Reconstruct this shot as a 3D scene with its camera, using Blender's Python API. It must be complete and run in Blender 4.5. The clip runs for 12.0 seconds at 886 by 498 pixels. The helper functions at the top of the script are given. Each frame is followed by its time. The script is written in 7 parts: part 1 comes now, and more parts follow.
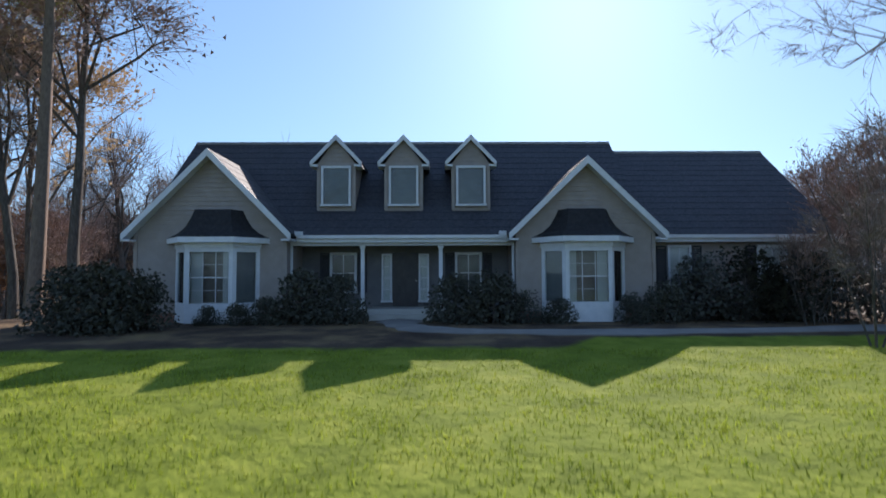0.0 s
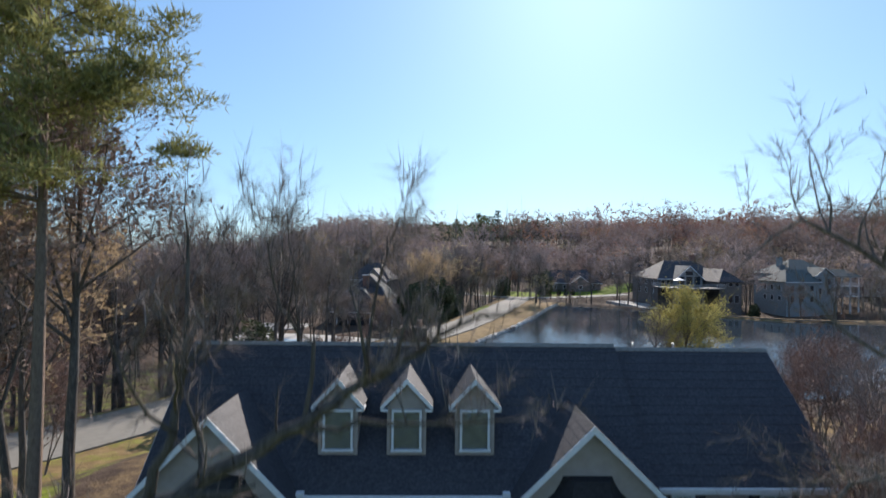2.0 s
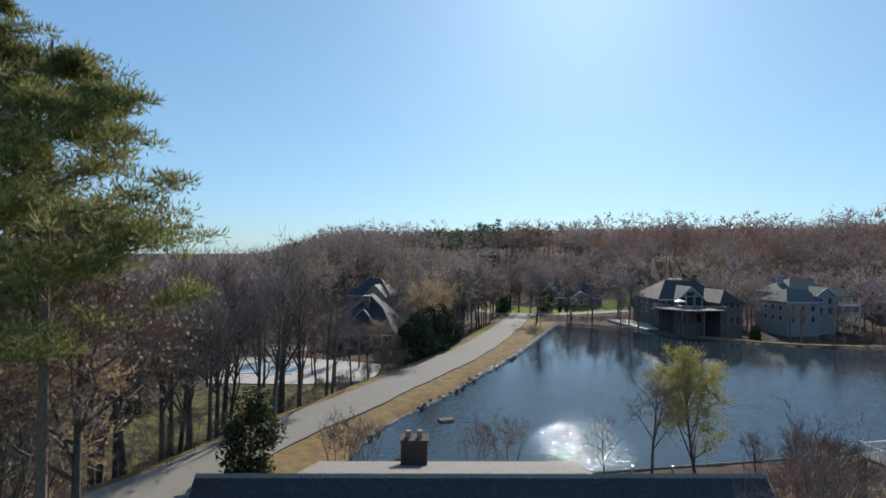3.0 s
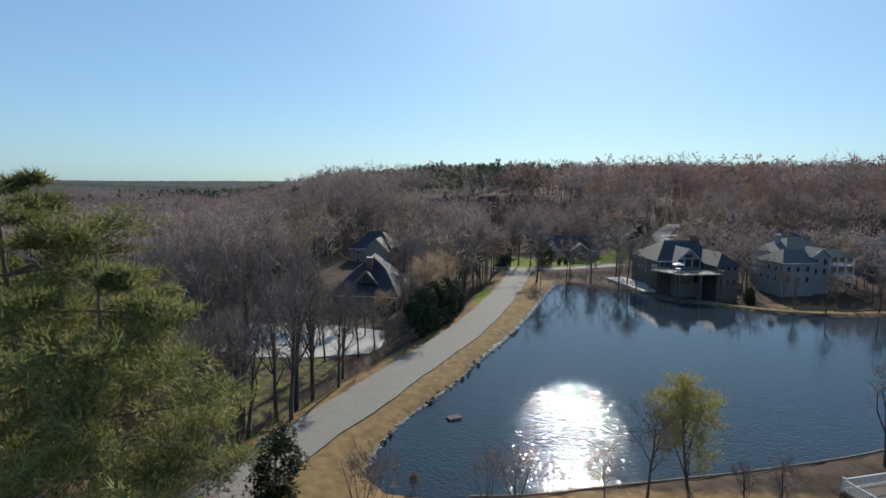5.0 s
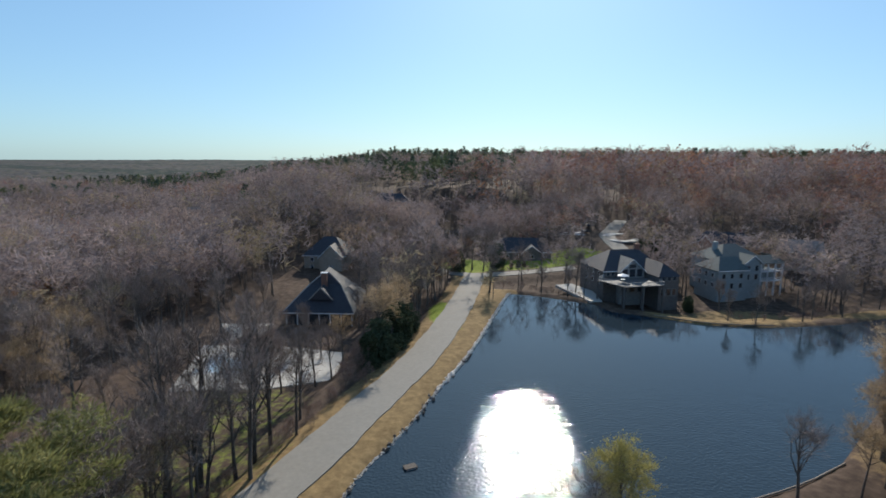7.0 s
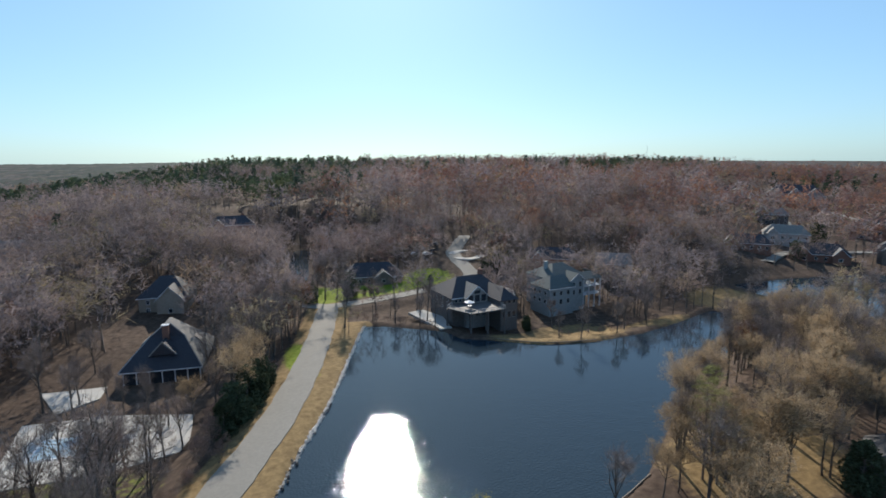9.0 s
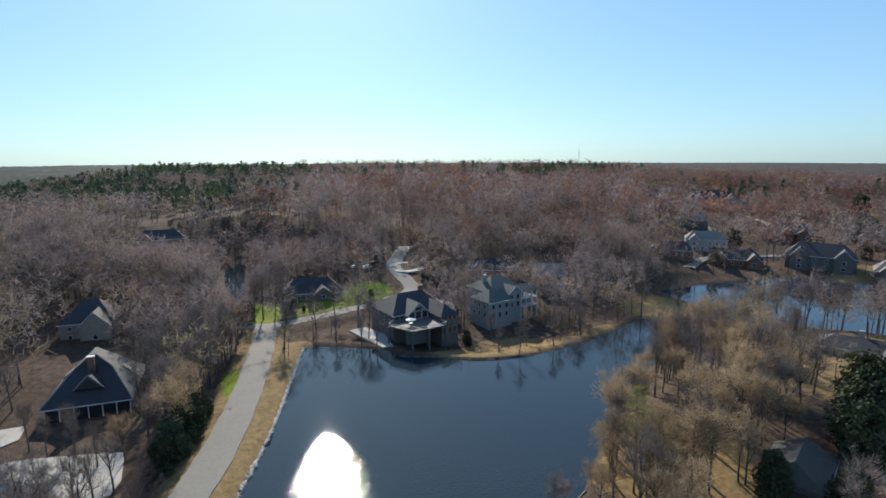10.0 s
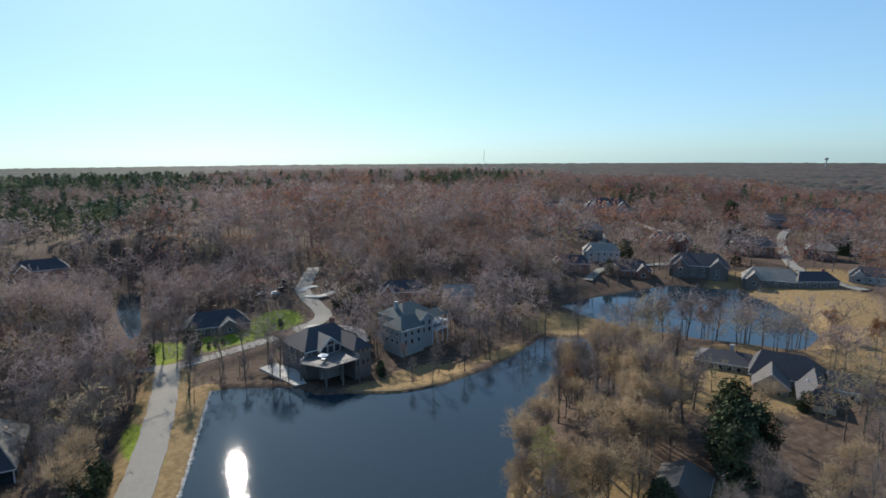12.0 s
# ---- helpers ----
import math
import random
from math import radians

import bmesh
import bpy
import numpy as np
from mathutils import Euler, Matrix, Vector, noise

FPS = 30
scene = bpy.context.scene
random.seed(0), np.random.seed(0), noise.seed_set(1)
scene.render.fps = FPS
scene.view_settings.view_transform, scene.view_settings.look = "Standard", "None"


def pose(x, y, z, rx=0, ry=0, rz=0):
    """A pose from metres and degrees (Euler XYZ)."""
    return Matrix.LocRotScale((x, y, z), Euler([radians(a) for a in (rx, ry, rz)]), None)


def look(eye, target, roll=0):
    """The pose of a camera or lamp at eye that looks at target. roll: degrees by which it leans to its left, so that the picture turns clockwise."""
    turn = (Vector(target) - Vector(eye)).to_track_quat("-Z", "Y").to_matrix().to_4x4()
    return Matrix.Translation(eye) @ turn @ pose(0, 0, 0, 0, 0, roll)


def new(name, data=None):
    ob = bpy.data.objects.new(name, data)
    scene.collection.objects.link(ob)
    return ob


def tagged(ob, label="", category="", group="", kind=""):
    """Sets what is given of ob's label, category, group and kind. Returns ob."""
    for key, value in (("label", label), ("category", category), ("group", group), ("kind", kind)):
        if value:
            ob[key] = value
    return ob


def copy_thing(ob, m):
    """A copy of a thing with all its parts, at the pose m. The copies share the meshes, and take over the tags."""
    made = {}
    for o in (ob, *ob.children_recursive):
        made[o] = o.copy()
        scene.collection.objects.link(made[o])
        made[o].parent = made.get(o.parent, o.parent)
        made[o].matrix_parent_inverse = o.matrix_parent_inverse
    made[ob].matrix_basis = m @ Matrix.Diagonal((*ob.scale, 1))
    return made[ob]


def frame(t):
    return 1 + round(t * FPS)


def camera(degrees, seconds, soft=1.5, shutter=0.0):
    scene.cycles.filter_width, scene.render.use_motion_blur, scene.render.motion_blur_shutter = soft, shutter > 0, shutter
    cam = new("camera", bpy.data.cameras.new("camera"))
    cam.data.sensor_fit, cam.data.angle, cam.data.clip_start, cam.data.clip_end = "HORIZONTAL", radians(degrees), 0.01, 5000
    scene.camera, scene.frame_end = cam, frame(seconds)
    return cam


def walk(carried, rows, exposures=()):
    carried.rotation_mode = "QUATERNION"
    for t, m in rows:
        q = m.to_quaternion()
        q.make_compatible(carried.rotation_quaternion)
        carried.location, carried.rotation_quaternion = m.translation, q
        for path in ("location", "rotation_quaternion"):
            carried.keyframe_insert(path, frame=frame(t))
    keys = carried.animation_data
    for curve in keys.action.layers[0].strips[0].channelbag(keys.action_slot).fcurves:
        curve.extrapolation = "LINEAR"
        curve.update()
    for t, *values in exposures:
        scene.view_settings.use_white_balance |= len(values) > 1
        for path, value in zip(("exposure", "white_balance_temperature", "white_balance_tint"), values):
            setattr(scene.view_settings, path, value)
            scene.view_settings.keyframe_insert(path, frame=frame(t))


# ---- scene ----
cam = camera(77.7, 12.0, soft=1.6, shutter=0.4)
PATH = [
    (0, -0.12, 0.97, 1.55, -0.58, 2.75, 0.22),
    (0.5, -0.24, 1.01, 3.14, -0.90, 2.94, -0.11),
    (1, -0.30, 1.08, 5.77, -0.92, 1.78, -0.23),
    (1.5, -0.38, 1.15, 8.53, -0.92, 0.85, -0.49),
    (2, -0.54, 1.11, 11.43, -1.23, 0.35, -0.64),
    (2.5, -0.57, 1.00, 14.43, -1.19, 0.51, -0.49),
    (3, -0.55, 1.00, 17.15, -1.14, 0.45, -0.51),
    (3.2, -0.58, 0.98, 18.19, -1.11, 0.27, -0.60),
    (4.8, -2.06, 0.65, 26.56, -1.43, -6.17, -0.52),
    (5, -2.07, 0.66, 27.64, -1.44, -7.25, -0.48),
    (5.5, -2.05, 0.68, 30.37, -1.43, -9.64, -0.47),
    (6, -2.00, 0.63, 33.14, -1.44, -9.62, -0.50),
    (6.5, -1.94, 0.42, 35.91, -3.17, -9.57, -0.41),
    (7, -1.87, 0.07, 38.70, -6.18, -9.60, -0.35),
    (7.5, -1.85, -0.37, 41.55, -10.61, -9.52, -0.33),
    (7.7, -1.87, -0.56, 42.69, -12.55, -9.50, -0.33),
    (9.3, -3.00, -2.39, 52.02, -24.20, -9.63, 0.22),
    (9.5, -3.07, -2.50, 53.10, -25.77, -9.55, 0.19),
    (10, -3.17, -2.75, 55.77, -28.32, -9.57, 0.19),
    (10.5, -3.25, -2.98, 58.43, -30.56, -9.61, 0.19),
    (11, -3.35, -3.21, 61.10, -32.63, -9.69, 0.27),
    (11.5, -3.52, -3.45, 63.82, -34.99, -9.74, 0.31),
    (12, -3.72, -3.71, 66.59, -37.81, -9.63, 0.36),
]
EXPO = [(0.0, 0.6, 6500, 20), (0.8, 0.72, 6500, 22), (1.5, 0.68, 6500, 19), (2.4, 0.28, 6500, 12), (3.2, 0.12, 6500, 10), (5.0, 0.08, 6500, 10), (7.0, 0.2, 6500, 10), (9.0, 0.33, 6500, 10), (12.0, 0.36, 6500, 10)]
walk(cam, [(t, pose(x, y, z, 90 + pitch, roll, yaw)) for t, x, y, z, yaw, pitch, roll in PATH], EXPO)

# ---------------------------------------------------------------- sky and sun
SUN_AZ, SUN_EL = 15.4, 29.5
world = bpy.data.worlds.new("sky")
scene.world = world
world.use_nodes = True
wn, wl = world.node_tree.nodes, world.node_tree.links
wn.clear()
sky = wn.new("ShaderNodeTexSky")
sky.sky_type, sky.sun_disc = "NISHITA", False
sky.sun_elevation, sky.sun_rotation = radians(SUN_EL), radians(SUN_AZ)
sky.air_density, sky.dust_density, sky.ozone_density, sky.altitude = 1.0, 0.5, 2.0, 120
wb = wn.new("ShaderNodeBackground")
wb.inputs["Strength"].default_value = 0.205
wo = wn.new("ShaderNodeOutputWorld")
flat = wn.new("ShaderNodeGamma")
flat.inputs["Gamma"].default_value = 0.56
cool = wn.new("ShaderNodeMix")
cool.data_type, cool.blend_type = "RGBA", "MULTIPLY"
cool.inputs[0].default_value = 1.0
cool.inputs[7].default_value = (0.635, 0.95, 1.233, 1)
wl.new(sky.outputs[0], flat.inputs["Color"])
wl.new(flat.outputs[0], cool.inputs[6])
wl.new(cool.outputs[2], wb.inputs["Color"])
wl.new(wb.outputs[0], wo.inputs["Surface"])
sun_data = bpy.data.lights.new("sun", "SUN")
sun_data.energy, sun_data.angle, sun_data.color = 5.0, radians(0.53), (1.0, 0.93, 0.82)
sun = new("sun", sun_data)
to_sun = Vector((math.sin(radians(SUN_AZ)) * math.cos(radians(SUN_EL)), math.cos(radians(SUN_AZ)) * math.cos(radians(SUN_EL)), math.sin(radians(SUN_EL))))
sun.matrix_world = look(to_sun * 300, (0, 0, 0))


# ---------------------------------------------------------------- materials
def material(name, stops, scale=1.0, rough=0.8, detail=6.0, bump=0.0, bump_scale=None, metal=0.0, spec=0.3, rand=0.0, island=0.0, stretch=(1, 1, 1), coarse=0.0, coords="Object", thin=0.0):
    """Noise-varied paint. stops: (position, colour); rand and island: spread of brightness per object and per piece; coarse: a second, larger stain; thin: the share of light that passes through a leaf."""
    m = bpy.data.materials.new(name)
    m.use_nodes = True
    n, l = m.node_tree.nodes, m.node_tree.links
    b = n["Principled BSDF"]
    b.inputs["Roughness"].default_value, b.inputs["Metallic"].default_value = rough, metal
    b.inputs["Specular IOR Level"].default_value = spec
    tc = n.new("ShaderNodeTexCoord")
    mp = n.new("ShaderNodeMapping")
    mp.inputs["Scale"].default_value = stretch
    l.new(tc.outputs[coords], mp.inputs["Vector"])
    nz = n.new("ShaderNodeTexNoise")
    nz.inputs["Scale"].default_value, nz.inputs["Detail"].default_value = scale, detail
    nz.inputs["Roughness"].default_value = 0.62
    l.new(mp.outputs[0], nz.inputs["Vector"])
    cr = n.new("ShaderNodeValToRGB")
    els = cr.color_ramp.elements
    els[0].position, els[0].color = stops[0][0], (*stops[0][1], 1)
    els[1].position, els[1].color = stops[-1][0], (*stops[-1][1], 1)
    for p, c in stops[1:-1]:
        e = els.new(p)
        e.color = (*c, 1)
    l.new(nz.outputs["Fac"], cr.inputs["Fac"])
    out = cr.outputs["Color"]

    def times(colour, fac, low, high):
        mr = n.new("ShaderNodeMapRange")
        mr.inputs["To Min"].default_value, mr.inputs["To Max"].default_value = low, high
        l.new(fac, mr.inputs["Value"])
        mx = n.new("ShaderNodeVectorMath")
        mx.operation = "SCALE"
        l.new(colour, mx.inputs[0])
        l.new(mr.outputs[0], mx.inputs["Scale"])
        return mx.outputs[0]

    if coarse:
        n2 = n.new("ShaderNodeTexNoise")
        n2.inputs["Scale"].default_value, n2.inputs["Detail"].default_value = scale * 0.13, 3
        l.new(mp.outputs[0], n2.inputs["Vector"])
        out = times(out, n2.outputs["Fac"], 1 - coarse, 1 + coarse)
    if rand:
        oi = n.new("ShaderNodeObjectInfo")
        out = times(out, oi.outputs["Random"], 1 - rand, 1 + rand)
    if island:
        ge = n.new("ShaderNodeNewGeometry")
        out = times(out, ge.outputs["Random Per Island"], 1 - island, 1 + island)
    l.new(out, b.inputs["Base Color"])
    if thin:
        tr, ms = n.new("ShaderNodeBsdfTranslucent"), n.new("ShaderNodeMixShader")
        ms.inputs["Fac"].default_value = thin
        l.new(out, tr.inputs["Color"])
        l.new(b.outputs[0], ms.inputs[1])
        l.new(tr.outputs[0], ms.inputs[2])
        l.new(ms.outputs[0], n["Material Output"].inputs["Surface"])
    if bump:
        bp = n.new("ShaderNodeBump")
        bp.inputs["Strength"].default_value = bump
        bp.inputs["Distance"].default_value = 0.05
        nb = n.new("ShaderNodeTexNoise")
        nb.inputs["Scale"].default_value, nb.inputs["Detail"].default_value = bump_scale or scale * 4, 5
        l.new(mp.outputs[0], nb.inputs["Vector"])
        l.new(nb.outputs["Fac"], bp.inputs["Height"])
        l.new(bp.outputs[0], b.inputs["Normal"])
    return m


def ramp2(a, b, c=None):
    return [(0.3, a), (0.7, b)] if c is None else [(0.28, a), (0.5, b), (0.72, c)]


M_SIDING = material("grey taupe siding", ramp2((0.28, 0.235, 0.21), (0.335, 0.285, 0.255)), 3.0, 0.65, bump=0.1, bump_scale=40, coarse=0.08)
M_TRIM = material("white trim paint", ramp2((0.56, 0.57, 0.59), (0.68, 0.68, 0.69)), 4.0, 0.5, coarse=0.06)
M_SHINGLE = material("dark asphalt shingle", ramp2((0.02, 0.02, 0.026), (0.038, 0.037, 0.045), (0.066, 0.064, 0.07)), 9.0, 0.72, detail=9, bump=0.4, bump_scale=22, coarse=0.2, island=0.22, spec=0.4)
M_SHINGLE_BAY = material("near-black bay shingle", ramp2((0.016, 0.015, 0.017), (0.035, 0.033, 0.036)), 9.0, 0.85, detail=9, bump=0.4, bump_scale=22, coarse=0.2)
M_SHINGLE_LIGHT = material("light grey shingle", ramp2((0.14, 0.128, 0.115), (0.21, 0.193, 0.172), (0.28, 0.258, 0.23)), 7.0, 0.85, detail=9, bump=0.6, bump_scale=20, coarse=0.2, island=0.15)
# the porch roof's shade is put into this siding's colour
M_PORCH = material("grey porch siding darkened for shade", ramp2((0.13, 0.125, 0.128), (0.18, 0.17, 0.17)), 3.0, 0.7, coarse=0.08)
M_SHUTTER = material("dark shutter paint", ramp2((0.03, 0.03, 0.035), (0.05, 0.05, 0.055)), 6.0, 0.5)
M_DOOR = material("dark front door paint", ramp2((0.035, 0.03, 0.032), (0.06, 0.05, 0.05)), 5.0, 0.4)
M_BLIND = material("pale window blind", ramp2((0.58, 0.59, 0.58), (0.68, 0.67, 0.65)), 2.0, 0.8)
# room darkness as a colour, for sheets set close behind the glass
M_DARK = material("sheet painted dark as unlit room", ramp2((0.07, 0.07, 0.07), (0.13, 0.12, 0.11)), 2.0, 0.9)
M_DRAPE = material("grey drape", ramp2((0.2, 0.2, 0.21), (0.28, 0.28, 0.28)), 3.0, 0.9)
M_BRICK = material("dark red brick", ramp2((0.12, 0.06, 0.045), (0.2, 0.1, 0.075), (0.27, 0.15, 0.11)), 14.0, 0.85, bump=0.4, coarse=0.15, island=0.2)
M_BRICK_DARK = material("very dark brick", ramp2((0.04, 0.03, 0.028), (0.075, 0.052, 0.045), (0.1, 0.072, 0.062)), 14.0, 0.9, bump=0.4, coarse=0.15, island=0.2)
M_CLAY = material("terracotta flue", ramp2((0.3, 0.16, 0.1), (0.4, 0.22, 0.14)), 8.0, 0.8)
M_CONCRETE = material("old concrete", ramp2((0.36, 0.34, 0.31), (0.46, 0.44, 0.4)), 1.2, 0.85, bump=0.2, coarse=0.15)
M_PATH = material("worn grey concrete walk", ramp2((0.17, 0.16, 0.15), (0.24, 0.225, 0.21)), 1.2, 0.9, coarse=0.15)
M_ROAD = material("sun-bleached asphalt", ramp2((0.19, 0.178, 0.155), (0.21, 0.197, 0.172), (0.232, 0.218, 0.19)), 1.6, 0.9, detail=9, bump=0.1, coarse=0.08)
M_STONE = material("pale shore stone", ramp2((0.45, 0.42, 0.38), (0.68, 0.65, 0.6)), 5.0, 0.8, island=0.3)
M_BARK = material("grey brown bark", ramp2((0.055, 0.046, 0.039), (0.105, 0.09, 0.077), (0.175, 0.15, 0.128)), 3.0, 0.9, stretch=(4, 4, 1), bump=0.5, bump_scale=14, rand=0.25)
M_TWIG = material("bare brown twigs", ramp2((0.2, 0.153, 0.132), (0.32, 0.25, 0.212)), 0.4, 0.9, rand=0.25, island=0.3)
M_PINE_BARK = material("scaly pine bark", ramp2((0.12, 0.085, 0.065), (0.23, 0.165, 0.125)), 4.0, 0.9, stretch=(3, 3, 1), bump=0.5)
M_NEEDLE = material("olive pine needles", ramp2((0.1, 0.11, 0.042), (0.2, 0.2, 0.072), (0.31, 0.285, 0.11)), 0.8, 0.7, island=0.4, rand=0.15, thin=0.4)
M_EVERGREEN = material("dark evergreen leaves", ramp2((0.042, 0.054, 0.032), (0.085, 0.105, 0.058)), 1.2, 0.8, island=0.4, rand=0.15, spec=0.05, thin=0.2)
M_RUSSET = material("dry russet leaves", ramp2((0.15, 0.07, 0.04), (0.26, 0.13, 0.065)), 0.5, 0.85, island=0.35, rand=0.3, thin=0.40)
M_OCHRE = material("yellow green willow leaves", ramp2((0.24, 0.215, 0.07), (0.36, 0.32, 0.12)), 0.8, 0.8, island=0.3, rand=0.2, thin=0.40)
M_TAN = material("tan dry leaves", ramp2((0.27, 0.2, 0.125), (0.42, 0.31, 0.195)), 0.5, 0.85, island=0.3, rand=0.25, thin=0.40)
M_SHRUB = material("dark shrub leaves", ramp2((0.03, 0.032, 0.022), (0.065, 0.06, 0.04)), 3.0, 0.6, island=0.4)
M_BRUSH = material("reddish winter brush", ramp2((0.19, 0.125, 0.1), (0.28, 0.195, 0.16)), 1.0, 0.9, island=0.3, rand=0.2)
M_HOUSE_GREY = material("pale grey house siding", ramp2((0.23, 0.225, 0.22), (0.32, 0.315, 0.305)), 1.5, 0.7, coarse=0.1, rand=0.25)
M_HOUSE_TAN = material("tan house siding", ramp2((0.26, 0.22, 0.18), (0.34, 0.29, 0.24)), 1.5, 0.7, coarse=0.1, rand=0.2)
# shade on walls facing away from the sun, put into the siding colour
M_HOUSE_SHADED = material("siding darkened for shade", ramp2((0.1, 0.09, 0.085), (0.16, 0.145, 0.135)), 1.5, 0.7, coarse=0.1)
M_METAL = material("brushed grey metal", ramp2((0.35, 0.36, 0.37), (0.5, 0.5, 0.5)), 12.0, 0.4, metal=0.8)
M_TYRE = material("black tyre rubber", ramp2((0.015, 0.015, 0.015), (0.03, 0.03, 0.03)), 20.0, 0.8)
M_CAR_WHITE = material("white car paint", ramp2((0.72, 0.72, 0.72), (0.8, 0.8, 0.8)), 2.0, 0.25, spec=0.5)
M_CAR_DARK = material("dark blue car paint", ramp2((0.02, 0.022, 0.03), (0.03, 0.034, 0.045)), 2.0, 0.25, spec=0.5)
M_CAR_SILVER = material("silver car paint", ramp2((0.4, 0.41, 0.42), (0.5, 0.5, 0.5)), 2.0, 0.3, metal=0.5)
M_WOOD = material("weathered deck wood", ramp2((0.16, 0.125, 0.095), (0.27, 0.22, 0.17)), 4.0, 0.85, stretch=(1, 8, 1), coarse=0.15)


def glass(name, tint=(0.03, 0.035, 0.04), rough=0.03):
    m = bpy.data.materials.new(name)
    m.use_nodes = True
    n, l = m.node_tree.nodes, m.node_tree.links
    out = n["Material Output"]
    n.remove(n["Principled BSDF"])
    gl, tr, mx, fr = n.new("ShaderNodeBsdfGlossy"), n.new("ShaderNodeBsdfTransparent"), n.new("ShaderNodeMixShader"), n.new("ShaderNodeFresnel")
    gl.inputs["Roughness"].default_value = rough
    tr.inputs["Color"].default_value = (0.9, 0.92, 0.92, 1)
    fr.inputs["IOR"].default_value = 1.35
    l.new(fr.outputs[0], mx.inputs["Fac"])
    l.new(tr.outputs[0], mx.inputs[1])
    l.new(gl.outputs[0], mx.inputs[2])
    l.new(mx.outputs[0], out.inputs["Surface"])
    return m


M_GLASS = glass("window glass")
M_POOL = material("pale blue pool cover", ramp2((0.2, 0.3, 0.38), (0.3, 0.42, 0.5)), 0.7, 0.6, coarse=0.15)


def make_water():
    m = bpy.data.materials.new("pond water")
    m.use_nodes = True
    n, l = m.node_tree.nodes, m.node_tree.links
    b = n["Principled BSDF"]
    b.inputs["Base Color"].default_value = (0.021, 0.034, 0.046, 1)
    b.inputs["Roughness"].default_value = 0.022
    b.inputs["IOR"].default_value = 1.33
    tc = n.new("ShaderNodeTexCoord")
    wind = n.new("ShaderNodeMapping")
    wind.inputs["Scale"].default_value = (1.0, 1.0, 1.0)
    wind.inputs["Rotation"].default_value = (0, 0, radians(15))
    l.new(tc.outputs["Object"], wind.inputs["Vector"])
    hs = None
    for sc, st, fine in ((2.4, 0.62, 0.0), (5.2, 0.36, 1.0), (0.4, 0.06, 0.0)):
        nz = n.new("ShaderNodeTexNoise")
        nz.inputs["Scale"].default_value, nz.inputs["Detail"].default_value = sc, fine
        l.new(wind.outputs[0], nz.inputs["Vector"])
        mu = n.new("ShaderNodeMath")
        mu.operation = "MULTIPLY"
        mu.inputs[1].default_value = st / sc
        l.new(nz.outputs["Fac"], mu.inputs[0])
        if hs is None:
            hs = mu.outputs[0]
        else:
            ad = n.new("ShaderNodeMath")
            l.new(hs, ad.inputs[0])
            l.new(mu.outputs[0], ad.inputs[1])
            hs = ad.outputs[0]
    # the breeze reaches the near end of the pond, and dies towards the far shore
    sep = n.new("ShaderNodeSeparateXYZ")
    l.new(tc.outputs["Object"], sep.inputs[0])
    calm = n.new("ShaderNodeMapRange")
    for key, value in (("From Min", 71), ("From Max", 109), ("To Min", 0.215), ("To Max", 0.022)):
        calm.inputs[key].default_value = value
    l.new(sep.outputs["Y"], calm.inputs["Value"])
    bp = n.new("ShaderNodeBump")
    bp.inputs["Distance"].default_value = 1.0
    l.new(calm.outputs[0], bp.inputs["Strength"])
    l.new(hs, bp.inputs["Height"])
    l.new(bp.outputs[0], b.inputs["Normal"])
    return m


M_WATER = make_water()


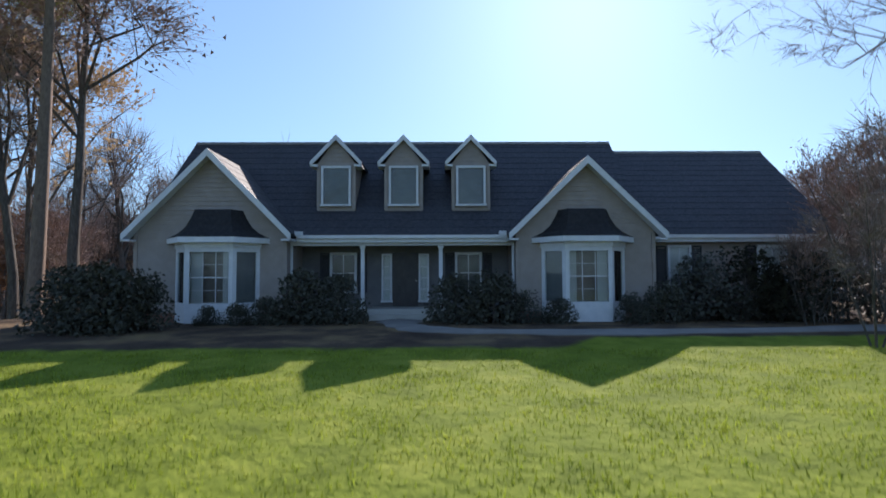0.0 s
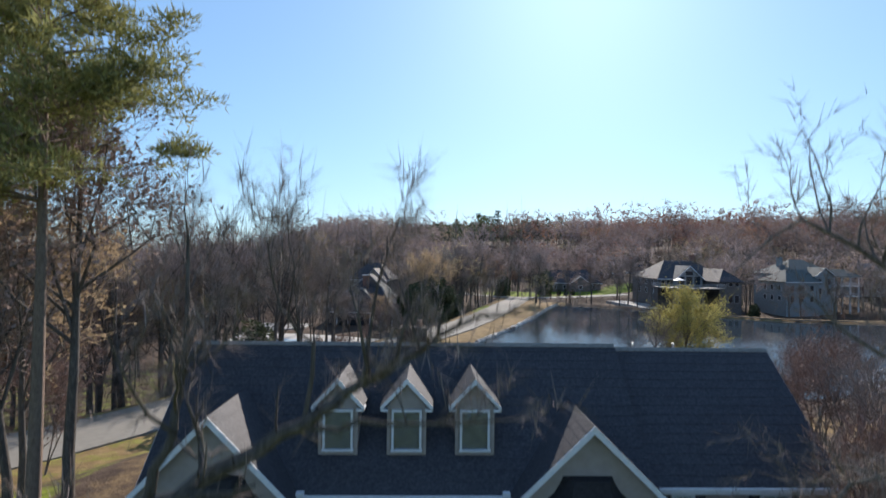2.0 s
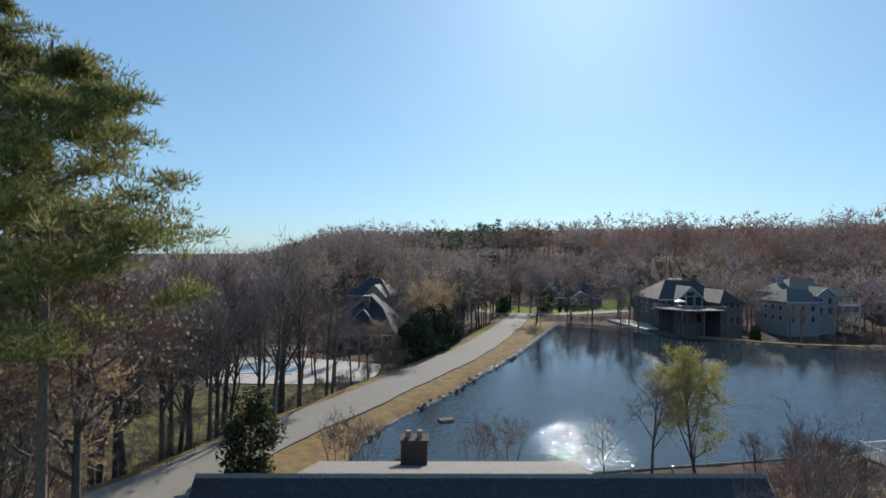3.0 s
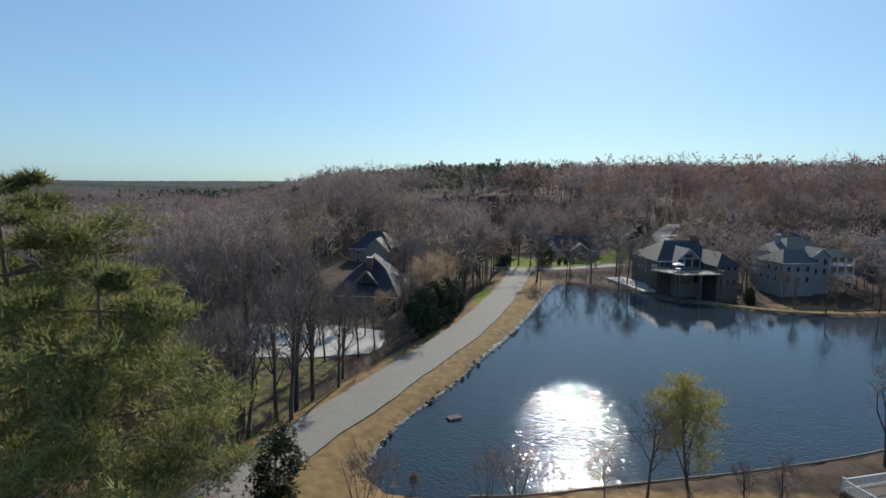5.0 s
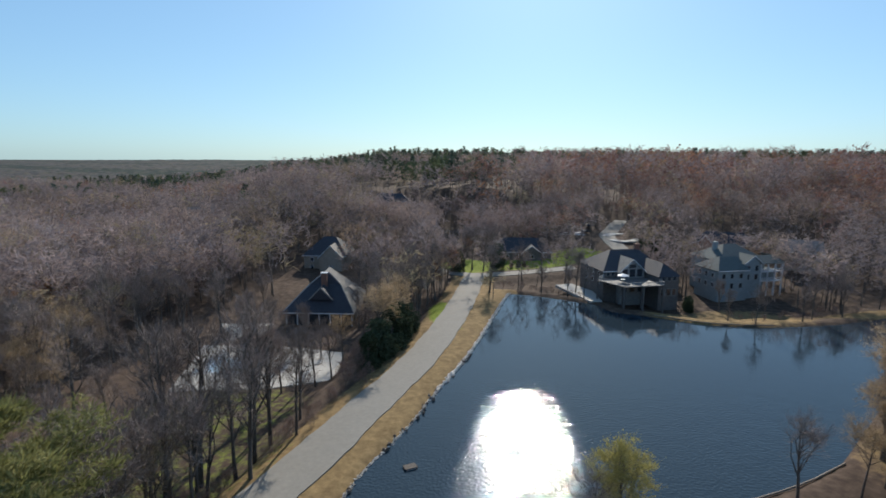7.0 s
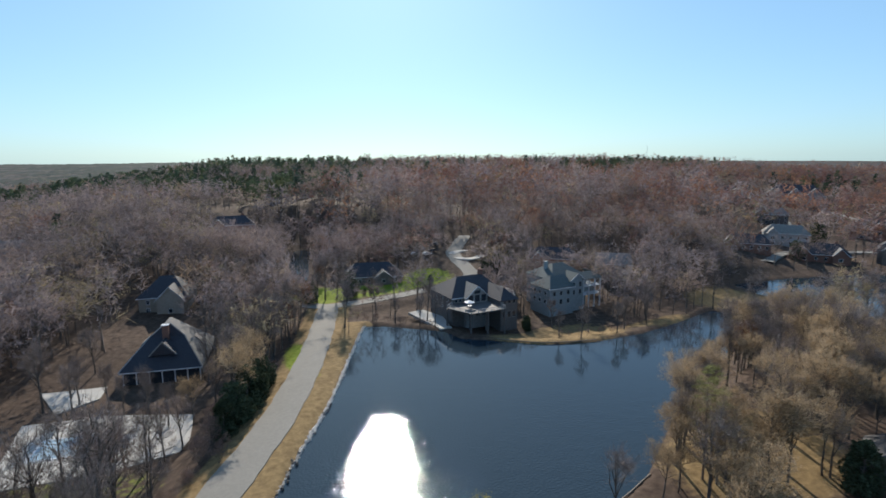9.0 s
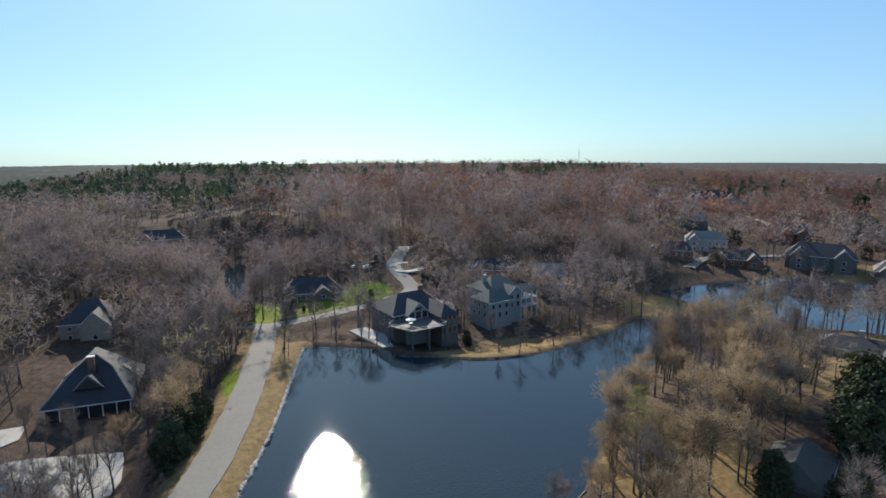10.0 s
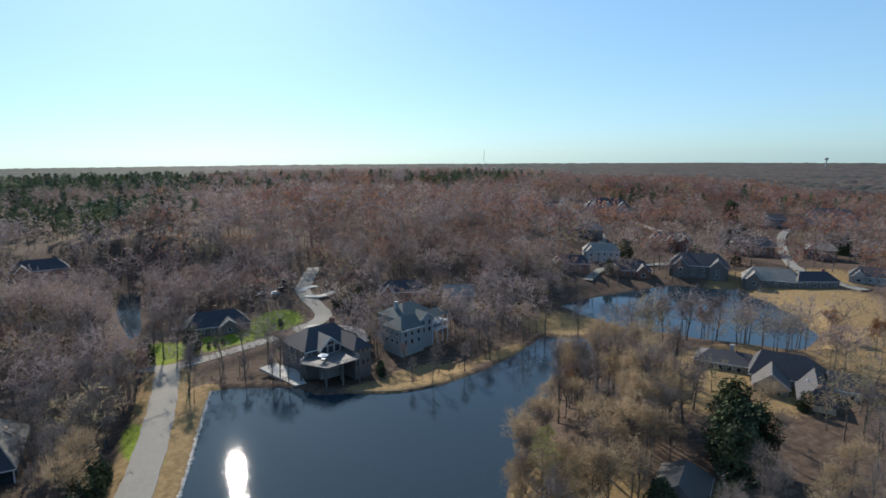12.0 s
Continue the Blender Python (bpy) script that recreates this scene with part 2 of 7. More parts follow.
def make_ground():
    """Leaf litter, with green lawn and straw-coloured grass where the sheet's attributes say so."""
    m = bpy.data.materials.new("ground cover")
    m.use_nodes = True
    n, l = m.node_tree.nodes, m.node_tree.links
    b = n["Principled BSDF"]
    b.inputs["Roughness"].default_value, b.inputs["Specular IOR Level"].default_value = 0.95, 0.1
    tc = n.new("ShaderNodeTexCoord")

    def noise_ramp(scale, cols, detail=8):
        nz = n.new("ShaderNodeTexNoise")
        nz.inputs["Scale"].default_value, nz.inputs["Detail"].default_value, nz.inputs["Roughness"].default_value = scale, detail, 0.68
        l.new(tc.outputs["Object"], nz.inputs["Vector"])
        cr = n.new("ShaderNodeValToRGB")
        e = cr.color_ramp.elements
        e[0].position, e[0].color = 0.3, (*cols[0], 1)
        e[1].position, e[1].color = 0.72, (*cols[-1], 1)
        if len(cols) > 2:
            e.new(0.5).color = (*cols[1], 1)
        l.new(nz.outputs["Fac"], cr.inputs["Fac"])
        return cr.outputs["Color"], nz.outputs["Fac"]

    litter, f1 = noise_ramp(0.55, [(0.048, 0.033, 0.025), (0.085, 0.059, 0.044), (0.14, 0.1, 0.075)])
    green, f2 = noise_ramp(1.1, [(0.088, 0.122, 0.013), (0.152, 0.197, 0.021), (0.235, 0.265, 0.042)])
    straw, f3 = noise_ramp(0.8, [(0.14, 0.093, 0.045), (0.22, 0.15, 0.072), (0.32, 0.222, 0.108)])
    out = litter
    for key, colour in (("straw", straw), ("green", green)):
        at = n.new("ShaderNodeAttribute")
        at.attribute_name = key
        jit = n.new("ShaderNodeMath")
        jit.operation = "MULTIPLY_ADD"
        jit.inputs[1].default_value, jit.inputs[2].default_value = 0.9, -0.45
        l.new(f1, jit.inputs[0])
        sm = n.new("ShaderNodeMath")
        l.new(at.outputs["Fac"], sm.inputs[0])
        l.new(jit.outputs[0], sm.inputs[1])
        mr = n.new("ShaderNodeMapRange")
        mr.inputs["From Min"].default_value, mr.inputs["From Max"].default_value = 0.35, 0.6
        l.new(sm.outputs[0], mr.inputs["Value"])
        mx = n.new("ShaderNodeMix")
        mx.data_type = "RGBA"
        l.new(mr.outputs[0], mx.inputs[0])
        l.new(out, mx.inputs[6])
        l.new(colour, mx.inputs[7])
        out = mx.outputs[2]
    l.new(out, b.inputs["Base Color"])
    bp = n.new("ShaderNodeBump")
    bp.inputs["Strength"].default_value, bp.inputs["Distance"].default_value = 0.7, 0.12
    nb = n.new("ShaderNodeTexNoise")
    nb.inputs["Scale"].default_value, nb.inputs["Detail"].default_value = 7, 6
    l.new(tc.outputs["Object"], nb.inputs["Vector"])
    l.new(nb.outputs["Fac"], bp.inputs["Height"])
    l.new(bp.outputs[0], b.inputs["Normal"])
    return m


M_GROUND = make_ground()


def make_crowns():
    """Massed crowns: each tree's own tint, with lighter and darker twigs; a little light passes through."""
    m = bpy.data.materials.new("massed crowns")
    m.use_nodes = True
    n, l = m.node_tree.nodes, m.node_tree.links
    b = n["Principled BSDF"]
    b.inputs["Roughness"].default_value, b.inputs["Specular IOR Level"].default_value = 0.9, 0.1
    at = n.new("ShaderNodeAttribute")
    at.attribute_name = "tint"
    ge = n.new("ShaderNodeNewGeometry")
    mr = n.new("ShaderNodeMapRange")
    mr.inputs["To Min"].default_value, mr.inputs["To Max"].default_value = 0.74, 1.26
    l.new(ge.outputs["Random Per Island"], mr.inputs["Value"])
    mx = n.new("ShaderNodeVectorMath")
    mx.operation = "SCALE"
    l.new(at.outputs["Color"], mx.inputs[0])
    l.new(mr.outputs[0], mx.inputs["Scale"])
    l.new(mx.outputs[0], b.inputs["Base Color"])
    tr, ms = n.new("ShaderNodeBsdfTranslucent"), n.new("ShaderNodeMixShader")
    ms.inputs["Fac"].default_value = 0.3
    l.new(mx.outputs[0], tr.inputs["Color"])
    l.new(b.outputs[0], ms.inputs[1])
    l.new(tr.outputs[0], ms.inputs[2])
    l.new(ms.outputs[0], n["Material Output"].inputs["Surface"])
    return m


M_CROWNS = make_crowns()
TINTS = {
    "bare": [(0.262, 0.205, 0.192), (0.325, 0.258, 0.24), (0.224, 0.184, 0.178), (0.31, 0.234, 0.196), (0.278, 0.23, 0.225)],
    "russet": [(0.28, 0.142, 0.104), (0.235, 0.124, 0.106), (0.325, 0.17, 0.105), (0.255, 0.158, 0.14)],
    "tan": [(0.34, 0.268, 0.163), (0.3, 0.252, 0.152), (0.33, 0.237, 0.163)],
    "pine": [(0.062, 0.093, 0.06), (0.088, 0.12, 0.068), (0.052, 0.08, 0.062), (0.108, 0.13, 0.07)],
}


# ---------------------------------------------------------------- mesh helpers
class Shape:
    """Collects corners and faces for one mesh."""

    def __init__(self):
        self.v, self.f = [], []

    def face(self, *corners):
        k = len(self.v)
        self.v.extend(tuple(c) for c in corners)
        self.f.append(tuple(range(k, k + len(corners))))
        return self

    def box(self, x0, x1, y0, y1, z0, z1):
        k = len(self.v)
        self.v += [(x, y, z) for z in (z0, z1) for x, y in ((x0, y0), (x1, y0), (x1, y1), (x0, y1))]
        self.f += [tuple(k + i for i in q) for q in ((3, 2, 1, 0), (4, 5, 6, 7), (0, 1, 5, 4), (1, 2, 6, 5), (2, 3, 7, 6), (3, 0, 4, 7))]
        return self

    def prism(self, outline, y0, y1):
        """An outline in x, z pushed from y0 to y1."""
        k, n = len(self.v), len(outline)
        self.v += [(x, y0, z) for x, z in outline] + [(x, y1, z) for x, z in outline]
        self.f.append(tuple(range(k, k + n)))
        self.f.append(tuple(range(k + 2 * n - 1, k + n - 1, -1)))
        self.f += [(k + i, k + n + i, k + n + (i + 1) % n, k + (i + 1) % n) for i in range(n)]
        return self

    def column(self, outline, z0, z1):
        """An outline in x, y pushed from z0 to z1."""
        k, n = len(self.v), len(outline)
        self.v += [(x, y, z0) for x, y in outline] + [(x, y, z1) for x, y in outline]
        self.f.append(tuple(range(k + n - 1, k - 1, -1)))
        self.f.append(tuple(range(k + n, k + 2 * n)))
        self.f += [(k + i, k + (i + 1) % n, k + n + (i + 1) % n, k + n + i) for i in range(n)]
        return self

    def slab(self, a, b, c, d, thick):
        """A sheet a b c d with thickness, pushed down along its normal."""
        a, b, c, d = (Vector(p) for p in (a, b, c, d))
        nrm = (b - a).cross(d - a).normalized() * thick
        k = len(self.v)
        self.v += [tuple(p) for p in (a, b, c, d)] + [tuple(p - nrm) for p in (a, b, c, d)]
        self.f += [tuple(k + i for i in q) for q in ((0, 1, 2, 3), (7, 6, 5, 4), (0, 4, 5, 1), (1, 5, 6, 2), (2, 6, 7, 3), (3, 7, 4, 0))]
        return self

    def tri_slab(self, a, b, c, thick):
        a, b, c = (Vector(p) for p in (a, b, c))
        nrm = (b - a).cross(c - a).normalized() * thick
        k = len(self.v)
        self.v += [tuple(p) for p in (a, b, c)] + [tuple(p - nrm) for p in (a, b, c)]
        self.f += [tuple(k + i for i in q) for q in ((0, 1, 2), (5, 4, 3), (0, 3, 4, 1), (1, 4, 5, 2), (2, 5, 3, 0))]
        return self

    def tube(self, a, b, r0, r1, sides=6):
        a, b = Vector(a), Vector(b)
        w = (b - a).normalized()
        u = w.orthogonal().normalized()
        s = w.cross(u)
        k = len(self.v)
        for p, r in ((a, r0), (b, r1)):
            self.v += [tuple(p + (u * math.cos(i * 2 * math.pi / sides) + s * math.sin(i * 2 * math.pi / sides)) * r) for i in range(sides)]
        self.f += [(k + i, k + (i + 1) % sides, k + sides + (i + 1) % sides, k + sides + i) for i in range(sides)]
        self.f += [tuple(range(k + sides - 1, k - 1, -1)), tuple(range(k + sides, k + 2 * sides))]
        return self

    def mesh(self, name, mat):
        seen, place, where = {}, [], []
        for v in self.v:
            key = (round(v[0], 4), round(v[1], 4), round(v[2], 4))
            if key not in seen:
                seen[key] = len(place)
                place.append(v)
            where.append(seen[key])
        me = bpy.data.meshes.new(name)
        faces = [tuple(dict.fromkeys(where[i] for i in f)) for f in self.f]
        me.from_pydata(place, [], [f for f in faces if len(f) > 2])
        me.materials.append(mat)
        me.update()
        return me


def tri_mesh(name, verts, tris, mat, smooth=False):
    """A mesh from arrays of corners (n, 3) and triangles (m, 3)."""
    me = bpy.data.meshes.new(name)
    verts, tris = np.asarray(verts, np.float32), np.asarray(tris, np.int32)
    me.vertices.add(len(verts))
    me.vertices.foreach_set("co", verts.ravel())
    me.loops.add(tris.size)
    me.loops.foreach_set("vertex_index", tris.ravel())
    me.polygons.add(len(tris))
    me.polygons.foreach_set("loop_start", np.arange(0, tris.size, 3, dtype=np.int32))
    me.update(calc_edges=True)
    me.validate()
    me.materials.append(mat)
    if smooth:
        me.polygons.foreach_set("use_smooth", np.ones(len(tris), bool))
    return me


def thing(name, label, category, at=None, group="", kind=""):
    ob = tagged(new(name), label, category, group, kind)
    ob.empty_display_size = 0.3
    if at is not None:
        ob.matrix_basis = at
    return ob


def part(name, shape, mat, parent, label=""):
    ob = new(name, shape if isinstance(shape, bpy.types.Mesh) else shape.mesh(name, mat))
    ob.parent = parent
    return tagged(ob, label)


def alone(name, shape, mat, label, category, kind="", group=""):
    ob = new(name, shape if isinstance(shape, bpy.types.Mesh) else shape.mesh(name, mat))
    return tagged(ob, label, category, group, kind)


# ---------------------------------------------------------------- the lie of the land
WATER = -3.85
POND = np.array([(-9, 56), (-8.2, 62.5), (-5.2, 70), (1.5, 81.5), (7.4, 95), (16.4, 113), (26.8, 140), (33, 156), (37, 165), (44, 162), (59, 150.5), (61, 142), (70, 136.3), (80, 128.5), (88, 126), (97, 124.5), (114, 125.2), (127, 128), (144, 133), (153, 136), (166, 124), (154, 112), (128, 104), (106, 95), (88, 84), (73, 73), (62, 65), (51, 60.3), (34, 56.3), (16, 53.4), (8, 51.9), (0, 51.5), (-6, 52.5)])
POND_RIGHT = np.array([(190, 126), (190, 143), (195, 162), (222, 161), (270, 152), (290, 123), (262, 86), (235, 68), (216, 67), (207, 73), (198, 105)])
POND_FAR = np.array([(26, 240), (31, 244), (38, 290), (44, 325), (36, 330), (27, 285)])
ROAD = [(-60, 12, -1.2), (-40, 24, -1.2), (-27, 36, -1.4), (-21.5, 48, -2.0), (-18, 61, -2.7), (-12, 72.5, -2.9), (-4.6, 88.5, -2.9), (4.3, 106, -2.9), (13.5, 130.5, -2.9), (22.1, 158.5, -3.0), (28, 182, -3.8), (31, 194, -4.2)]
CROSS = [(-2, 232, -4.6), (16, 213, -4.6), (24, 200, -4.4), (31, 194, -4.2), (44, 196, -4.2), (58, 198, -3.8), (74, 201, -3.0), (88, 201, -1.6)]
LANE = [(80, 201, -2.3), (90, 203, -1.6), (97, 210, -1.4), (98, 221, 0.4), (98.5, 232, 2.0), (101, 244, 2.7), (109, 256, 3.6), (116, 267, 5.0), (124, 279, 5.4)]
NEIGHBOURS = []
STREETS = [[(232, 176), (262, 190), (300, 182), (336, 170), (366, 184), (392, 205), (430, 250), (455, 300)], [(318, 76), (336, 104), (366, 126), (398, 142), (440, 160), (500, 184), (560, 190)], [(330, 238), (372, 268), (410, 320), (440, 356)]]


def seg_distance(x, y, pts, zs=None):
    """Distance to a polyline, and the height along it."""
    best, level = np.full(x.shape, 1e9), np.zeros(x.shape)
    for i in range(len(pts) - 1):
        (ax, ay), (bx, by) = pts[i][:2], pts[i + 1][:2]
        dx, dy = bx - ax, by - ay
        k = np.clip(((x - ax) * dx + (y - ay) * dy) / (dx * dx + dy * dy), 0, 1)
        d = np.hypot(x - ax - k * dx, y - ay - k * dy)
        near = d < best
        best = np.where(near, d, best)
        if zs is not None:
            level = np.where(near, zs[i] + k * (zs[i + 1] - zs[i]), level)
    return best, level


def inside(x, y, poly):
    hit = np.zeros(x.shape, bool)
    for i in range(len(poly)):
        (ax, ay), (bx, by) = poly[i - 1], poly[i]
        cross = ((ay > y) != (by > y)) & (x < (bx - ax) * (y - ay) / (by - ay + 1e-12) + ax)
        hit ^= cross
    return hit


def signed(x, y, poly):
    d, _ = seg_distance(x, y, [*poly, poly[0]])
    return np.where(inside(x, y, poly), -d, d)


def smooth(v, a, b):
    k = np.clip((v - a) / (b - a), 0, 1)
    return k * k * (3 - 2 * k)


def wave(x, y, size, seed):
    a, b, c = seed * 1.7, seed * 2.3, seed * 0.9
    return (np.sin(x / size + a) * np.cos(y / size * 1.13 + b) + np.sin((x + y) / size * 0.61 + c) * 0.7) / 1.7


def land(x, y):
    x, y = np.asarray(x, float), np.asarray(y, float)
    r, az = np.hypot(x, y), np.degrees(np.arctan2(x, y))
    hill = smooth(az, -22, -8) * (1 - 0.8 * smooth(az, 42, 58)) * 22
    rise = smooth(r, 185, 365) * (1 - 0.45 * smooth(r, 430, 900)) * (1 - smooth(r, 900, 2600))
    ridge = 21 * smooth(az, -12, 2) * (1 - smooth(az, 60, 78)) * smooth(r, 430, 780) * (1 - smooth(r, 980, 1800))
    z = -5.5 + ridge + hill * rise - 3.5 * smooth(-az, 5, 30) - 5 * smooth(r, 900, 3000)
    z += wave(x, y, 37, 1) * 0.6 + wave(x, y, 160, 4) * 2.5 * smooth(r, 300, 700)
    # right-hand shore and the house knoll
    right = smooth(x, 55, 100) * (1 - smooth(y, 70, 130))
    z = z + (1.5 - z) * right * (1 - smooth(r, 260, 420))
    knoll = (1 - smooth(np.hypot((x - 6) / 1.25, (y - 4)), 33, 56))
    z = z + (0 - z) * knoll
    behind = smooth(-y, -20, 10)
    z = z + (0 - z) * behind * (1 - smooth(r, 200, 600))
    z = z - 0.2 * smooth(-y, -15.2, -11.5) * (1 - smooth(np.abs(x), 30, 50)) * (y > -40)
    left = smooth(-x, 14, 30) * (1 - smooth(y, 30, 60))
    z = np.where(left > 0, z + (-1.3 - z) * left * (1 - smooth(-x, 60, 120)) * (1 - behind), z)
    pit = 1 - smooth(np.hypot((x - 33) / 0.7, y - 285), 50, 95)
    z = z + (np.minimum(z, -4.4) - z) * pit
    for poly, level in ((POND, WATER), (POND_RIGHT, WATER), (POND_FAR, -5.2)):
        d = signed(x, y, poly)
        rim = 1 - smooth(d, 1.0, 14)
        z = z + (level + 0.45 + 0.05 * np.maximum(d, 0) - z) * np.where(d > 0, rim, 1)
        z = np.where(d < 0.8, level + 0.42 - 0.55 * np.clip(0.8 - d, 0, 4), z)
    # the valley floor left of the dam
    d, level = seg_distance(x, y, ROAD, [p[2] for p in ROAD])
    val = smooth(-x + 0.38 * (y - 60), 22, 34) * smooth(y, 55, 85) * (1 - smooth(y, 150, 185)) * smooth(d, 6, 22)
    z = z + (-9.3 - z) * val * (x < 20)
    for line in (ROAD, CROSS, LANE):
        d, level = seg_distance(x, y, line, [p[2] for p in line])
        bank = 1 - smooth(d, 4.6, 12.0)
        z = z + (level - 0.12 - z) * bank * np.where(signed(x, y, POND) < 4.5, smooth(signed(x, y, POND), -1.0, 4.5), 1)
    return z


def axis(fine0, fine1, step, far0, far1, grow=1.13):
    mid = list(np.arange(fine0, fine1 + step / 2, step))
    a, s = [], step
    while (a[-1] if a else fine0) > far0:
        s *= grow
        a.append((a[-1] if a else fine0) - s)
    b, s = [], step
    while (b[-1] if b else mid[-1]) < far1:
        s *= grow
        b.append((b[-1] if b else mid[-1]) + s)
    return np.array(a[::-1] + mid + b)


gx, gy = axis(-66, 172, 1.4, -4700, 4700), axis(-4, 208, 1.4, -900, 4800)
GX, GY = np.meshgrid(gx, gy)
GZ = land(GX, GY)
nx, ny = len(gx), len(gy)
idx = np.arange(nx * ny).reshape(ny, nx)
a, b, c, d = idx[:-1, :-1].ravel(), idx[:-1, 1:].ravel(), idx[1:, 1:].ravel(), idx[1:, :-1].ravel()
ground_mesh = tri_mesh("ground", np.stack([GX.ravel(), GY.ravel(), GZ.ravel()], 1), np.concatenate([np.stack([a, b, c], 1), np.stack([a, c, d], 1)]), M_GROUND, True)
FX, FY = GX.ravel(), GY.ravel()
pd = signed(FX, FY, POND)
rd, _ = seg_distance(FX, FY, ROAD)
cd, _ = seg_distance(FX, FY, CROSS)
GREEN_PATCHES = [(2, 2, 60, 30), (14, 141, 4.5, 15), (30, 212, 12, 14), (52, 212, 26, 10), (78, 217, 11, 12)]
DULL_PATCHES = [(-33, 102, 16, 10), (-42, 78, 24, 18), (-26, 38, 8, 16)]
STRAW_PATCHES = [(97, 136, 19, 12), (128, 134, 13, 6), (172, 142, 17, 17), (275, 86, 40, 42), (308, 124, 36, 22), (345, 100, 34, 22), (225, 45, 40, 22), (80, 136, 12, 10), (20, 48, 40, 4), (80, 60, 16, 14), (160, 66, 35, 25)]
green = np.zeros(FX.shape)
bed = (FX > -17) & (FX < 30) & (FY > 13.5 + 1.2 * smooth(FX, 2, 5) + 0.35 * np.sin(FX * 0.6)) & (FY < 40)
for px, py, sx, sy in GREEN_PATCHES:
    green = np.maximum(green, 1.4 - np.hypot((FX - px) / sx, (FY - py) / sy))
for px, py, sx, sy in DULL_PATCHES:
    green = np.maximum(green, np.minimum(0.39, 1.4 - np.hypot((FX - px) / sx, (FY - py) / sy)))
green = np.where(bed, 0.0, green)
straw = np.where((pd > -1) & (pd < 7.5) & (rd < 16) & (FX < 40), 1.0, 0.0)
straw = np.maximum(straw, np.clip(1.2 - np.abs(rd - 5.0) / 3.5, 0, 0.7))
for px, py, sx, sy in STRAW_PATCHES:
    straw = np.maximum(straw, 1.4 - np.hypot((FX - px) / sx, (FY - py) / sy))
straw = np.where(bed, np.maximum(straw, 0.4), straw)
for key, value in (("green", green), ("straw", straw)):
    at = ground_mesh.attributes.new(key, "FLOAT", "POINT")
    at.data.foreach_set("value", np.clip(value, 0, 1).astype(np.float32))
alone("ground", ground_mesh, M_GROUND, "rolling ground of leaf litter, lawn and dry grass", "ground", "structure")


def grow_poly(poly, by):
    """The outline pushed outward by some metres."""
    n = len(poly)
    area = sum(poly[i - 1][0] * poly[i][1] - poly[i][0] * poly[i - 1][1] for i in range(n))
    out = []
    for i in range(n):
        t = Vector(poly[(i + 1) % n]) - Vector(poly[i - 1])
        t.normalize()
        nrm = Vector((t.y, -t.x)) * (1 if area > 0 else -1)
        out.append(tuple(Vector(poly[i]) + nrm * by))
    return np.array(out)


def water(name, poly, level, label):
    s = Shape()
    ring = [(x, y, level) for x, y in grow_poly(poly, 1.6)]
    if sum(ring[i - 1][0] * ring[i][1] - ring[i][0] * ring[i - 1][1] for i in range(len(ring))) < 0:
        ring = ring[::-1]
    s.face(*ring)
    alone(name, s, M_WATER, label, "pond", "structure")


water("water_1", POND, WATER, "still blue pond water beside the road dam")
water("water_2", POND_RIGHT, WATER, "second pond of blue water behind the trees")
water("water_3", POND_FAR, -5.2, "small far pond between bare trees")


def resample(line, step):
    pts = [Vector(p) for p in line]
    # rounded corners
    for _ in range(2):
        q = [pts[0]]
        for i in range(len(pts) - 1):
            q += [pts[i].lerp(pts[i + 1], 0.25), pts[i].lerp(pts[i + 1], 0.75)]
        pts = q + [pts[-1]]
    out = [pts[0]]
    for i in range(len(pts) - 1):
        n = max(1, int((pts[i + 1] - pts[i]).length / step))
        out += [pts[i].lerp(pts[i + 1], (k + 1) / n) for k in range(n)]
    return out


def strip(name, line, width, mat, label, lift=0.03, category="road", kind="structure"):
    """A ribbon of paving with a bevelled edge along a line."""
    pts = resample(line, 2.0)
    s, rows = Shape(), []
    for i, p in enumerate(pts):
        t = (pts[min(i + 1, len(pts) - 1)] - pts[max(i - 1, 0)])
        nrm = Vector((-t.y, t.x, 0)).normalized()
        w = width / 2 + 0.12 * math.sin(i * 0.9) + 0.1 * math.sin(i * 2.3 + 1)
        rows.append([p + nrm * w + Vector((0, 0, -0.5)), p + nrm * w + Vector((0, 0, lift)), p + Vector((0, 0, lift + 0.06)), p - nrm * w + Vector((0, 0, lift)), p - nrm * w + Vector((0, 0, -0.5))])
    for row in rows:
        s.v += [tuple(v) for v in row]
    for i in range(len(rows) - 1):
        for j in range(4):
            s.f.append((i * 5 + j + 5, i * 5 + j + 6, i * 5 + j + 1, i * 5 + j))
    return alone(name, s, mat, label, category, kind)


strip("road", ROAD, 7.4, M_ROAD, "pale sun-bleached asphalt road along the dam")
strip("road", CROSS, 6.0, M_ROAD, "pale cross road at the end of the pond", 0.05)
strip("road", LANE, 7.2, M_ROAD, "pale lane climbing past the houses", 0.08)


# ---------------------------------------------------------------- the front house
def lap_wall(outline_at, z0, z1, y, step=0.16, depth=0.022):
    """Lap siding facing -y: outline_at(z) gives the x range at a height."""
    s = Shape()
    z = z0
    while z < z1 - 0.01:
        top = min(z + step, z1)
        a, b, c, d = *outline_at(z), *outline_at(top)
        if b - a > 0.02:
            s.face((a, y - depth, z), (b, y - depth, z), (d, y, top), (c, y, top))
            s.face((a, y, z), (b, y, z), (b, y - depth, z), (a, y - depth, z))
        z = top
    return s


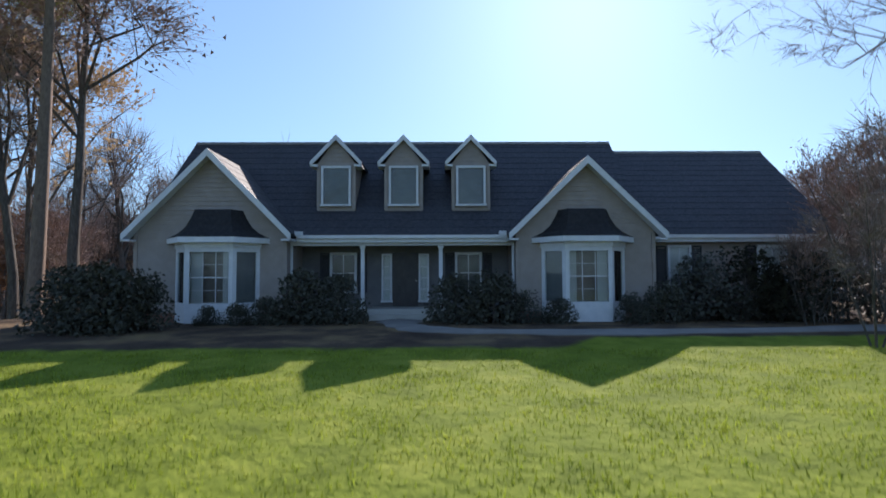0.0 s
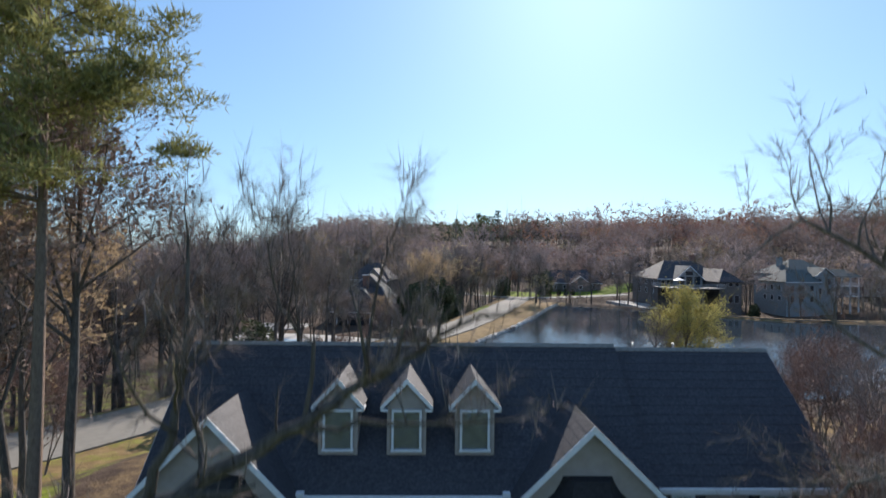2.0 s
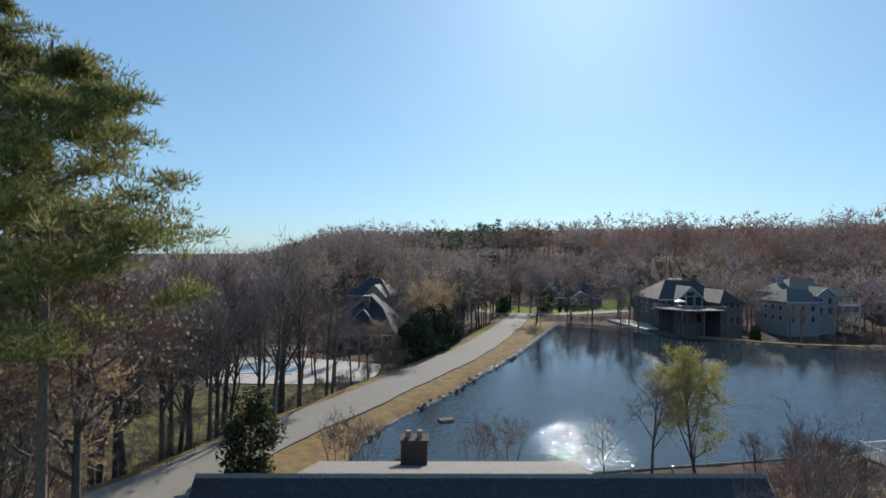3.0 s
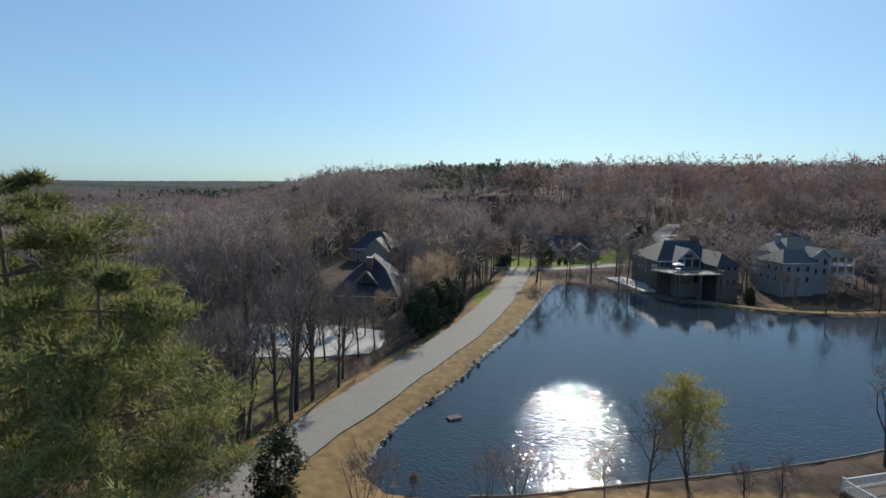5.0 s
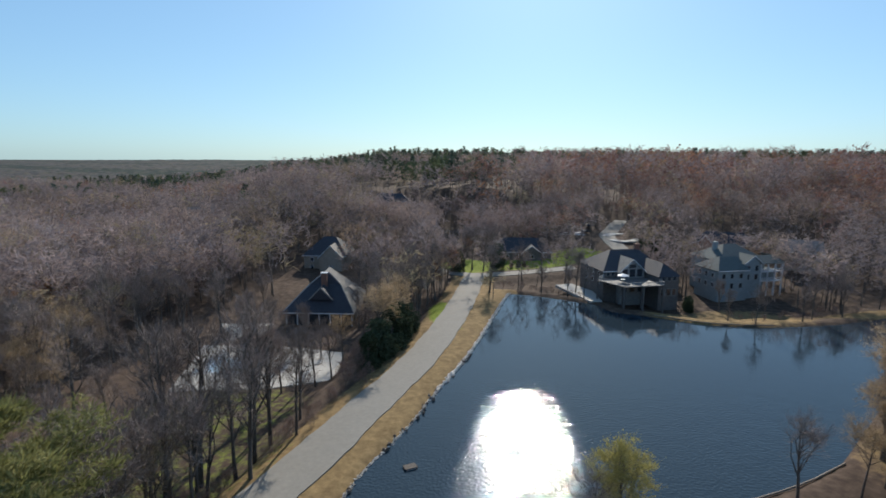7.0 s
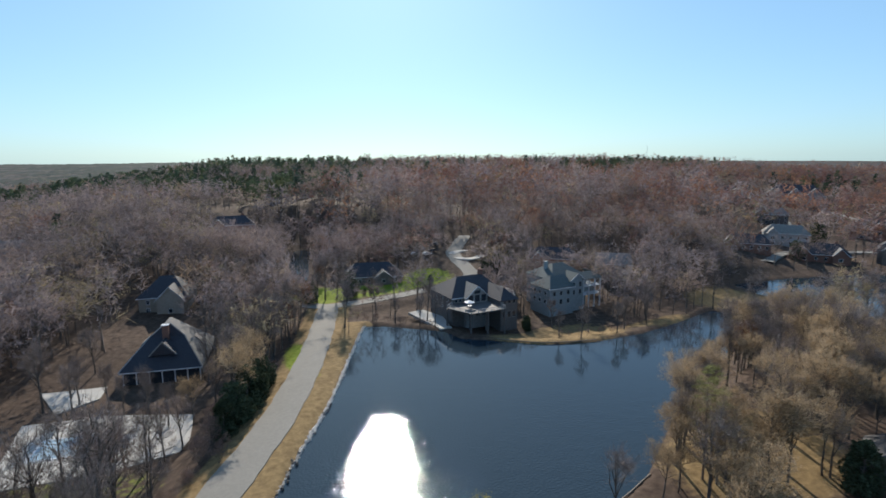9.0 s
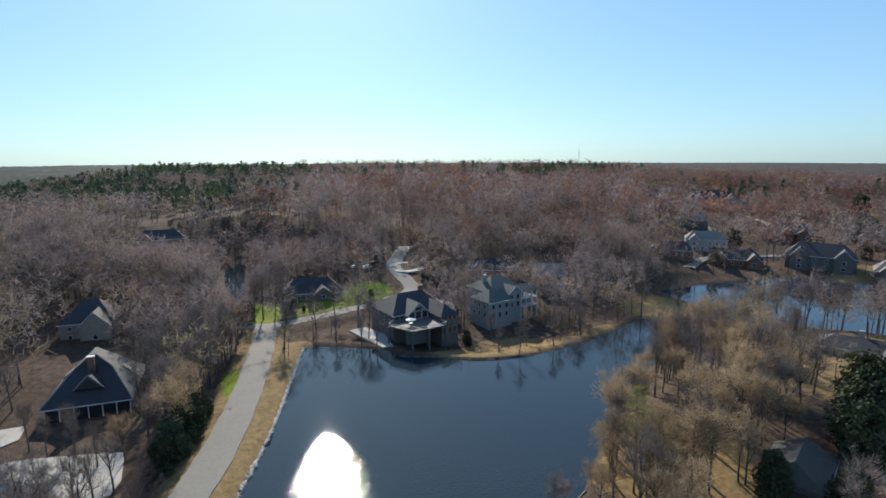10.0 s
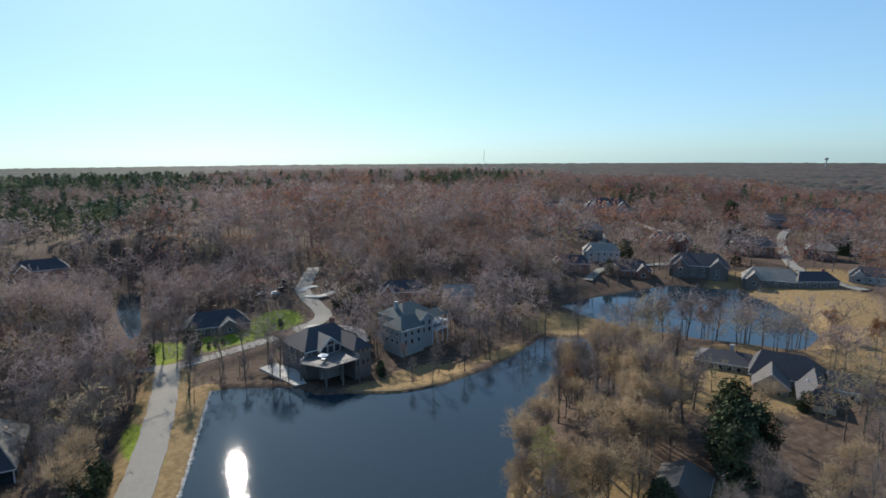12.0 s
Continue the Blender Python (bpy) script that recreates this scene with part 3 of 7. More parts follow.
def roof_slope(eave_a, eave_b, ridge_b, ridge_a, thick=0.14, step=0.42, lip=0.010):
    """A roof slope laid in shingle courses that step over one another."""
    ea, eb, rb, ra = (Vector(p) for p in (eave_a, eave_b, ridge_b, ridge_a))
    nrm = (eb - ea).cross(ra - ea).normalized()
    s = Shape()
    n = max(2, int((ra - ea).length / step))
    left, right = [ea - nrm * thick], [eb - nrm * thick]
    for i in range(n):
        k0, k1 = i / n, (i + 1) / n
        left += [ea.lerp(ra, k0) + nrm * lip, ea.lerp(ra, k1)]
        right += [eb.lerp(rb, k0) + nrm * lip, eb.lerp(rb, k1)]
    left.append(ra - nrm * thick)
    right.append(rb - nrm * thick)
    for i in range(len(left)):
        j = (i + 1) % len(left)
        s.face(left[i], right[i], right[j], left[j])
    s.face(*left[::-1])
    s.face(*right)
    return s


def window(parent, x0, x1, z0, z1, y, cols=1, rows=2, blind=None, name="window", label="", casing=0.09):
    """A sash window facing -y, with its casing, sill, glass bars and the room's blind behind; without a blind, a sheet
    painted dark as the unlit room.
    """
    w = part(name, Shape().box(x0 - casing, x0, y - 0.05, y + 0.06, z0 - 0.02, z1 + casing).box(x1, x1 + casing, y - 0.05, y + 0.06, z0 - 0.02, z1 + casing).box(x0, x1, y - 0.05, y + 0.06, z1, z1 + casing), M_TRIM, parent, label)
    part("sill", Shape().box(x0 - casing - 0.03, x1 + casing + 0.03, y - 0.1, y + 0.06, z0 - 0.07, z0), M_TRIM, w)
    part("pane", Shape().box(x0, x1, y + 0.02, y + 0.03, z0, z1), M_GLASS, w)
    for i in range(1, cols):
        x = x0 + (x1 - x0) * i / cols
        part("muntin", Shape().box(x - 0.015, x + 0.015, y - 0.005, y + 0.018, z0, z1), M_TRIM, w)
    for i in range(1, rows):
        z = z0 + (z1 - z0) * i / rows
        part("muntin", Shape().box(x0, x1, y - 0.006, y + 0.017, z - 0.016, z + 0.016), M_TRIM, w)
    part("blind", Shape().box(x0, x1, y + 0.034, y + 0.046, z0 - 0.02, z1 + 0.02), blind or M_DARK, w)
    return w


def shutter(parent, x0, x1, z0, z1, y):
    s = Shape()
    ring = [(x0, z0), (x1, z0), (x1, z1), (x0, z1)]
    hole = [(x0 + 0.05, z0 + 0.06), (x1 - 0.05, z0 + 0.06), (x1 - 0.05, z1 - 0.06), (x0 + 0.05, z1 - 0.06)]
    for i in range(4):
        j = (i + 1) % 4
        for ya, flip in ((y - 0.035, False), (y, True)):
            q = [(ring[i][0], ya, ring[i][1]), (ring[j][0], ya, ring[j][1]), (hole[j][0], ya, hole[j][1]), (hole[i][0], ya, hole[i][1])]
            s.face(*(q[::-1] if flip else q))
        for loop in (ring, hole):
            s.face((loop[i][0], y - 0.035, loop[i][1]), (loop[i][0], y, loop[i][1]), (loop[j][0], y, loop[j][1]), (loop[j][0], y - 0.035, loop[j][1]))
    sh = part("shutter", s, M_SHUTTER, parent, "dark louvred shutter")
    z = z0 + 0.08
    while z < z1 - 0.1:
        part("slat", Shape().slab((x0 + 0.05, y - 0.03, z), (x1 - 0.05, y - 0.03, z), (x1 - 0.05, y - 0.008, z + 0.06), (x0 + 0.05, y - 0.008, z + 0.06), 0.008), M_SHUTTER, sh)
        z += 0.075


EAVE_Y, EAVE_Z, RIDGE_Y, RIDGE_Z = 20.35, 2.98, 25.2, 7.45
SLOPE = (RIDGE_Z - EAVE_Z) / (RIDGE_Y - EAVE_Y)
REAR_Y = 30.6


def roof_y(z):
    return EAVE_Y + (z - EAVE_Z) / SLOPE


def build_house():
    h = thing("house", "grey sided ranch house with white trim and three dormers", "house", pose(0, 0, 0))
    # shell
    part("foundation", Shape().box(-10.35, 14.4, 22.2, 30.2, -1.2, 0.35).box(-10.5, -5.35, 19.95, 22.2, -1.2, 0.3).box(2.65, 7.4, 19.95, 22.2, -1.2, 0.3), M_BRICK, h, "dark brick foundation")
    # recessed wall, coloured darker than the gables to stand for porch shade
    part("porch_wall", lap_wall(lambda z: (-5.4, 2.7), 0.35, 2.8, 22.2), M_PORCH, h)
    part("porch_floor", Shape().box(-5.35, 2.65, 20.45, 22.2, 0.1, 0.36), M_CONCRETE, h)
    part("porch_ceiling", Shape().box(-5.35, 2.65, 20.5, 22.2, 2.84, 2.9), M_TRIM, h)
    part("porch_step", Shape().box(-2.5, -0.3, 20.0, 20.45, -0.1, 0.2), M_CONCRETE, h)
    part("wing_wall", lap_wall(lambda z: (7.4, 14.4), 0.0, 2.85, 21.35), M_SIDING, h)
    for x, wing in ((-10.35, False), (14.3, True)):
        outline = [(21.35, 0), (30.1, 0), (30.1, 2.85), (25.9, 6.95), (21.35, 2.9)] if wing else [(22.2, 0.3), (30.1, 0.3), (30.1, 2.85), (RIDGE_Y, RIDGE_Z - 0.25), (20.6, 3.0), (22.2, 2.98)]
        side = Shape()
        k = len(outline)
        side.v = [(x, y, z) for y, z in outline] + [(x + 0.1, y, z) for y, z in outline]
        side.f = [tuple(range(k))[::-1], tuple(range(k, 2 * k))] + [(a, (a + 1) % k, k + (a + 1) % k, k + a) for a in range(k)]
        part("side_wall", side, M_SIDING, h)
    part("rear_wall", Shape().box(-10.35, 14.4, 30.0, 30.1, 0, 2.95), M_SIDING, h)
    # main roof and the wing's roof
    part("roof", roof_slope((-10.74, EAVE_Y, EAVE_Z), (7.54, EAVE_Y, EAVE_Z), (7.54, RIDGE_Y, RIDGE_Z), (-10.74, RIDGE_Y, RIDGE_Z)), M_SHINGLE, h, "dark shingle front slope")
    part("roof", roof_slope((7.54, REAR_Y, 2.6), (-10.74, REAR_Y, 2.6), (-10.74, RIDGE_Y, RIDGE_Z), (7.54, RIDGE_Y, RIDGE_Z)), M_SHINGLE, h)
    part("roof", roof_slope((7.5, 20.95, 3.0), (14.73, 20.95, 3.0), (14.73, 25.9, 7.18), (7.5, 25.9, 7.18)), M_SHINGLE, h, "dark shingle wing roof")
    part("roof", roof_slope((14.73, REAR_Y, 2.8), (7.5, REAR_Y, 2.8), (7.5, 25.9, 7.18), (14.73, 25.9, 7.18)), M_SHINGLE, h)
    part("rear_roof", roof_slope((7.0, 31.2, 5.75), (-6.6, 31.2, 5.75), (-6.6, 25.4, 7.32), (7.0, 25.4, 7.32), step=0.6), M_SHINGLE_LIGHT, h, "weathered low-slope rear roof")
    part("rear_gable_wall", Shape().box(-6.3, 6.7, 30.6, 30.7, 2.6, 5.66), M_SIDING, h)
    part("rear_side_wall", Shape().box(-6.3, -6.2, 26.0, 30.6, 3, 5.7), M_SIDING, h)
    part("rear_side_wall", Shape().box(6.6, 6.7, 26.0, 30.6, 3, 5.7), M_SIDING, h)
    part("ridge_cap", Shape().slab((-10.74, RIDGE_Y - 0.16, RIDGE_Z - 0.1), (7.54, RIDGE_Y - 0.16, RIDGE_Z - 0.1), (7.54, RIDGE_Y, RIDGE_Z + 0.04), (-10.74, RIDGE_Y, RIDGE_Z + 0.04), 0.02).slab((7.54, RIDGE_Y + 0.16, RIDGE_Z - 0.1), (-10.74, RIDGE_Y + 0.16, RIDGE_Z - 0.1), (-10.74, RIDGE_Y, RIDGE_Z + 0.04), (7.54, RIDGE_Y, RIDGE_Z + 0.04), 0.02), M_SHINGLE_LIGHT, h)
    part("ridge_cap", Shape().slab((7.6, 25.74, 7.08), (14.73, 25.74, 7.08), (14.73, 25.9, 7.22), (7.6, 25.9, 7.22), 0.02).slab((14.73, 26.06, 7.08), (7.6, 26.06, 7.08), (7.6, 25.9, 7.22), (14.73, 25.9, 7.22), 0.02), M_SHINGLE_LIGHT, h)
    # eaves
    part("fascia", Shape().box(-5.05, 2.35, 20.3, 20.34, 2.72, 2.95), M_TRIM, h, "white porch fascia")
    part("beam", Shape().box(-5.3, 2.6, 20.52, 20.72, 2.62, 2.84), M_TRIM, h)
    part("gutter", Shape().box(-5.05, 2.35, 20.18, 20.3, 2.86, 2.97), M_TRIM, h)
    part("downspout", Shape().box(-5.3, -5.22, 20.4, 20.48, 0.1, 2.86), M_TRIM, h)
    part("downspout", Shape().box(2.52, 2.6, 20.4, 20.48, 0.1, 2.86), M_TRIM, h)
    part("gutter_box", Shape().box(-5.1, -4.85, 20.12, 20.36, 2.96, 3.1), M_TRIM, h)
    part("gutter_box", Shape().box(2.05, 2.3, 20.12, 20.36, 2.96, 3.1), M_TRIM, h)
    part("fascia", Shape().box(7.8, 14.73, 20.9, 20.94, 2.74, 2.98), M_TRIM, h, "white wing fascia")
    part("gutter", Shape().box(7.8, 14.75, 20.78, 20.9, 2.88, 3.0), M_TRIM, h)
    part("soffit", Shape().box(7.8, 14.6, 20.94, 21.36, 2.76, 2.8), M_TRIM, h)
    for x in (-10.74, 7.54):
        part("rake_board", Shape().slab((x - 0.02, EAVE_Y, EAVE_Z - 0.02), (x + 0.02, EAVE_Y, EAVE_Z - 0.02), (x + 0.02, RIDGE_Y, RIDGE_Z - 0.02), (x - 0.02, RIDGE_Y, RIDGE_Z - 0.02), 0.2), M_TRIM if x < 0 else M_SHINGLE, h)
    part("rake_board", Shape().slab((14.71, 20.95, 2.98), (14.75, 20.95, 2.98), (14.75, 25.9, 7.16), (14.71, 25.9, 7.16), 0.2), M_TRIM, h)
    # porch posts, door and porch windows
    for x in (-2.78, 0.0):
        p = part("porch_post", Shape().box(x - 0.065, x + 0.065, 20.56, 20.69, 0.36, 2.62), M_TRIM, h, "white square porch post")
        part("post_cap", Shape().box(x - 0.1, x + 0.1, 20.53, 20.72, 2.52, 2.62), M_TRIM, p)
        part("post_base", Shape().box(x - 0.1, x + 0.1, 20.53, 20.72, 0.36, 0.5), M_TRIM, p)
    door = part("door", Shape().box(-1.84, -0.86, 22.1, 22.19, 0.38, 2.42).box(-1.72, -1.4, 22.07, 22.1, 0.55, 1.2).box(-1.3, -0.98, 22.07, 22.1, 0.55, 1.2).box(-1.72, -1.4, 22.07, 22.1, 1.32, 2.28).box(-1.3, -0.98, 22.07, 22.1, 1.32, 2.28), M_DOOR, h, "dark panelled front door")
    part("handle", Shape().tube((-0.93, 22.05, 1.35), (-0.93, 22.1, 1.35), 0.035, 0.03, 8), M_METAL, door)
    for x in (-2.26, -0.84):
        window(h, x + 0.07, x + 0.33, 0.6, 2.32, 22.12, 1, 4, M_BLIND, "sidelight", "white door sidelight with pale curtain", 0.07)
    for x in (-4.2, 0.6):
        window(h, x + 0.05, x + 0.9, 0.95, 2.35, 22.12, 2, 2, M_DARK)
        shutter(h, x - 0.42, x - 0.06, 0.92, 2.42, 22.15)
        shutter(h, x + 1.02, x + 1.38, 0.92, 2.42, 22.15)
    # the two gabled bays
    for cx, half, peak, x0, x1 in ((-7.92, 2.85, 5.9, -10.5, -5.32), (5.03, 2.72, 5.63, 2.62, 7.4)):
        wall_half, wall_y = (x1 - x0) / 2, 19.95
        rise = (peak - 2.98) / half
        part("gable_wall", lap_wall(lambda z: (x0, x1) if z < 3.05 else (cx - max(0.0, (peak - 0.12 - z) / rise), cx + max(0.0, (peak - 0.12 - z) / rise)), 0.3, peak - 0.14, wall_y), M_SIDING, h, "grey taupe lap-sided gable wall")
        part("gable_side", Shape().box(x0, x0 + 0.1, wall_y + 0.01, 22.5, 0.3, 3.0), M_SIDING, h)
        part("gable_side", Shape().box(x1 - 0.1, x1, wall_y + 0.01, 22.5, 0.3, 3.0), M_SIDING, h)
        part("corner_board", Shape().box(x0 - 0.03, x0 + 0.09, wall_y - 0.05, wall_y + 0.05, 0.3, 3.0), M_SIDING, h)
        part("corner_board", Shape().box(x1 - 0.09, x1 + 0.03, wall_y - 0.05, wall_y + 0.05, 0.3, 3.0), M_SIDING, h)
        back = roof_y(peak)
        for side in (-1, 1):
            e0, e1 = (cx + side * half, 19.55, 2.98), (cx + side * half, roof_y(3.0), 2.98)
            r0, r1 = (cx, 19.55, peak), (cx, back, peak)
            quad = (e0, e1, r1, r0) if side > 0 else (e1, e0, r0, r1)
            part("gable_roof", roof_slope(*quad, thick=0.12), M_SHINGLE, h, "dark shingle gable roof")
            part("rake_board", Shape().prism([(cx + side * half, 2.98), (cx, peak), (cx, peak - 0.27), (cx + side * half, 2.74)], 19.5, 19.55), M_TRIM, h, "white rake board")
            part("rake_soffit", Shape().slab((cx + side * (half - 0.02), 19.55, 2.78), (cx + side * (half - 0.02), 19.95, 2.78), (cx, 19.95, peak - 0.2), (cx, 19.55, peak - 0.2), 0.02), M_TRIM, h)
            part("eave_return", Shape().box(min(cx + side * half, cx + side * (half - 0.32)), max(cx + side * half, cx + side * (half - 0.32)), 19.5, 20.4, 2.74, 2.8), M_TRIM, h)
    # bay windows
    for cx, pale in ((-7.66, M_DARK), (4.92, M_DARK)):
        bay = part("bay_window", Shape().column([(cx - 1.45, 19.95), (cx - 0.78, 19.2), (cx + 0.78, 19.2), (cx + 1.45, 19.95)], -0.02, 0.66), M_TRIM, h, "white panelled bay window")
        part("bay_head", Shape().column([(cx - 1.5, 19.95), (cx - 0.8, 19.15), (cx + 0.8, 19.15), (cx + 1.5, 19.95)], 2.5, 2.66), M_TRIM, bay)
        part("bay_eave", Shape().column([(cx - 1.78, 19.95), (cx - 0.92, 18.92), (cx + 0.92, 18.92), (cx + 1.78, 19.95)], 2.66, 2.84), M_TRIM, bay)
        roof = Shape()
        prof = [(1.0, 2.84), (0.8, 3.02), (0.66, 3.25), (0.56, 3.55), (0.5, 3.8)]
        ring = lambda k, z: [(cx - 0.85 - 0.93 * (k - 0.5) * 2, 19.95, z), (cx - 0.6 - 0.32 * (k - 0.5) * 2, 19.95 - 1.03 * k, z), (cx + 0.6 + 0.32 * (k - 0.5) * 2, 19.95 - 1.03 * k, z), (cx + 0.85 + 0.93 * (k - 0.5) * 2, 19.95, z)]
        for (k0, z0), (k1, z1) in zip(prof, prof[1:]):
            p, q = ring(k0, z0), ring(k1, z1)
            for i in range(3):
                roof.face(p[i], p[i + 1], q[i + 1], q[i])
        roof.face(*ring(prof[-1][0], prof[-1][1]))
        part("bay_roof", roof, M_SHINGLE_BAY, bay, "flared dark shingle bay roof")
        for a, b in (((cx - 1.45, 19.95), (cx - 0.78, 19.2)), ((cx - 0.78, 19.2), (cx + 0.78, 19.2)), ((cx + 0.78, 19.2), (cx + 1.45, 19.95))):
            a, b = Vector((*a, 0)), Vector((*b, 0))
            run = (b - a).length
            turn = math.degrees(math.atan2(b.y - a.y, b.x - a.x))
            m = pose(a.x, a.y, 0, 0, 0, turn)
            inset = 0.13 if run > 1.2 else 0.14
            casing = Shape().box(0, inset, 0, 0.1, 0.66, 2.5).box(run - inset, run, 0, 0.1, 0.66, 2.5).box(inset, run - inset, 0, 0.1, 2.36, 2.5)
            fr = part("window_frame", casing, M_TRIM, bay)
            fr.matrix_basis = m
            w = part("pane", Shape().box(inset, run - inset, 0.05, 0.06, 0.66, 2.36), M_GLASS, bay)
            w.matrix_basis = m
            if run < 1.2:
                part("drape", Shape().box(0.02, run - 0.02, 0.1, 0.12, 0.66, 2.4), M_DRAPE, bay, "grey drape behind the glass").matrix_basis = m
            bars = 3 if run > 1.2 else 1
            for i in range(1, bars):
                x = inset + (run - 2 * inset) * i / bars
                part("muntin", Shape().box(x - 0.009, x + 0.009, 0.02, 0.048, 0.66, 2.36), M_TRIM, bay).matrix_basis = m
            for i in range(1, 4 if run > 1.2 else 1):
                z = 0.66 + 1.7 * i / 4
                t = 0.02 if i == 2 else 0.008
                part("muntin", Shape().box(inset, run - inset, 0.021, 0.047, z - t, z + t), M_TRIM, bay).matrix_basis = m
        part("curtain", Shape().column([(cx - 1.2, 19.93), (cx - 0.7, 19.45), (cx - 0.35, 19.5), (cx - 0.9, 19.94)], 0.66, 2.4), M_BLIND, bay, "pale drawn-back curtain")
        part("curtain", Shape().column([(cx + 1.2, 19.93), (cx + 0.9, 19.94), (cx + 0.35, 19.5), (cx + 0.7, 19.45)], 0.66, 2.4), M_BLIND, bay, "pale drawn-back curtain")
        # flat dark sheet in place of the bay room's depth and shade
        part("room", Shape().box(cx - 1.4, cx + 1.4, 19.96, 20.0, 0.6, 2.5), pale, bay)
    # dormers
    for cx in (-3.88, -1.37, 1.14):
        dm = part("dormer", lap_wall(lambda z: (cx - 0.7, cx + 0.7) if z < 5.75 else (cx - max(0, (6.72 - z) * 0.72), cx + max(0, (6.72 - z) * 0.72)), 3.75, 6.7, 21.42), M_SIDING, h, "small gabled dormer with a white-framed window")
        for x in (cx - 0.7, cx + 0.6):
            cheek = Shape()
            cheek.v = [(x + o, y, z) for o in (0, 0.1) for y, z in ((21.42, 3.8), (21.42, 5.78), (roof_y(5.78), 5.78))]
            cheek.f = [(0, 1, 2), (5, 4, 3), (0, 3, 4, 1), (1, 4, 5, 2), (2, 5, 3, 0)]
            part("cheek", cheek, M_SIDING, dm)
        for side in (-1, 1):
            e0, e1, r0, r1 = (cx + side * 0.95, 21.25, 5.78), (cx + side * 0.95, roof_y(5.78), 5.78), (cx, 21.25, 6.8), (cx, roof_y(6.8), 6.8)
            quad = (e0, e1, r1, r0) if side > 0 else (e1, e0, r0, r1)
            part("dormer_roof", roof_slope(*quad, thick=0.08, step=0.3), M_SHINGLE, dm)
            part("rake_board", Shape().prism([(cx + side * 0.96, 5.78), (cx, 6.8), (cx, 6.6), (cx + side * 0.96, 5.6)], 21.21, 21.26), M_TRIM, dm)
            part("eave_board", Shape().box(min(cx + side * 0.68, cx + side * 0.96), max(cx + side * 0.68, cx + side * 0.96), 21.21, 21.9, 5.6, 5.68), M_TRIM, dm)
            part("corner_board", Shape().box(cx + side * 0.66 - 0.06, cx + side * 0.66 + 0.06, 21.37, 21.47, 4.0, 5.75), M_SIDING, dm)
        window(h, cx - 0.47, cx + 0.47, 4.2, 5.56, 21.34, 1, 1, M_DRAPE, "dormer_window", "white dormer sash with closed grey blind", 0.08)
    # wing windows
    for x0, x1 in ((8.5, 9.2), (11.85, 12.8)):
        window(h, x0, x1, 1.0, 2.55, 21.27, 2, 2, M_BLIND)
        shutter(h, x0 - 0.5, x0 - 0.12, 0.95, 2.62, 21.32)
        shutter(h, x1 + 0.12, x1 + 0.5, 0.95, 2.62, 21.32)
    # chimney
    ch = part("chimney", Shape().box(-2.06, -0.7, 29.3, 30.3, 5.5, 7.45).box(-2.12, -0.64, 29.24, 30.36, 7.45, 7.55), M_BRICK_DARK, h, "dark brick chimney with two flues")
    for x in (-1.7, -1.1):
        part("flue", Shape().tube((x, 29.8, 7.5), (x, 29.8, 7.9), 0.16, 0.14, 10), M_CLAY, ch)
    for x, y, z in ((8.9, 26.6, 6.6), (10.8, 26.6, 6.6)):
        part("vent_pipe", Shape().tube((x, y, z - 0.5), (x, y, z + 0.7), 0.06, 0.06, 8), M_METAL, h)
    return h


build_house()
walk_line = [(-1.4, 19.9, 0.0), (-1.3, 18.2, 0.0), (-0.2, 16.4, 0.0), (2.5, 15.9, 0.0), (6, 15.9, 0.0), (11, 16.3, 0.0), (18, 18, 0.0)]
strip("path", walk_line, 1.3, M_PATH, "pale curved concrete front walk", 0.02, "path")

M_BLADE = material("lawn grass blades", ramp2((0.13, 0.18, 0.02), (0.22, 0.28, 0.03), (0.33, 0.36, 0.06)), 1.1, 0.8, island=0.35, thin=0.5)


def lawn_grass(count, x0, x1, y0, y1):
    """Short blades in tufts over the near lawn, too many to count."""
    g = np.random.RandomState(23)
    x, y = g.uniform(x0, x1, count), g.uniform(y0, y1, count)
    keep = wave(x, y, 0.35, 3) + g.normal(0, 0.5, count) > -0.25
    x, y = x[keep], y[keep]
    n = len(x)
    z, turn, tall = land(x, y) - 0.005, g.uniform(0, 6.283, n), g.uniform(0.03, 0.075, n)
    dx, dy = np.cos(turn) * 0.012, np.sin(turn) * 0.012
    lean = g.normal(0, 0.022, (n, 2))
    v = np.stack([np.stack([x - dx, y - dy, z], 1), np.stack([x + dx, y + dy, z], 1), np.stack([x + lean[:, 0], y + lean[:, 1], z + tall], 1)], 1).reshape(-1, 3)
    alone("lawn_grass", tri_mesh("lawn_grass", v, np.arange(n * 3).reshape(n, 3), M_BLADE), M_BLADE, "short sunlit green lawn grass", "grass", "stuff")


lawn_grass(70000, -13, 15, 2.6, 13.2)

# ---------------------------------------------------------------- trees
rng = random.Random(7)


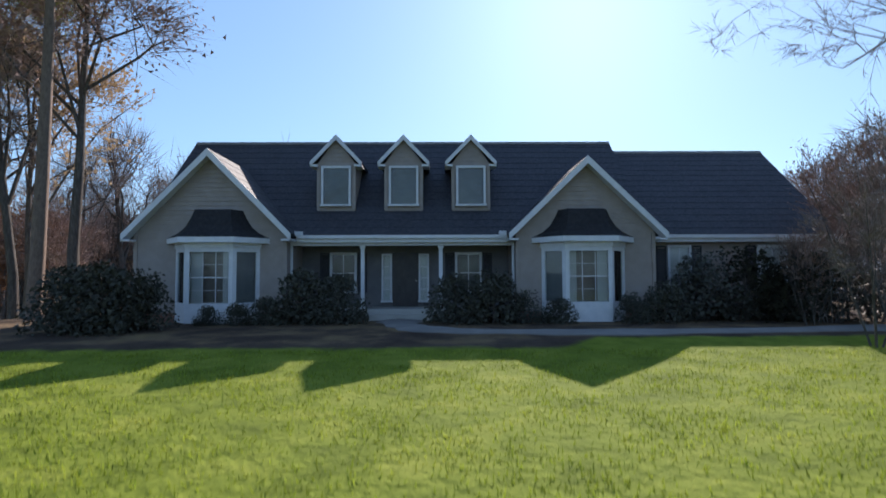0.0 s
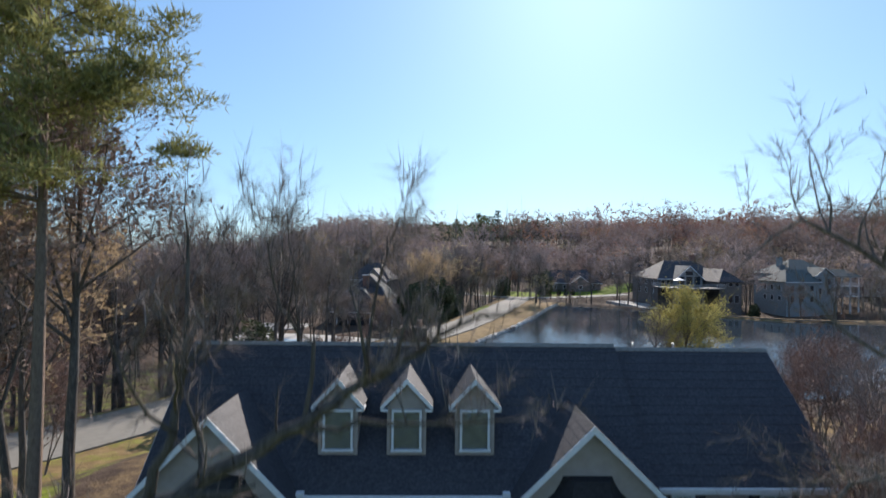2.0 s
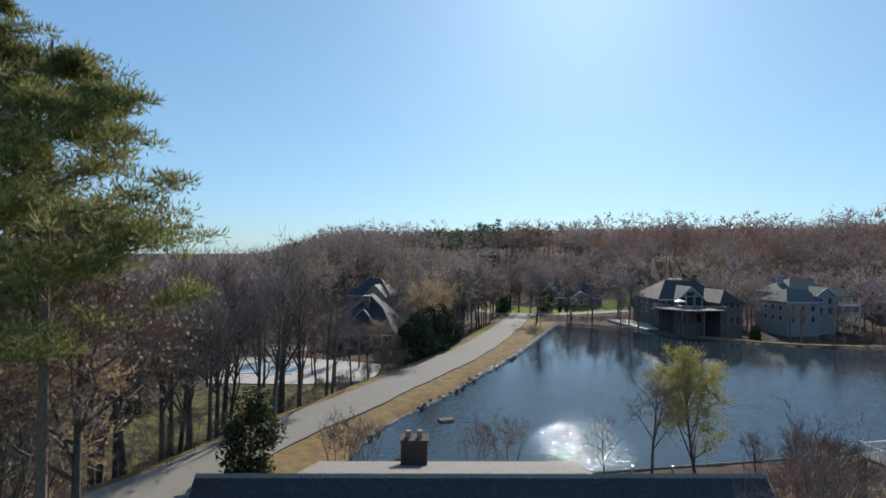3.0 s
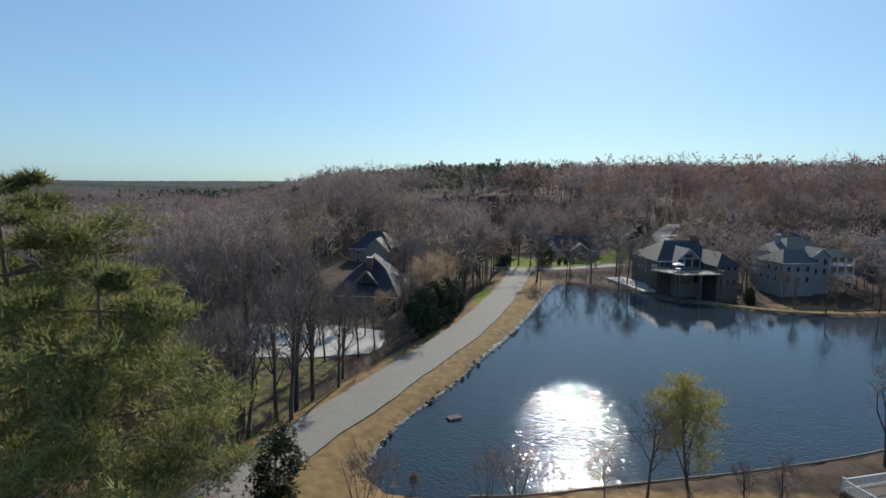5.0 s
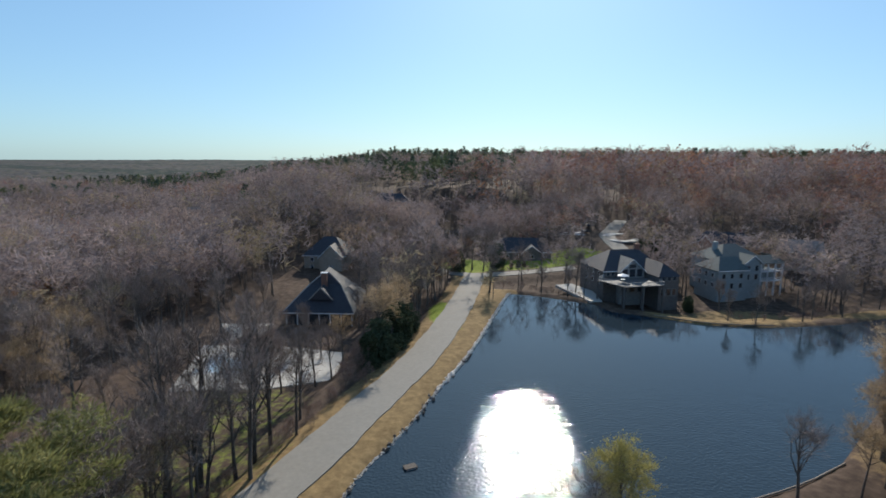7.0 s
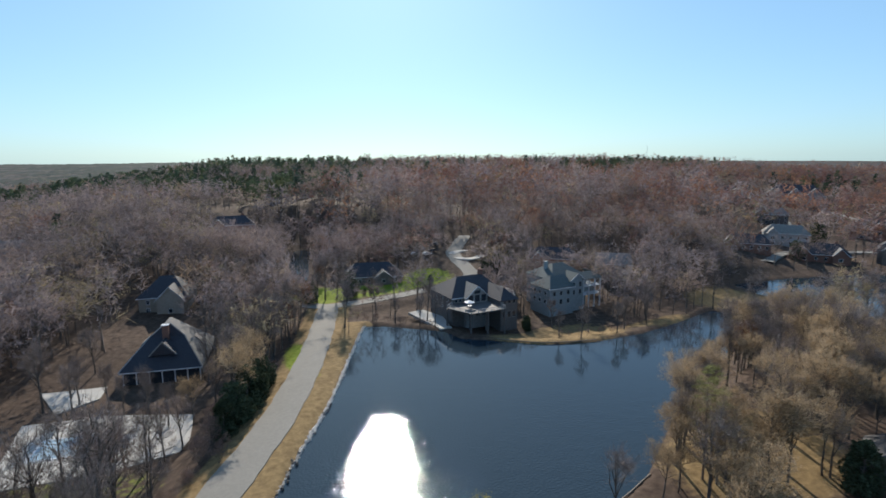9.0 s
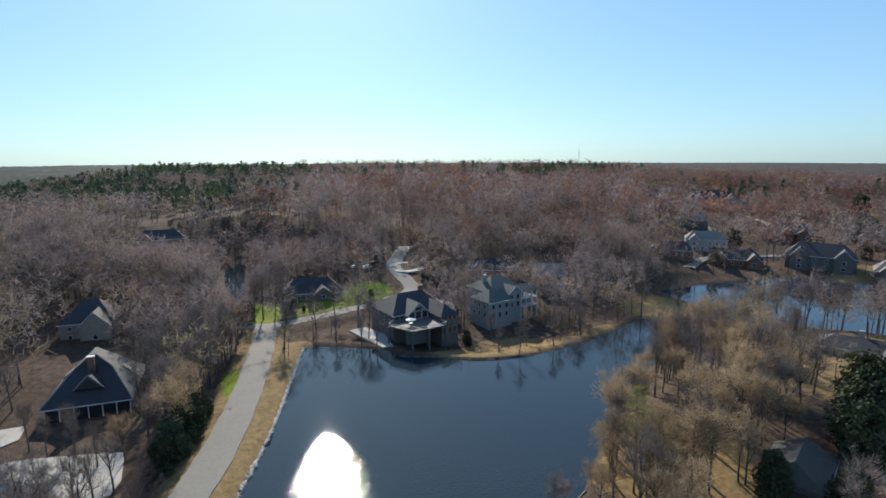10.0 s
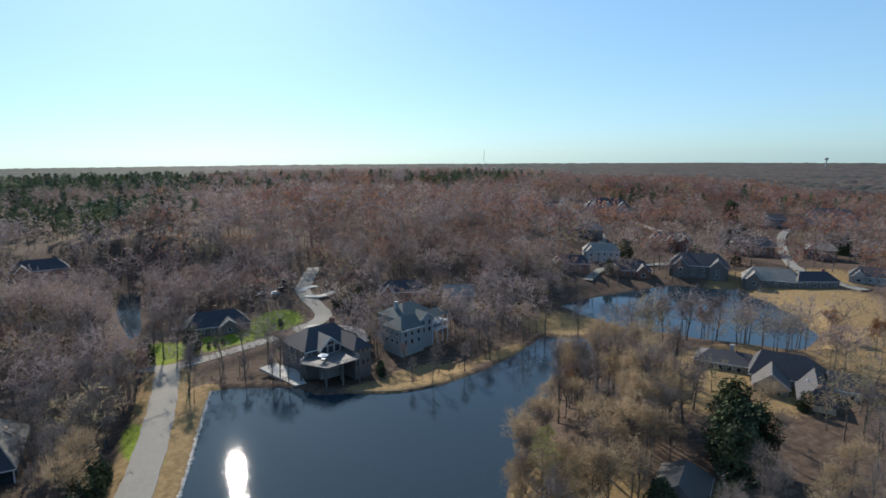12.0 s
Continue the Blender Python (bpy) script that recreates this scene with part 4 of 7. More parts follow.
class Wood:
    """Triangles of limbs and of twigs or leaves."""

    def __init__(self):
        self.lv, self.lf, self.tv, self.tf = [], [], [], []

    def limb(self, a, b, r0, r1, sides):
        w = (b - a).normalized()
        u = w.orthogonal().normalized()
        s = w.cross(u)
        k = len(self.lv)
        for p, r in ((a, r0), (b, r1)):
            self.lv += [p + (u * math.cos(i * 6.2832 / sides) + s * math.sin(i * 6.2832 / sides)) * r for i in range(sides)]
        for i in range(sides):
            j = (i + 1) % sides
            self.lf += [(k + i, k + j, k + sides + j), (k + i, k + sides + j, k + sides + i)]

    def twig(self, a, b, width, g):
        side = (b - a).cross(Vector((g.uniform(-1, 1), g.uniform(-1, 1), g.uniform(-1, 1)))).normalized() * width
        k = len(self.tv)
        self.tv += [a - side, a + side, b]
        self.tf.append((k, k + 1, k + 2))

    def leaf(self, p, size, g):
        u = Vector((g.gauss(0, 1), g.gauss(0, 1), g.gauss(0, 1))).normalized()
        s = u.orthogonal().normalized() * size * 0.5
        k = len(self.tv)
        self.tv += [p - s, p + s, p + u * size]
        self.tf.append((k, k + 1, k + 2))

    def meshes(self, name, bark, crown):
        return tri_mesh(name + "_limbs", self.lv, self.lf, bark), tri_mesh(name + "_crown", self.tv, self.tf, crown)


def jitter(v, amount, g):
    return (v + Vector((g.gauss(0, amount), g.gauss(0, amount), g.gauss(0, amount)))).normalized()


def branch(wood, g, start, way, length, radius, level, top, twig_w, twig_n, leaf=0.0, lift=0.12):
    """A limb in bent pieces that forks; the last level breaks into twigs."""
    segs = 5 if level == 0 else 4
    p, d = start, way
    sides = (7, 5, 4, 3)[min(level, 3)]
    for i in range(segs):
        k0, k1 = i / segs, (i + 1) / segs
        d = jitter(d, 0.1 if level == 0 else 0.2, g)
        d = (d + Vector((0, 0, lift if level else 0.15))).normalized()
        q = p + d * length / segs
        wood.limb(p, q, radius * (1 - 0.75 * k0), radius * (1 - 0.75 * k1), sides)
        if level < top and (level > 0 or i >= 2):
            for _ in range(2 if level else 3):
                if g.random() < 0.85:
                    side = jitter(d.orthogonal(), 1.0, g)
                    side = (side - d * side.dot(d)).normalized()
                    away = (d * g.uniform(0.5, 0.9) + side * g.uniform(0.6, 1.0)).normalized()
                    branch(wood, g, q, away, length * g.uniform(0.38, 0.6) * (0.75 if level == 0 else 0.95), radius * (1 - 0.75 * k1) * 0.55, level + 1, top, twig_w, twig_n, leaf, lift)
        if level == top:
            for _ in range(twig_n):
                a = p.lerp(q, g.random())
                t = jitter(d, 0.65, g)
                b = a + t * g.uniform(0.35, 1.0) * max(0.5, length * 0.55)
                wood.twig(a, b, twig_w, g)
                if leaf:
                    for _ in range(2):
                        wood.leaf(a.lerp(b, g.uniform(0.3, 1.0)), leaf * g.uniform(0.6, 1.3), g)
        p = q
    return p


def bare_tree(seed, height, spread=0.3, twigs=1300, twig_w=0.012, leaf=0.0, girth=1.0, low=0.3, limbs=12, stems=1, droop=0.0):
    """A leafless crown: limbs fan out into a dome that fine twigs fill towards its rim."""
    g = random.Random(seed)
    w = Wood()
    R, zc, zr = height * spread, height * (0.5 + low * 0.5), height * (0.5 - low * 0.5)
    tips = []

    def dome(rim):
        az, u = g.uniform(0, 6.283), g.uniform(-0.75, 1.0)
        c = math.sqrt(max(0.0, 1 - u * u))
        lump = rim * (0.86 + 0.2 * math.sin(3 * az + seed) * math.cos(4 * u + seed))
        return Vector((math.cos(az) * c * R * lump, math.sin(az) * c * R * lump, zc + u * zr * lump))

    for k in range(stems):
        lean = Vector((g.gauss(0, 0.05), g.gauss(0, 0.05), 0)) if stems == 1 else Vector((math.cos(k * 6.28 / stems), math.sin(k * 6.28 / stems), 0)) * 0.28
        pts = [Vector((0, 0, -0.4))]
        for i in range(5):
            pts.append(pts[-1] + Vector((lean.x + g.gauss(0, 0.03), lean.y + g.gauss(0, 0.03), 1)) * height * 0.155)
        r0 = height * 0.0125 * girth / stems ** 0.4
        for i in range(5):
            w.limb(pts[i], pts[i + 1], r0 * (1 - 0.16 * i), r0 * (0.84 - 0.16 * i), 6)
        for _ in range(limbs // stems):
            f = g.uniform(low * 0.9, 0.78) / 0.775 * 5
            i = min(4, int(f))
            a = pts[i].lerp(pts[i + 1], f - i)
            b = dome(0.8)
            m1 = a.lerp(b, 0.33) + Vector((g.gauss(0, 0.03), g.gauss(0, 0.03), 0.035)) * height
            m2 = a.lerp(b, 0.68) + Vector((g.gauss(0, 0.025), g.gauss(0, 0.025), 0.02)) * height
            r = r0 * (1 - 0.16 * i) * 0.5
            for p, q, ra, rb in ((a, m1, r, r * 0.7), (m1, m2, r * 0.7, r * 0.45), (m2, b, r * 0.45, r * 0.12)):
                w.limb(p, q, ra, rb, 4)
            for p in (m1, m2, m2):
                t = p.lerp(dome(1.0), g.uniform(0.35, 0.6))
                h = p.lerp(t, 0.5) + Vector((g.gauss(0, 0.015), g.gauss(0, 0.015), g.gauss(0.01, 0.01))) * height
                w.limb(p, h, r * 0.4, r * 0.22, 3)
                w.limb(h, t, r * 0.22, r * 0.06, 3)
                tips += [(p, h), (h, t), (h, t)]
            tips += [(m1, m2), (m2, b), (m2, b)]
    mid = Vector((0, 0, zc - zr * 0.4))
    for _ in range(twigs):
        p, q = tips[g.randrange(len(tips))]
        a = p.lerp(q, g.uniform(0.1, 1.0)) + Vector((g.gauss(0, 0.015), g.gauss(0, 0.015), g.gauss(0, 0.012))) * height
        out = (a - mid).normalized()
        d = (out * 0.8 + Vector((g.gauss(0, 0.55), g.gauss(0, 0.55), g.gauss(0.25 - droop, 0.45)))).normalized()
        b = a + d * height * g.uniform(0.035, 0.11)
        w.twig(a, b, twig_w, g)
        if leaf:
            w.leaf(a.lerp(b, g.uniform(0.2, 1.0)), leaf * g.uniform(0.6, 1.3), g)
    return w


def pine_tree(seed, height, clumps=3, blades=34, blade=0.34, width=0.014, bare=0.3, reach=0.2, limbs=True, taper=0.55):
    """A tall pine: flat sprays of needle clumps on long, level boughs."""
    g = random.Random(seed)
    w = Wood()
    p, d, n = Vector((0, 0, -0.4)), Vector((0, 0, 1)), 9 if limbs else 3
    spine = [p]
    for i in range(n):
        d = (d + Vector((g.gauss(0, 0.012), g.gauss(0, 0.012), 0.3))).normalized()
        q = p + d * (height / n)
        w.limb(p, q, height * 0.011 * (1 - 0.85 * i / n), height * 0.011 * (1 - 0.85 * (i + 1) / n), 6 if limbs else 3)
        p = q
        spine.append(p)
    whorls = int((1 - bare) * 24) if limbs else 9
    for i in range(whorls):
        k = i / whorls
        f = (bare + (1 - bare) * k) * n
        root = spine[int(f)].lerp(spine[min(n, int(f) + 1)], f - int(f))
        r = height * reach * (1.02 - k) ** taper * (0.55 + 0.45 * min(1, k * 5)) * g.uniform(0.55, 1.15)
        for _ in range(4 if limbs else 3):
            az = g.uniform(0, 6.283)
            tip = root + Vector((math.cos(az) * r, math.sin(az) * r, r * g.uniform(0.0, 0.4)))
            mid = root.lerp(tip, 0.55) + Vector((0, 0, -0.06 * r))
            if limbs:
                w.limb(root, mid, 0.045 + 0.009 * r, 0.035, 3)
                w.limb(mid, tip, 0.035, 0.012, 3)
            for c in range(clumps):
                centre = mid.lerp(tip, g.uniform(-0.35, 1.08)) + Vector((g.gauss(0, 0.12), g.gauss(0, 0.12), g.gauss(0.06, 0.05))) * r
                size = (0.75 if limbs else 1.5) * g.uniform(0.6, 1.2) * (0.5 + r * 0.16)
                for _ in range(blades):
                    u = Vector((g.gauss(0, 1), g.gauss(0, 1), g.gauss(0, 0.55)))
                    a = centre + u.normalized() * size * g.uniform(0.2, 0.9) * Vector((1, 1, 0.55)).length * 0.62
                    a.z = centre.z + (a.z - centre.z) * 0.6
                    v = (u.normalized() + Vector((g.gauss(0, 0.5), g.gauss(0, 0.5), g.gauss(0.5, 0.4)))).normalized()
                    w.twig(a, a + v * blade * g.uniform(0.6, 1.3), width, g)
    return w


def leafy(seed, height, spread, leaves, size, trunk=0.08, low=0.05):
    """A dense evergreen: a stem with limbs and a lumpy crown of leaves."""
    g = random.Random(seed)
    w = Wood()
    w.limb(Vector((0, 0, -0.4)), Vector((0, 0, height * 0.75)), trunk, trunk * 0.3, 6)
    lumps = []
    for _ in range(34):
        k = g.uniform(low, 0.95)
        r = spread * math.sin(math.pi * min(0.97, (0.22 + 0.78 * k))) ** 0.8 * g.uniform(0.45, 0.85)
        az = g.uniform(0, 6.283)
        c = Vector((math.cos(az) * r, math.sin(az) * r, height * k))
        lumps.append((c, spread * g.uniform(0.28, 0.46)))
        w.limb(Vector((0, 0, height * k * 0.7)), c, trunk * 0.4, trunk * 0.1, 3)
    for _ in range(leaves):
        c, r = lumps[g.randrange(len(lumps))]
        u = Vector((g.gauss(0, 1), g.gauss(0, 1), g.gauss(0, 1))).normalized()
        w.leaf(c + u * r * g.uniform(0.72, 1.08), size * g.uniform(0.6, 1.3), g)
    return w


def tree_kind(name, wood, bark, crown, label, category="tree", group=""):
    """One tree thing with its trunk and crown, stored away at its first place."""
    lm, cm = wood.meshes(name, bark, crown)
    t = thing(name, label, category, group=group)
    part("trunk", lm, bark, t)
    part("crown", cm, crown, t)
    return t


class Stand:
    """Trees of one kind: the first call places the model itself, later ones copy it."""

    def __init__(self, model):
        self.model, self.used = model, False

    def put(self, x, y, scale=1.0, turn=None, z=None, tall=1.0):
        z = float(land(x, y)) - 0.1 if z is None else z
        m = pose(x, y, z, rng.uniform(-2, 2), rng.uniform(-2, 2), rng.uniform(0, 360) if turn is None else turn)
        if not self.used:
            self.used = True
            ob = self.model
            ob.matrix_basis = m
        else:
            ob = copy_thing(self.model, m)
        ob.scale = (scale, scale, scale * tall)
        return ob


BARE = [Stand(tree_kind("bare_tree", bare_tree(s, 15.5, sp, 1250, 0.018, girth=1.25, limbs=13), M_BARK, M_TWIG, "bare winter hardwood with grey brown twigs", group="bare hardwoods")) for s, sp in ((11, 0.24), (12, 0.3), (13, 0.17), (14, 0.26), (15, 0.2))]
SMALL = [Stand(tree_kind("small_bare_tree", bare_tree(s, 6.5, 0.36, 1300, 0.011, girth=0.9, low=0.22, limbs=14, stems=4), M_BARK, M_TWIG, "small leafless ornamental tree with several stems", group="small bare trees")) for s in (21, 22)]
RUSSET = [Stand(tree_kind("russet_tree", bare_tree(s, 14.5, 0.3, 1300, 0.016, 0.27), M_BARK, M_RUSSET, "hardwood holding dry russet leaves", group="russet trees")) for s in (31, 32)]
TAN = [Stand(tree_kind("tan_tree", bare_tree(s, 13.5, 0.4, 1400, 0.018, 0.16, limbs=13), M_BARK, M_TAN, "hardwood with thin tan winter leaves", group="tan trees")) for s in (41, 42)]
WILLOW = Stand(tree_kind("willow_tree", bare_tree(51, 12, 0.44, 6500, 0.012, 0.13, low=0.06, limbs=20, droop=0.1), M_BARK, M_OCHRE, "yellow green willow at the pond's edge"))
BIG_PINE = Stand(tree_kind("pine_tree", pine_tree(63, 30.0, 15, 60, 0.42, 0.038, 0.54, 0.25, taper=0.48), M_PINE_BARK, M_NEEDLE, "tall pine with dense olive needle sprays"))
REACHING = Stand(tree_kind("wide_tree", bare_tree(56, 22, 0.28, 2800, 0.015, 0.2, low=0.4), M_BARK, M_BRUSH, "wide hardwood with few dry leaves beside pines"))
PINE = [Stand(tree_kind("pine_tree", pine_tree(s, 22, 3, 30, 0.42, 0.022), M_PINE_BARK, M_NEEDLE, "tall pine with olive green needles", group="pines")) for s in (61, 62)]
MAGNOLIA = [Stand(tree_kind("evergreen_tree", leafy(s, 8, 2.8, 4600, 0.35, 0.12), M_BARK, M_EVERGREEN, "dense dark evergreen tree", group="evergreens")) for s in (71, 72)]
SHRUBS = [Stand(tree_kind("shrub", leafy(s, 1.6, 1.0, 2600, 0.09, 0.04), M_BARK, M_SHRUB, "dark clipped shrub by the house", "shrub", "foundation shrubs")) for s in (81, 82)]
BRUSH = [Stand(tree_kind("brush", bare_tree(s, 3.4, 0.45, 900, 0.008, girth=0.7, low=0.1, limbs=10, stems=5), M_BARK, M_BRUSH, "reddish leafless undergrowth beside the road", "bush", "undergrowth")) for s in (91, 92)]

THICKET = Stand(tree_kind("twiggy_tree", bare_tree(24, 8.6, 0.42, 2500, 0.014, 0.08, girth=0.8, low=0.12, limbs=16, stems=4), M_BARK, M_BRUSH, "dense twiggy brown tree beside the house", group="twiggy trees"))


def bent_limb(wood, g, pts, r0, r1, top_level, twig_w, twig_n, forks=2, reach=1.0, leaf=0.0):
    """A long limb along a few bends, with side branches on the way."""
    pts = [Vector(p) for p in pts]
    fine = []
    for i in range(len(pts) - 1):
        for k in range(3):
            fine.append(pts[i].lerp(pts[i + 1], k / 3) + Vector((g.gauss(0, 0.03), g.gauss(0, 0.03), g.gauss(0, 0.03))) * (i + k > 0))
    fine.append(pts[-1])
    n = len(fine) - 1
    for i in range(n):
        ra, rb = r0 + (r1 - r0) * i / n, r0 + (r1 - r0) * (i + 1) / n
        wood.limb(fine[i], fine[i + 1], ra, rb, 7)
        d = (fine[i + 1] - fine[i]).normalized()
        if i > n * 0.2:
            for _ in range(forks):
                if g.random() < 0.55:
                    side = Vector((g.gauss(0, 0.7), g.gauss(0, 0.7), abs(g.gauss(0.7, 0.6)))).normalized()
                    branch(wood, g, fine[i + 1], (d * 0.6 + side).normalized(), reach * g.uniform(1.0, 2.6), rb * 0.55, 1, top_level, twig_w, twig_n, leaf, 0.08)


def yard_tree_left():
    """The yard tree whose long limb reaches in front of the house."""
    g = random.Random(5)
    w = Wood()
    bent_limb(w, g, [(0, 0, -0.4), (0.1, 0, 2.5), (0.0, 0.05, 5.0), (-0.2, 0.2, 8.0), (-0.1, 0.3, 11.5)], 0.24, 0.05, 2, 0.009, 3, 1, 1.4)
    bent_limb(w, g, [(0, 0.0, 5.4), (1.1, 0.0, 6.6), (2.55, 0.05, 7.57), (3.6, 0.05, 8.19), (4.65, 0.05, 8.81), (5.54, 0.05, 9.29)], 0.17, 0.085, 2, 0.007, 3, 1, 0.55)
    bent_limb(w, g, [(5.54, 0.05, 9.29), (6.03, 0.05, 9.68), (6.66, 0.05, 10.04), (7.43, 0.05, 10.55), (8.3, 0.0, 10.75)], 0.085, 0.014, 2, 0.007, 3, 2, 0.6)
    bent_limb(w, g, [(5.45, 0.05, 9.22), (6.17, 0.0, 9.3), (7.1, 0.0, 9.3), (8.3, 0.0, 9.36)], 0.045, 0.01, 2, 0.006, 2, 1, 0.4)
    bent_limb(w, g, [(3.5, 0.05, 8.15), (3.81, 0.05, 8.96), (3.94, 0.1, 9.6), (4.03, 0.1, 10.45), (3.98, 0.2, 11.6)], 0.075, 0.02, 2, 0.007, 3, 2, 0.7)
    bent_limb(w, g, [(5.5, 0.05, 9.3), (5.6, 0.1, 10.24), (5.15, 0.15, 10.7), (5.0, 0.15, 11.5)], 0.035, 0.01, 2, 0.006, 3, 2, 0.5)
    bent_limb(w, g, [(6.3, 0.05, 9.85), (6.36, 0.1, 10.8), (6.5, 0.15, 11.6)], 0.03, 0.008, 2, 0.006, 3, 2, 0.5)
    lm, cm = w.meshes("yard_tree", M_BARK, M_TWIG)
    t = thing("yard_tree", "leafless yard tree with one long reaching limb", "tree", pose(-7.6, 7.95, 0))
    part("trunk", lm, M_BARK, t)
    part("crown", cm, M_TWIG, t)


def yard_tree_right():
    g = random.Random(8)
    w = Wood()
    bent_limb(w, g, [(0, 0, -0.4), (0, 0.05, 3.0), (0.1, 0, 6.5), (0, 0.1, 10.0), (0.2, 0.1, 14.0)], 0.26, 0.05, 2, 0.009, 3, 1, 1.5)
    bent_limb(w, g, [(0.1, 0, 8.6), (-1.5, -0.1, 9.8), (-3.4, -0.1, 10.6), (-4.9, -0.05, 11.3), (-6.2, 0, 12.1), (-7.3, 0.1, 11.1)], 0.1, 0.012, 2, 0.007, 3, 2, 0.8)
    bent_limb(w, g, [(0.0, 0, 7.6), (-2.0, 0.2, 9.0), (-3.8, 0.3, 9.4), (-5.0, 0.3, 10.0), (-6.0, 0.3, 10.9)], 0.08, 0.01, 2, 0.006, 3, 2, 0.8)
    bent_limb(w, g, [(0.0, 0, 6.5), (-1.6, 0.2, 7.6), (-3.6, 0.3, 8.0), (-5.0, 0.4, 7.5), (-6.0, 0.4, 6.4)], 0.09, 0.01, 2, 0.006, 3, 2, 0.9)
    bent_limb(w, g, [(0.0, 0, 4.5), (-1.8, 0.3, 5.8), (-3.4, 0.5, 6.0), (-4.6, 0.5, 5.2)], 0.07, 0.01, 2, 0.006, 3, 2, 0.8)
    lm, cm = w.meshes("yard_tree", M_BARK, M_TWIG)
    t = thing("yard_tree", "leafless yard tree with drooping fine branches", "tree", pose(11.7, 10.0, 0))
    part("trunk", lm, M_BARK, t)
    part("crown", cm, M_TWIG, t)


yard_tree_left()
yard_tree_right()

# trees that stand alone
BIG_PINE.put(-14.9, 21.3, 0.84)
BIG_PINE.put(-19.2, 24.5, 0.97)
BIG_PINE.put(-24.5, 29.0, 0.85)
REACHING.put(-15.8, 24.8, 1.0)
PINE[1].put(69, 60, 0.95)
PINE[0].put(73, 62, 0.85)
PINE[1].put(-25, 21, 1.1)
WILLOW.put(24.6, 52.9, 1.12)
for x, y, s in ((19.3, 50.2, 0.75), (14.8, 49.2, 0.45), (48.4, 56.6, 0.95), (29.5, 45.5, 0.5), (27, 47, 0.42)):
    BARE[rng.randrange(5)].put(x, y, s)
for x, y, s in ((-8.2, 47.5, 1.3), (-6.0, 46.5, 1.2), (3.5, 49.5, 1.1), (6.2, 49, 1.2), (9.8, 13.4, 0.72), (12.6, 16.2, 0.62), (-21, 24, 0.9)):
    SMALL[rng.randrange(2)].put(x, y, s)
for x, y, s in ((-29, 64, 1.5), (-25.5, 66, 1.4), (-19.5, 68, 1.35), (-34, 60, 1.3), (-15.5, 80, 1.1), (-23, 74, 1.4)):
    BARE[rng.randrange(5)].put(x, y, s)
for x, y, s in ((17.6, 22.5, 1.35), (16.0, 17.6, 1.05), (20, 27, 1.3), (22.5, 34, 1.2)):
    SMALL[rng.randrange(2)].put(x, y, s)
MAGNOLIA[0].put(-16.2, 49.2, 0.95)
for x, y, s in ((-5.2, 106.5, 0.95), (-2.8, 111.5, 1.2), (-0.4, 117, 1.25), (1.6, 122, 1.2), (4.0, 128, 1.0)):
    MAGNOLIA[rng.randrange(2)].put(x, y, s)
for x, y, sc in ((108.5, 42, 2.1), (105.5, 40.5, 1.6), (112, 45, 2.2), (113, 40.5, 1.8)):
    MAGNOLIA[rng.randrange(2)].put(x, y, sc)
for x, y, sc in ((412, 176, 1.8), (405, 182, 1.6), (432, 120, 1.7), (440, 128, 1.9), (330, 168, 1.5), (520, 235, 2.4), (528, 240, 2.2), (310, 205, 1.6), (255, 178, 1.2), (150, 44, 0.7), (345, 150, 1.2)):
    MAGNOLIA[rng.randrange(2)].put(x, y, sc)
MAGNOLIA[0].put(90, 36, 1.1)
MAGNOLIA[1].put(84.7, 45, 1.0)
for k in range(15):
    BRUSH[rng.randrange(2)].put(36.5 + k * 1.5 + rng.uniform(-0.6, 0.6), 171.5 - k * 1.15 + rng.uniform(-1.5, 1.5), rng.uniform(0.8, 1.2))
for k in range(16):
    BRUSH[rng.randrange(2)].put(90 + k * 2.6 + rng.uniform(-1, 1), 131.5 - 3.4 * math.sin(k / 15 * 3.14) * (k < 8) + k * 0.25 + rng.uniform(-1.2, 1.2), rng.uniform(0.7, 1.25))
for x, y, sc in ((92.6, 126.6, 0.75), (88.4, 131.5, 0.7), (106.5, 127.5, 0.8), (113, 132, 0.85), (121, 131, 0.8), (104, 138, 0.8), (96, 147, 0.8), (128, 139, 1.0), (134, 146, 1.05), (47, 163, 0.7), (53.5, 157.5, 0.75), (57.2, 153.8, 0.85)):
    BARE[rng.randrange(5)].put(x, y, sc)
for x, y, sc in ((105, 216, 0.75), (109, 214, 0.85), (113, 216, 0.8), (118, 217, 0.8), (77.4, 211.2, 0.42), (53, 207.6, 0.3), (50.5, 208, 0.3), (47.9, 207.8, 0.3), (96, 181, 0.5), (99, 177, 0.45), (86.5, 147, 0.5), (88, 150, 0.55), (26.5, 211, 0.9)):
    MAGNOLIA[rng.randrange(2)].put(x, y, sc)
RUSSET[1].put(-3.4, 53.5, 0.2)
MAGNOLIA[1].put(25.9, 202, 1.1)
MAGNOLIA[0].put(42, 207, 1.3)
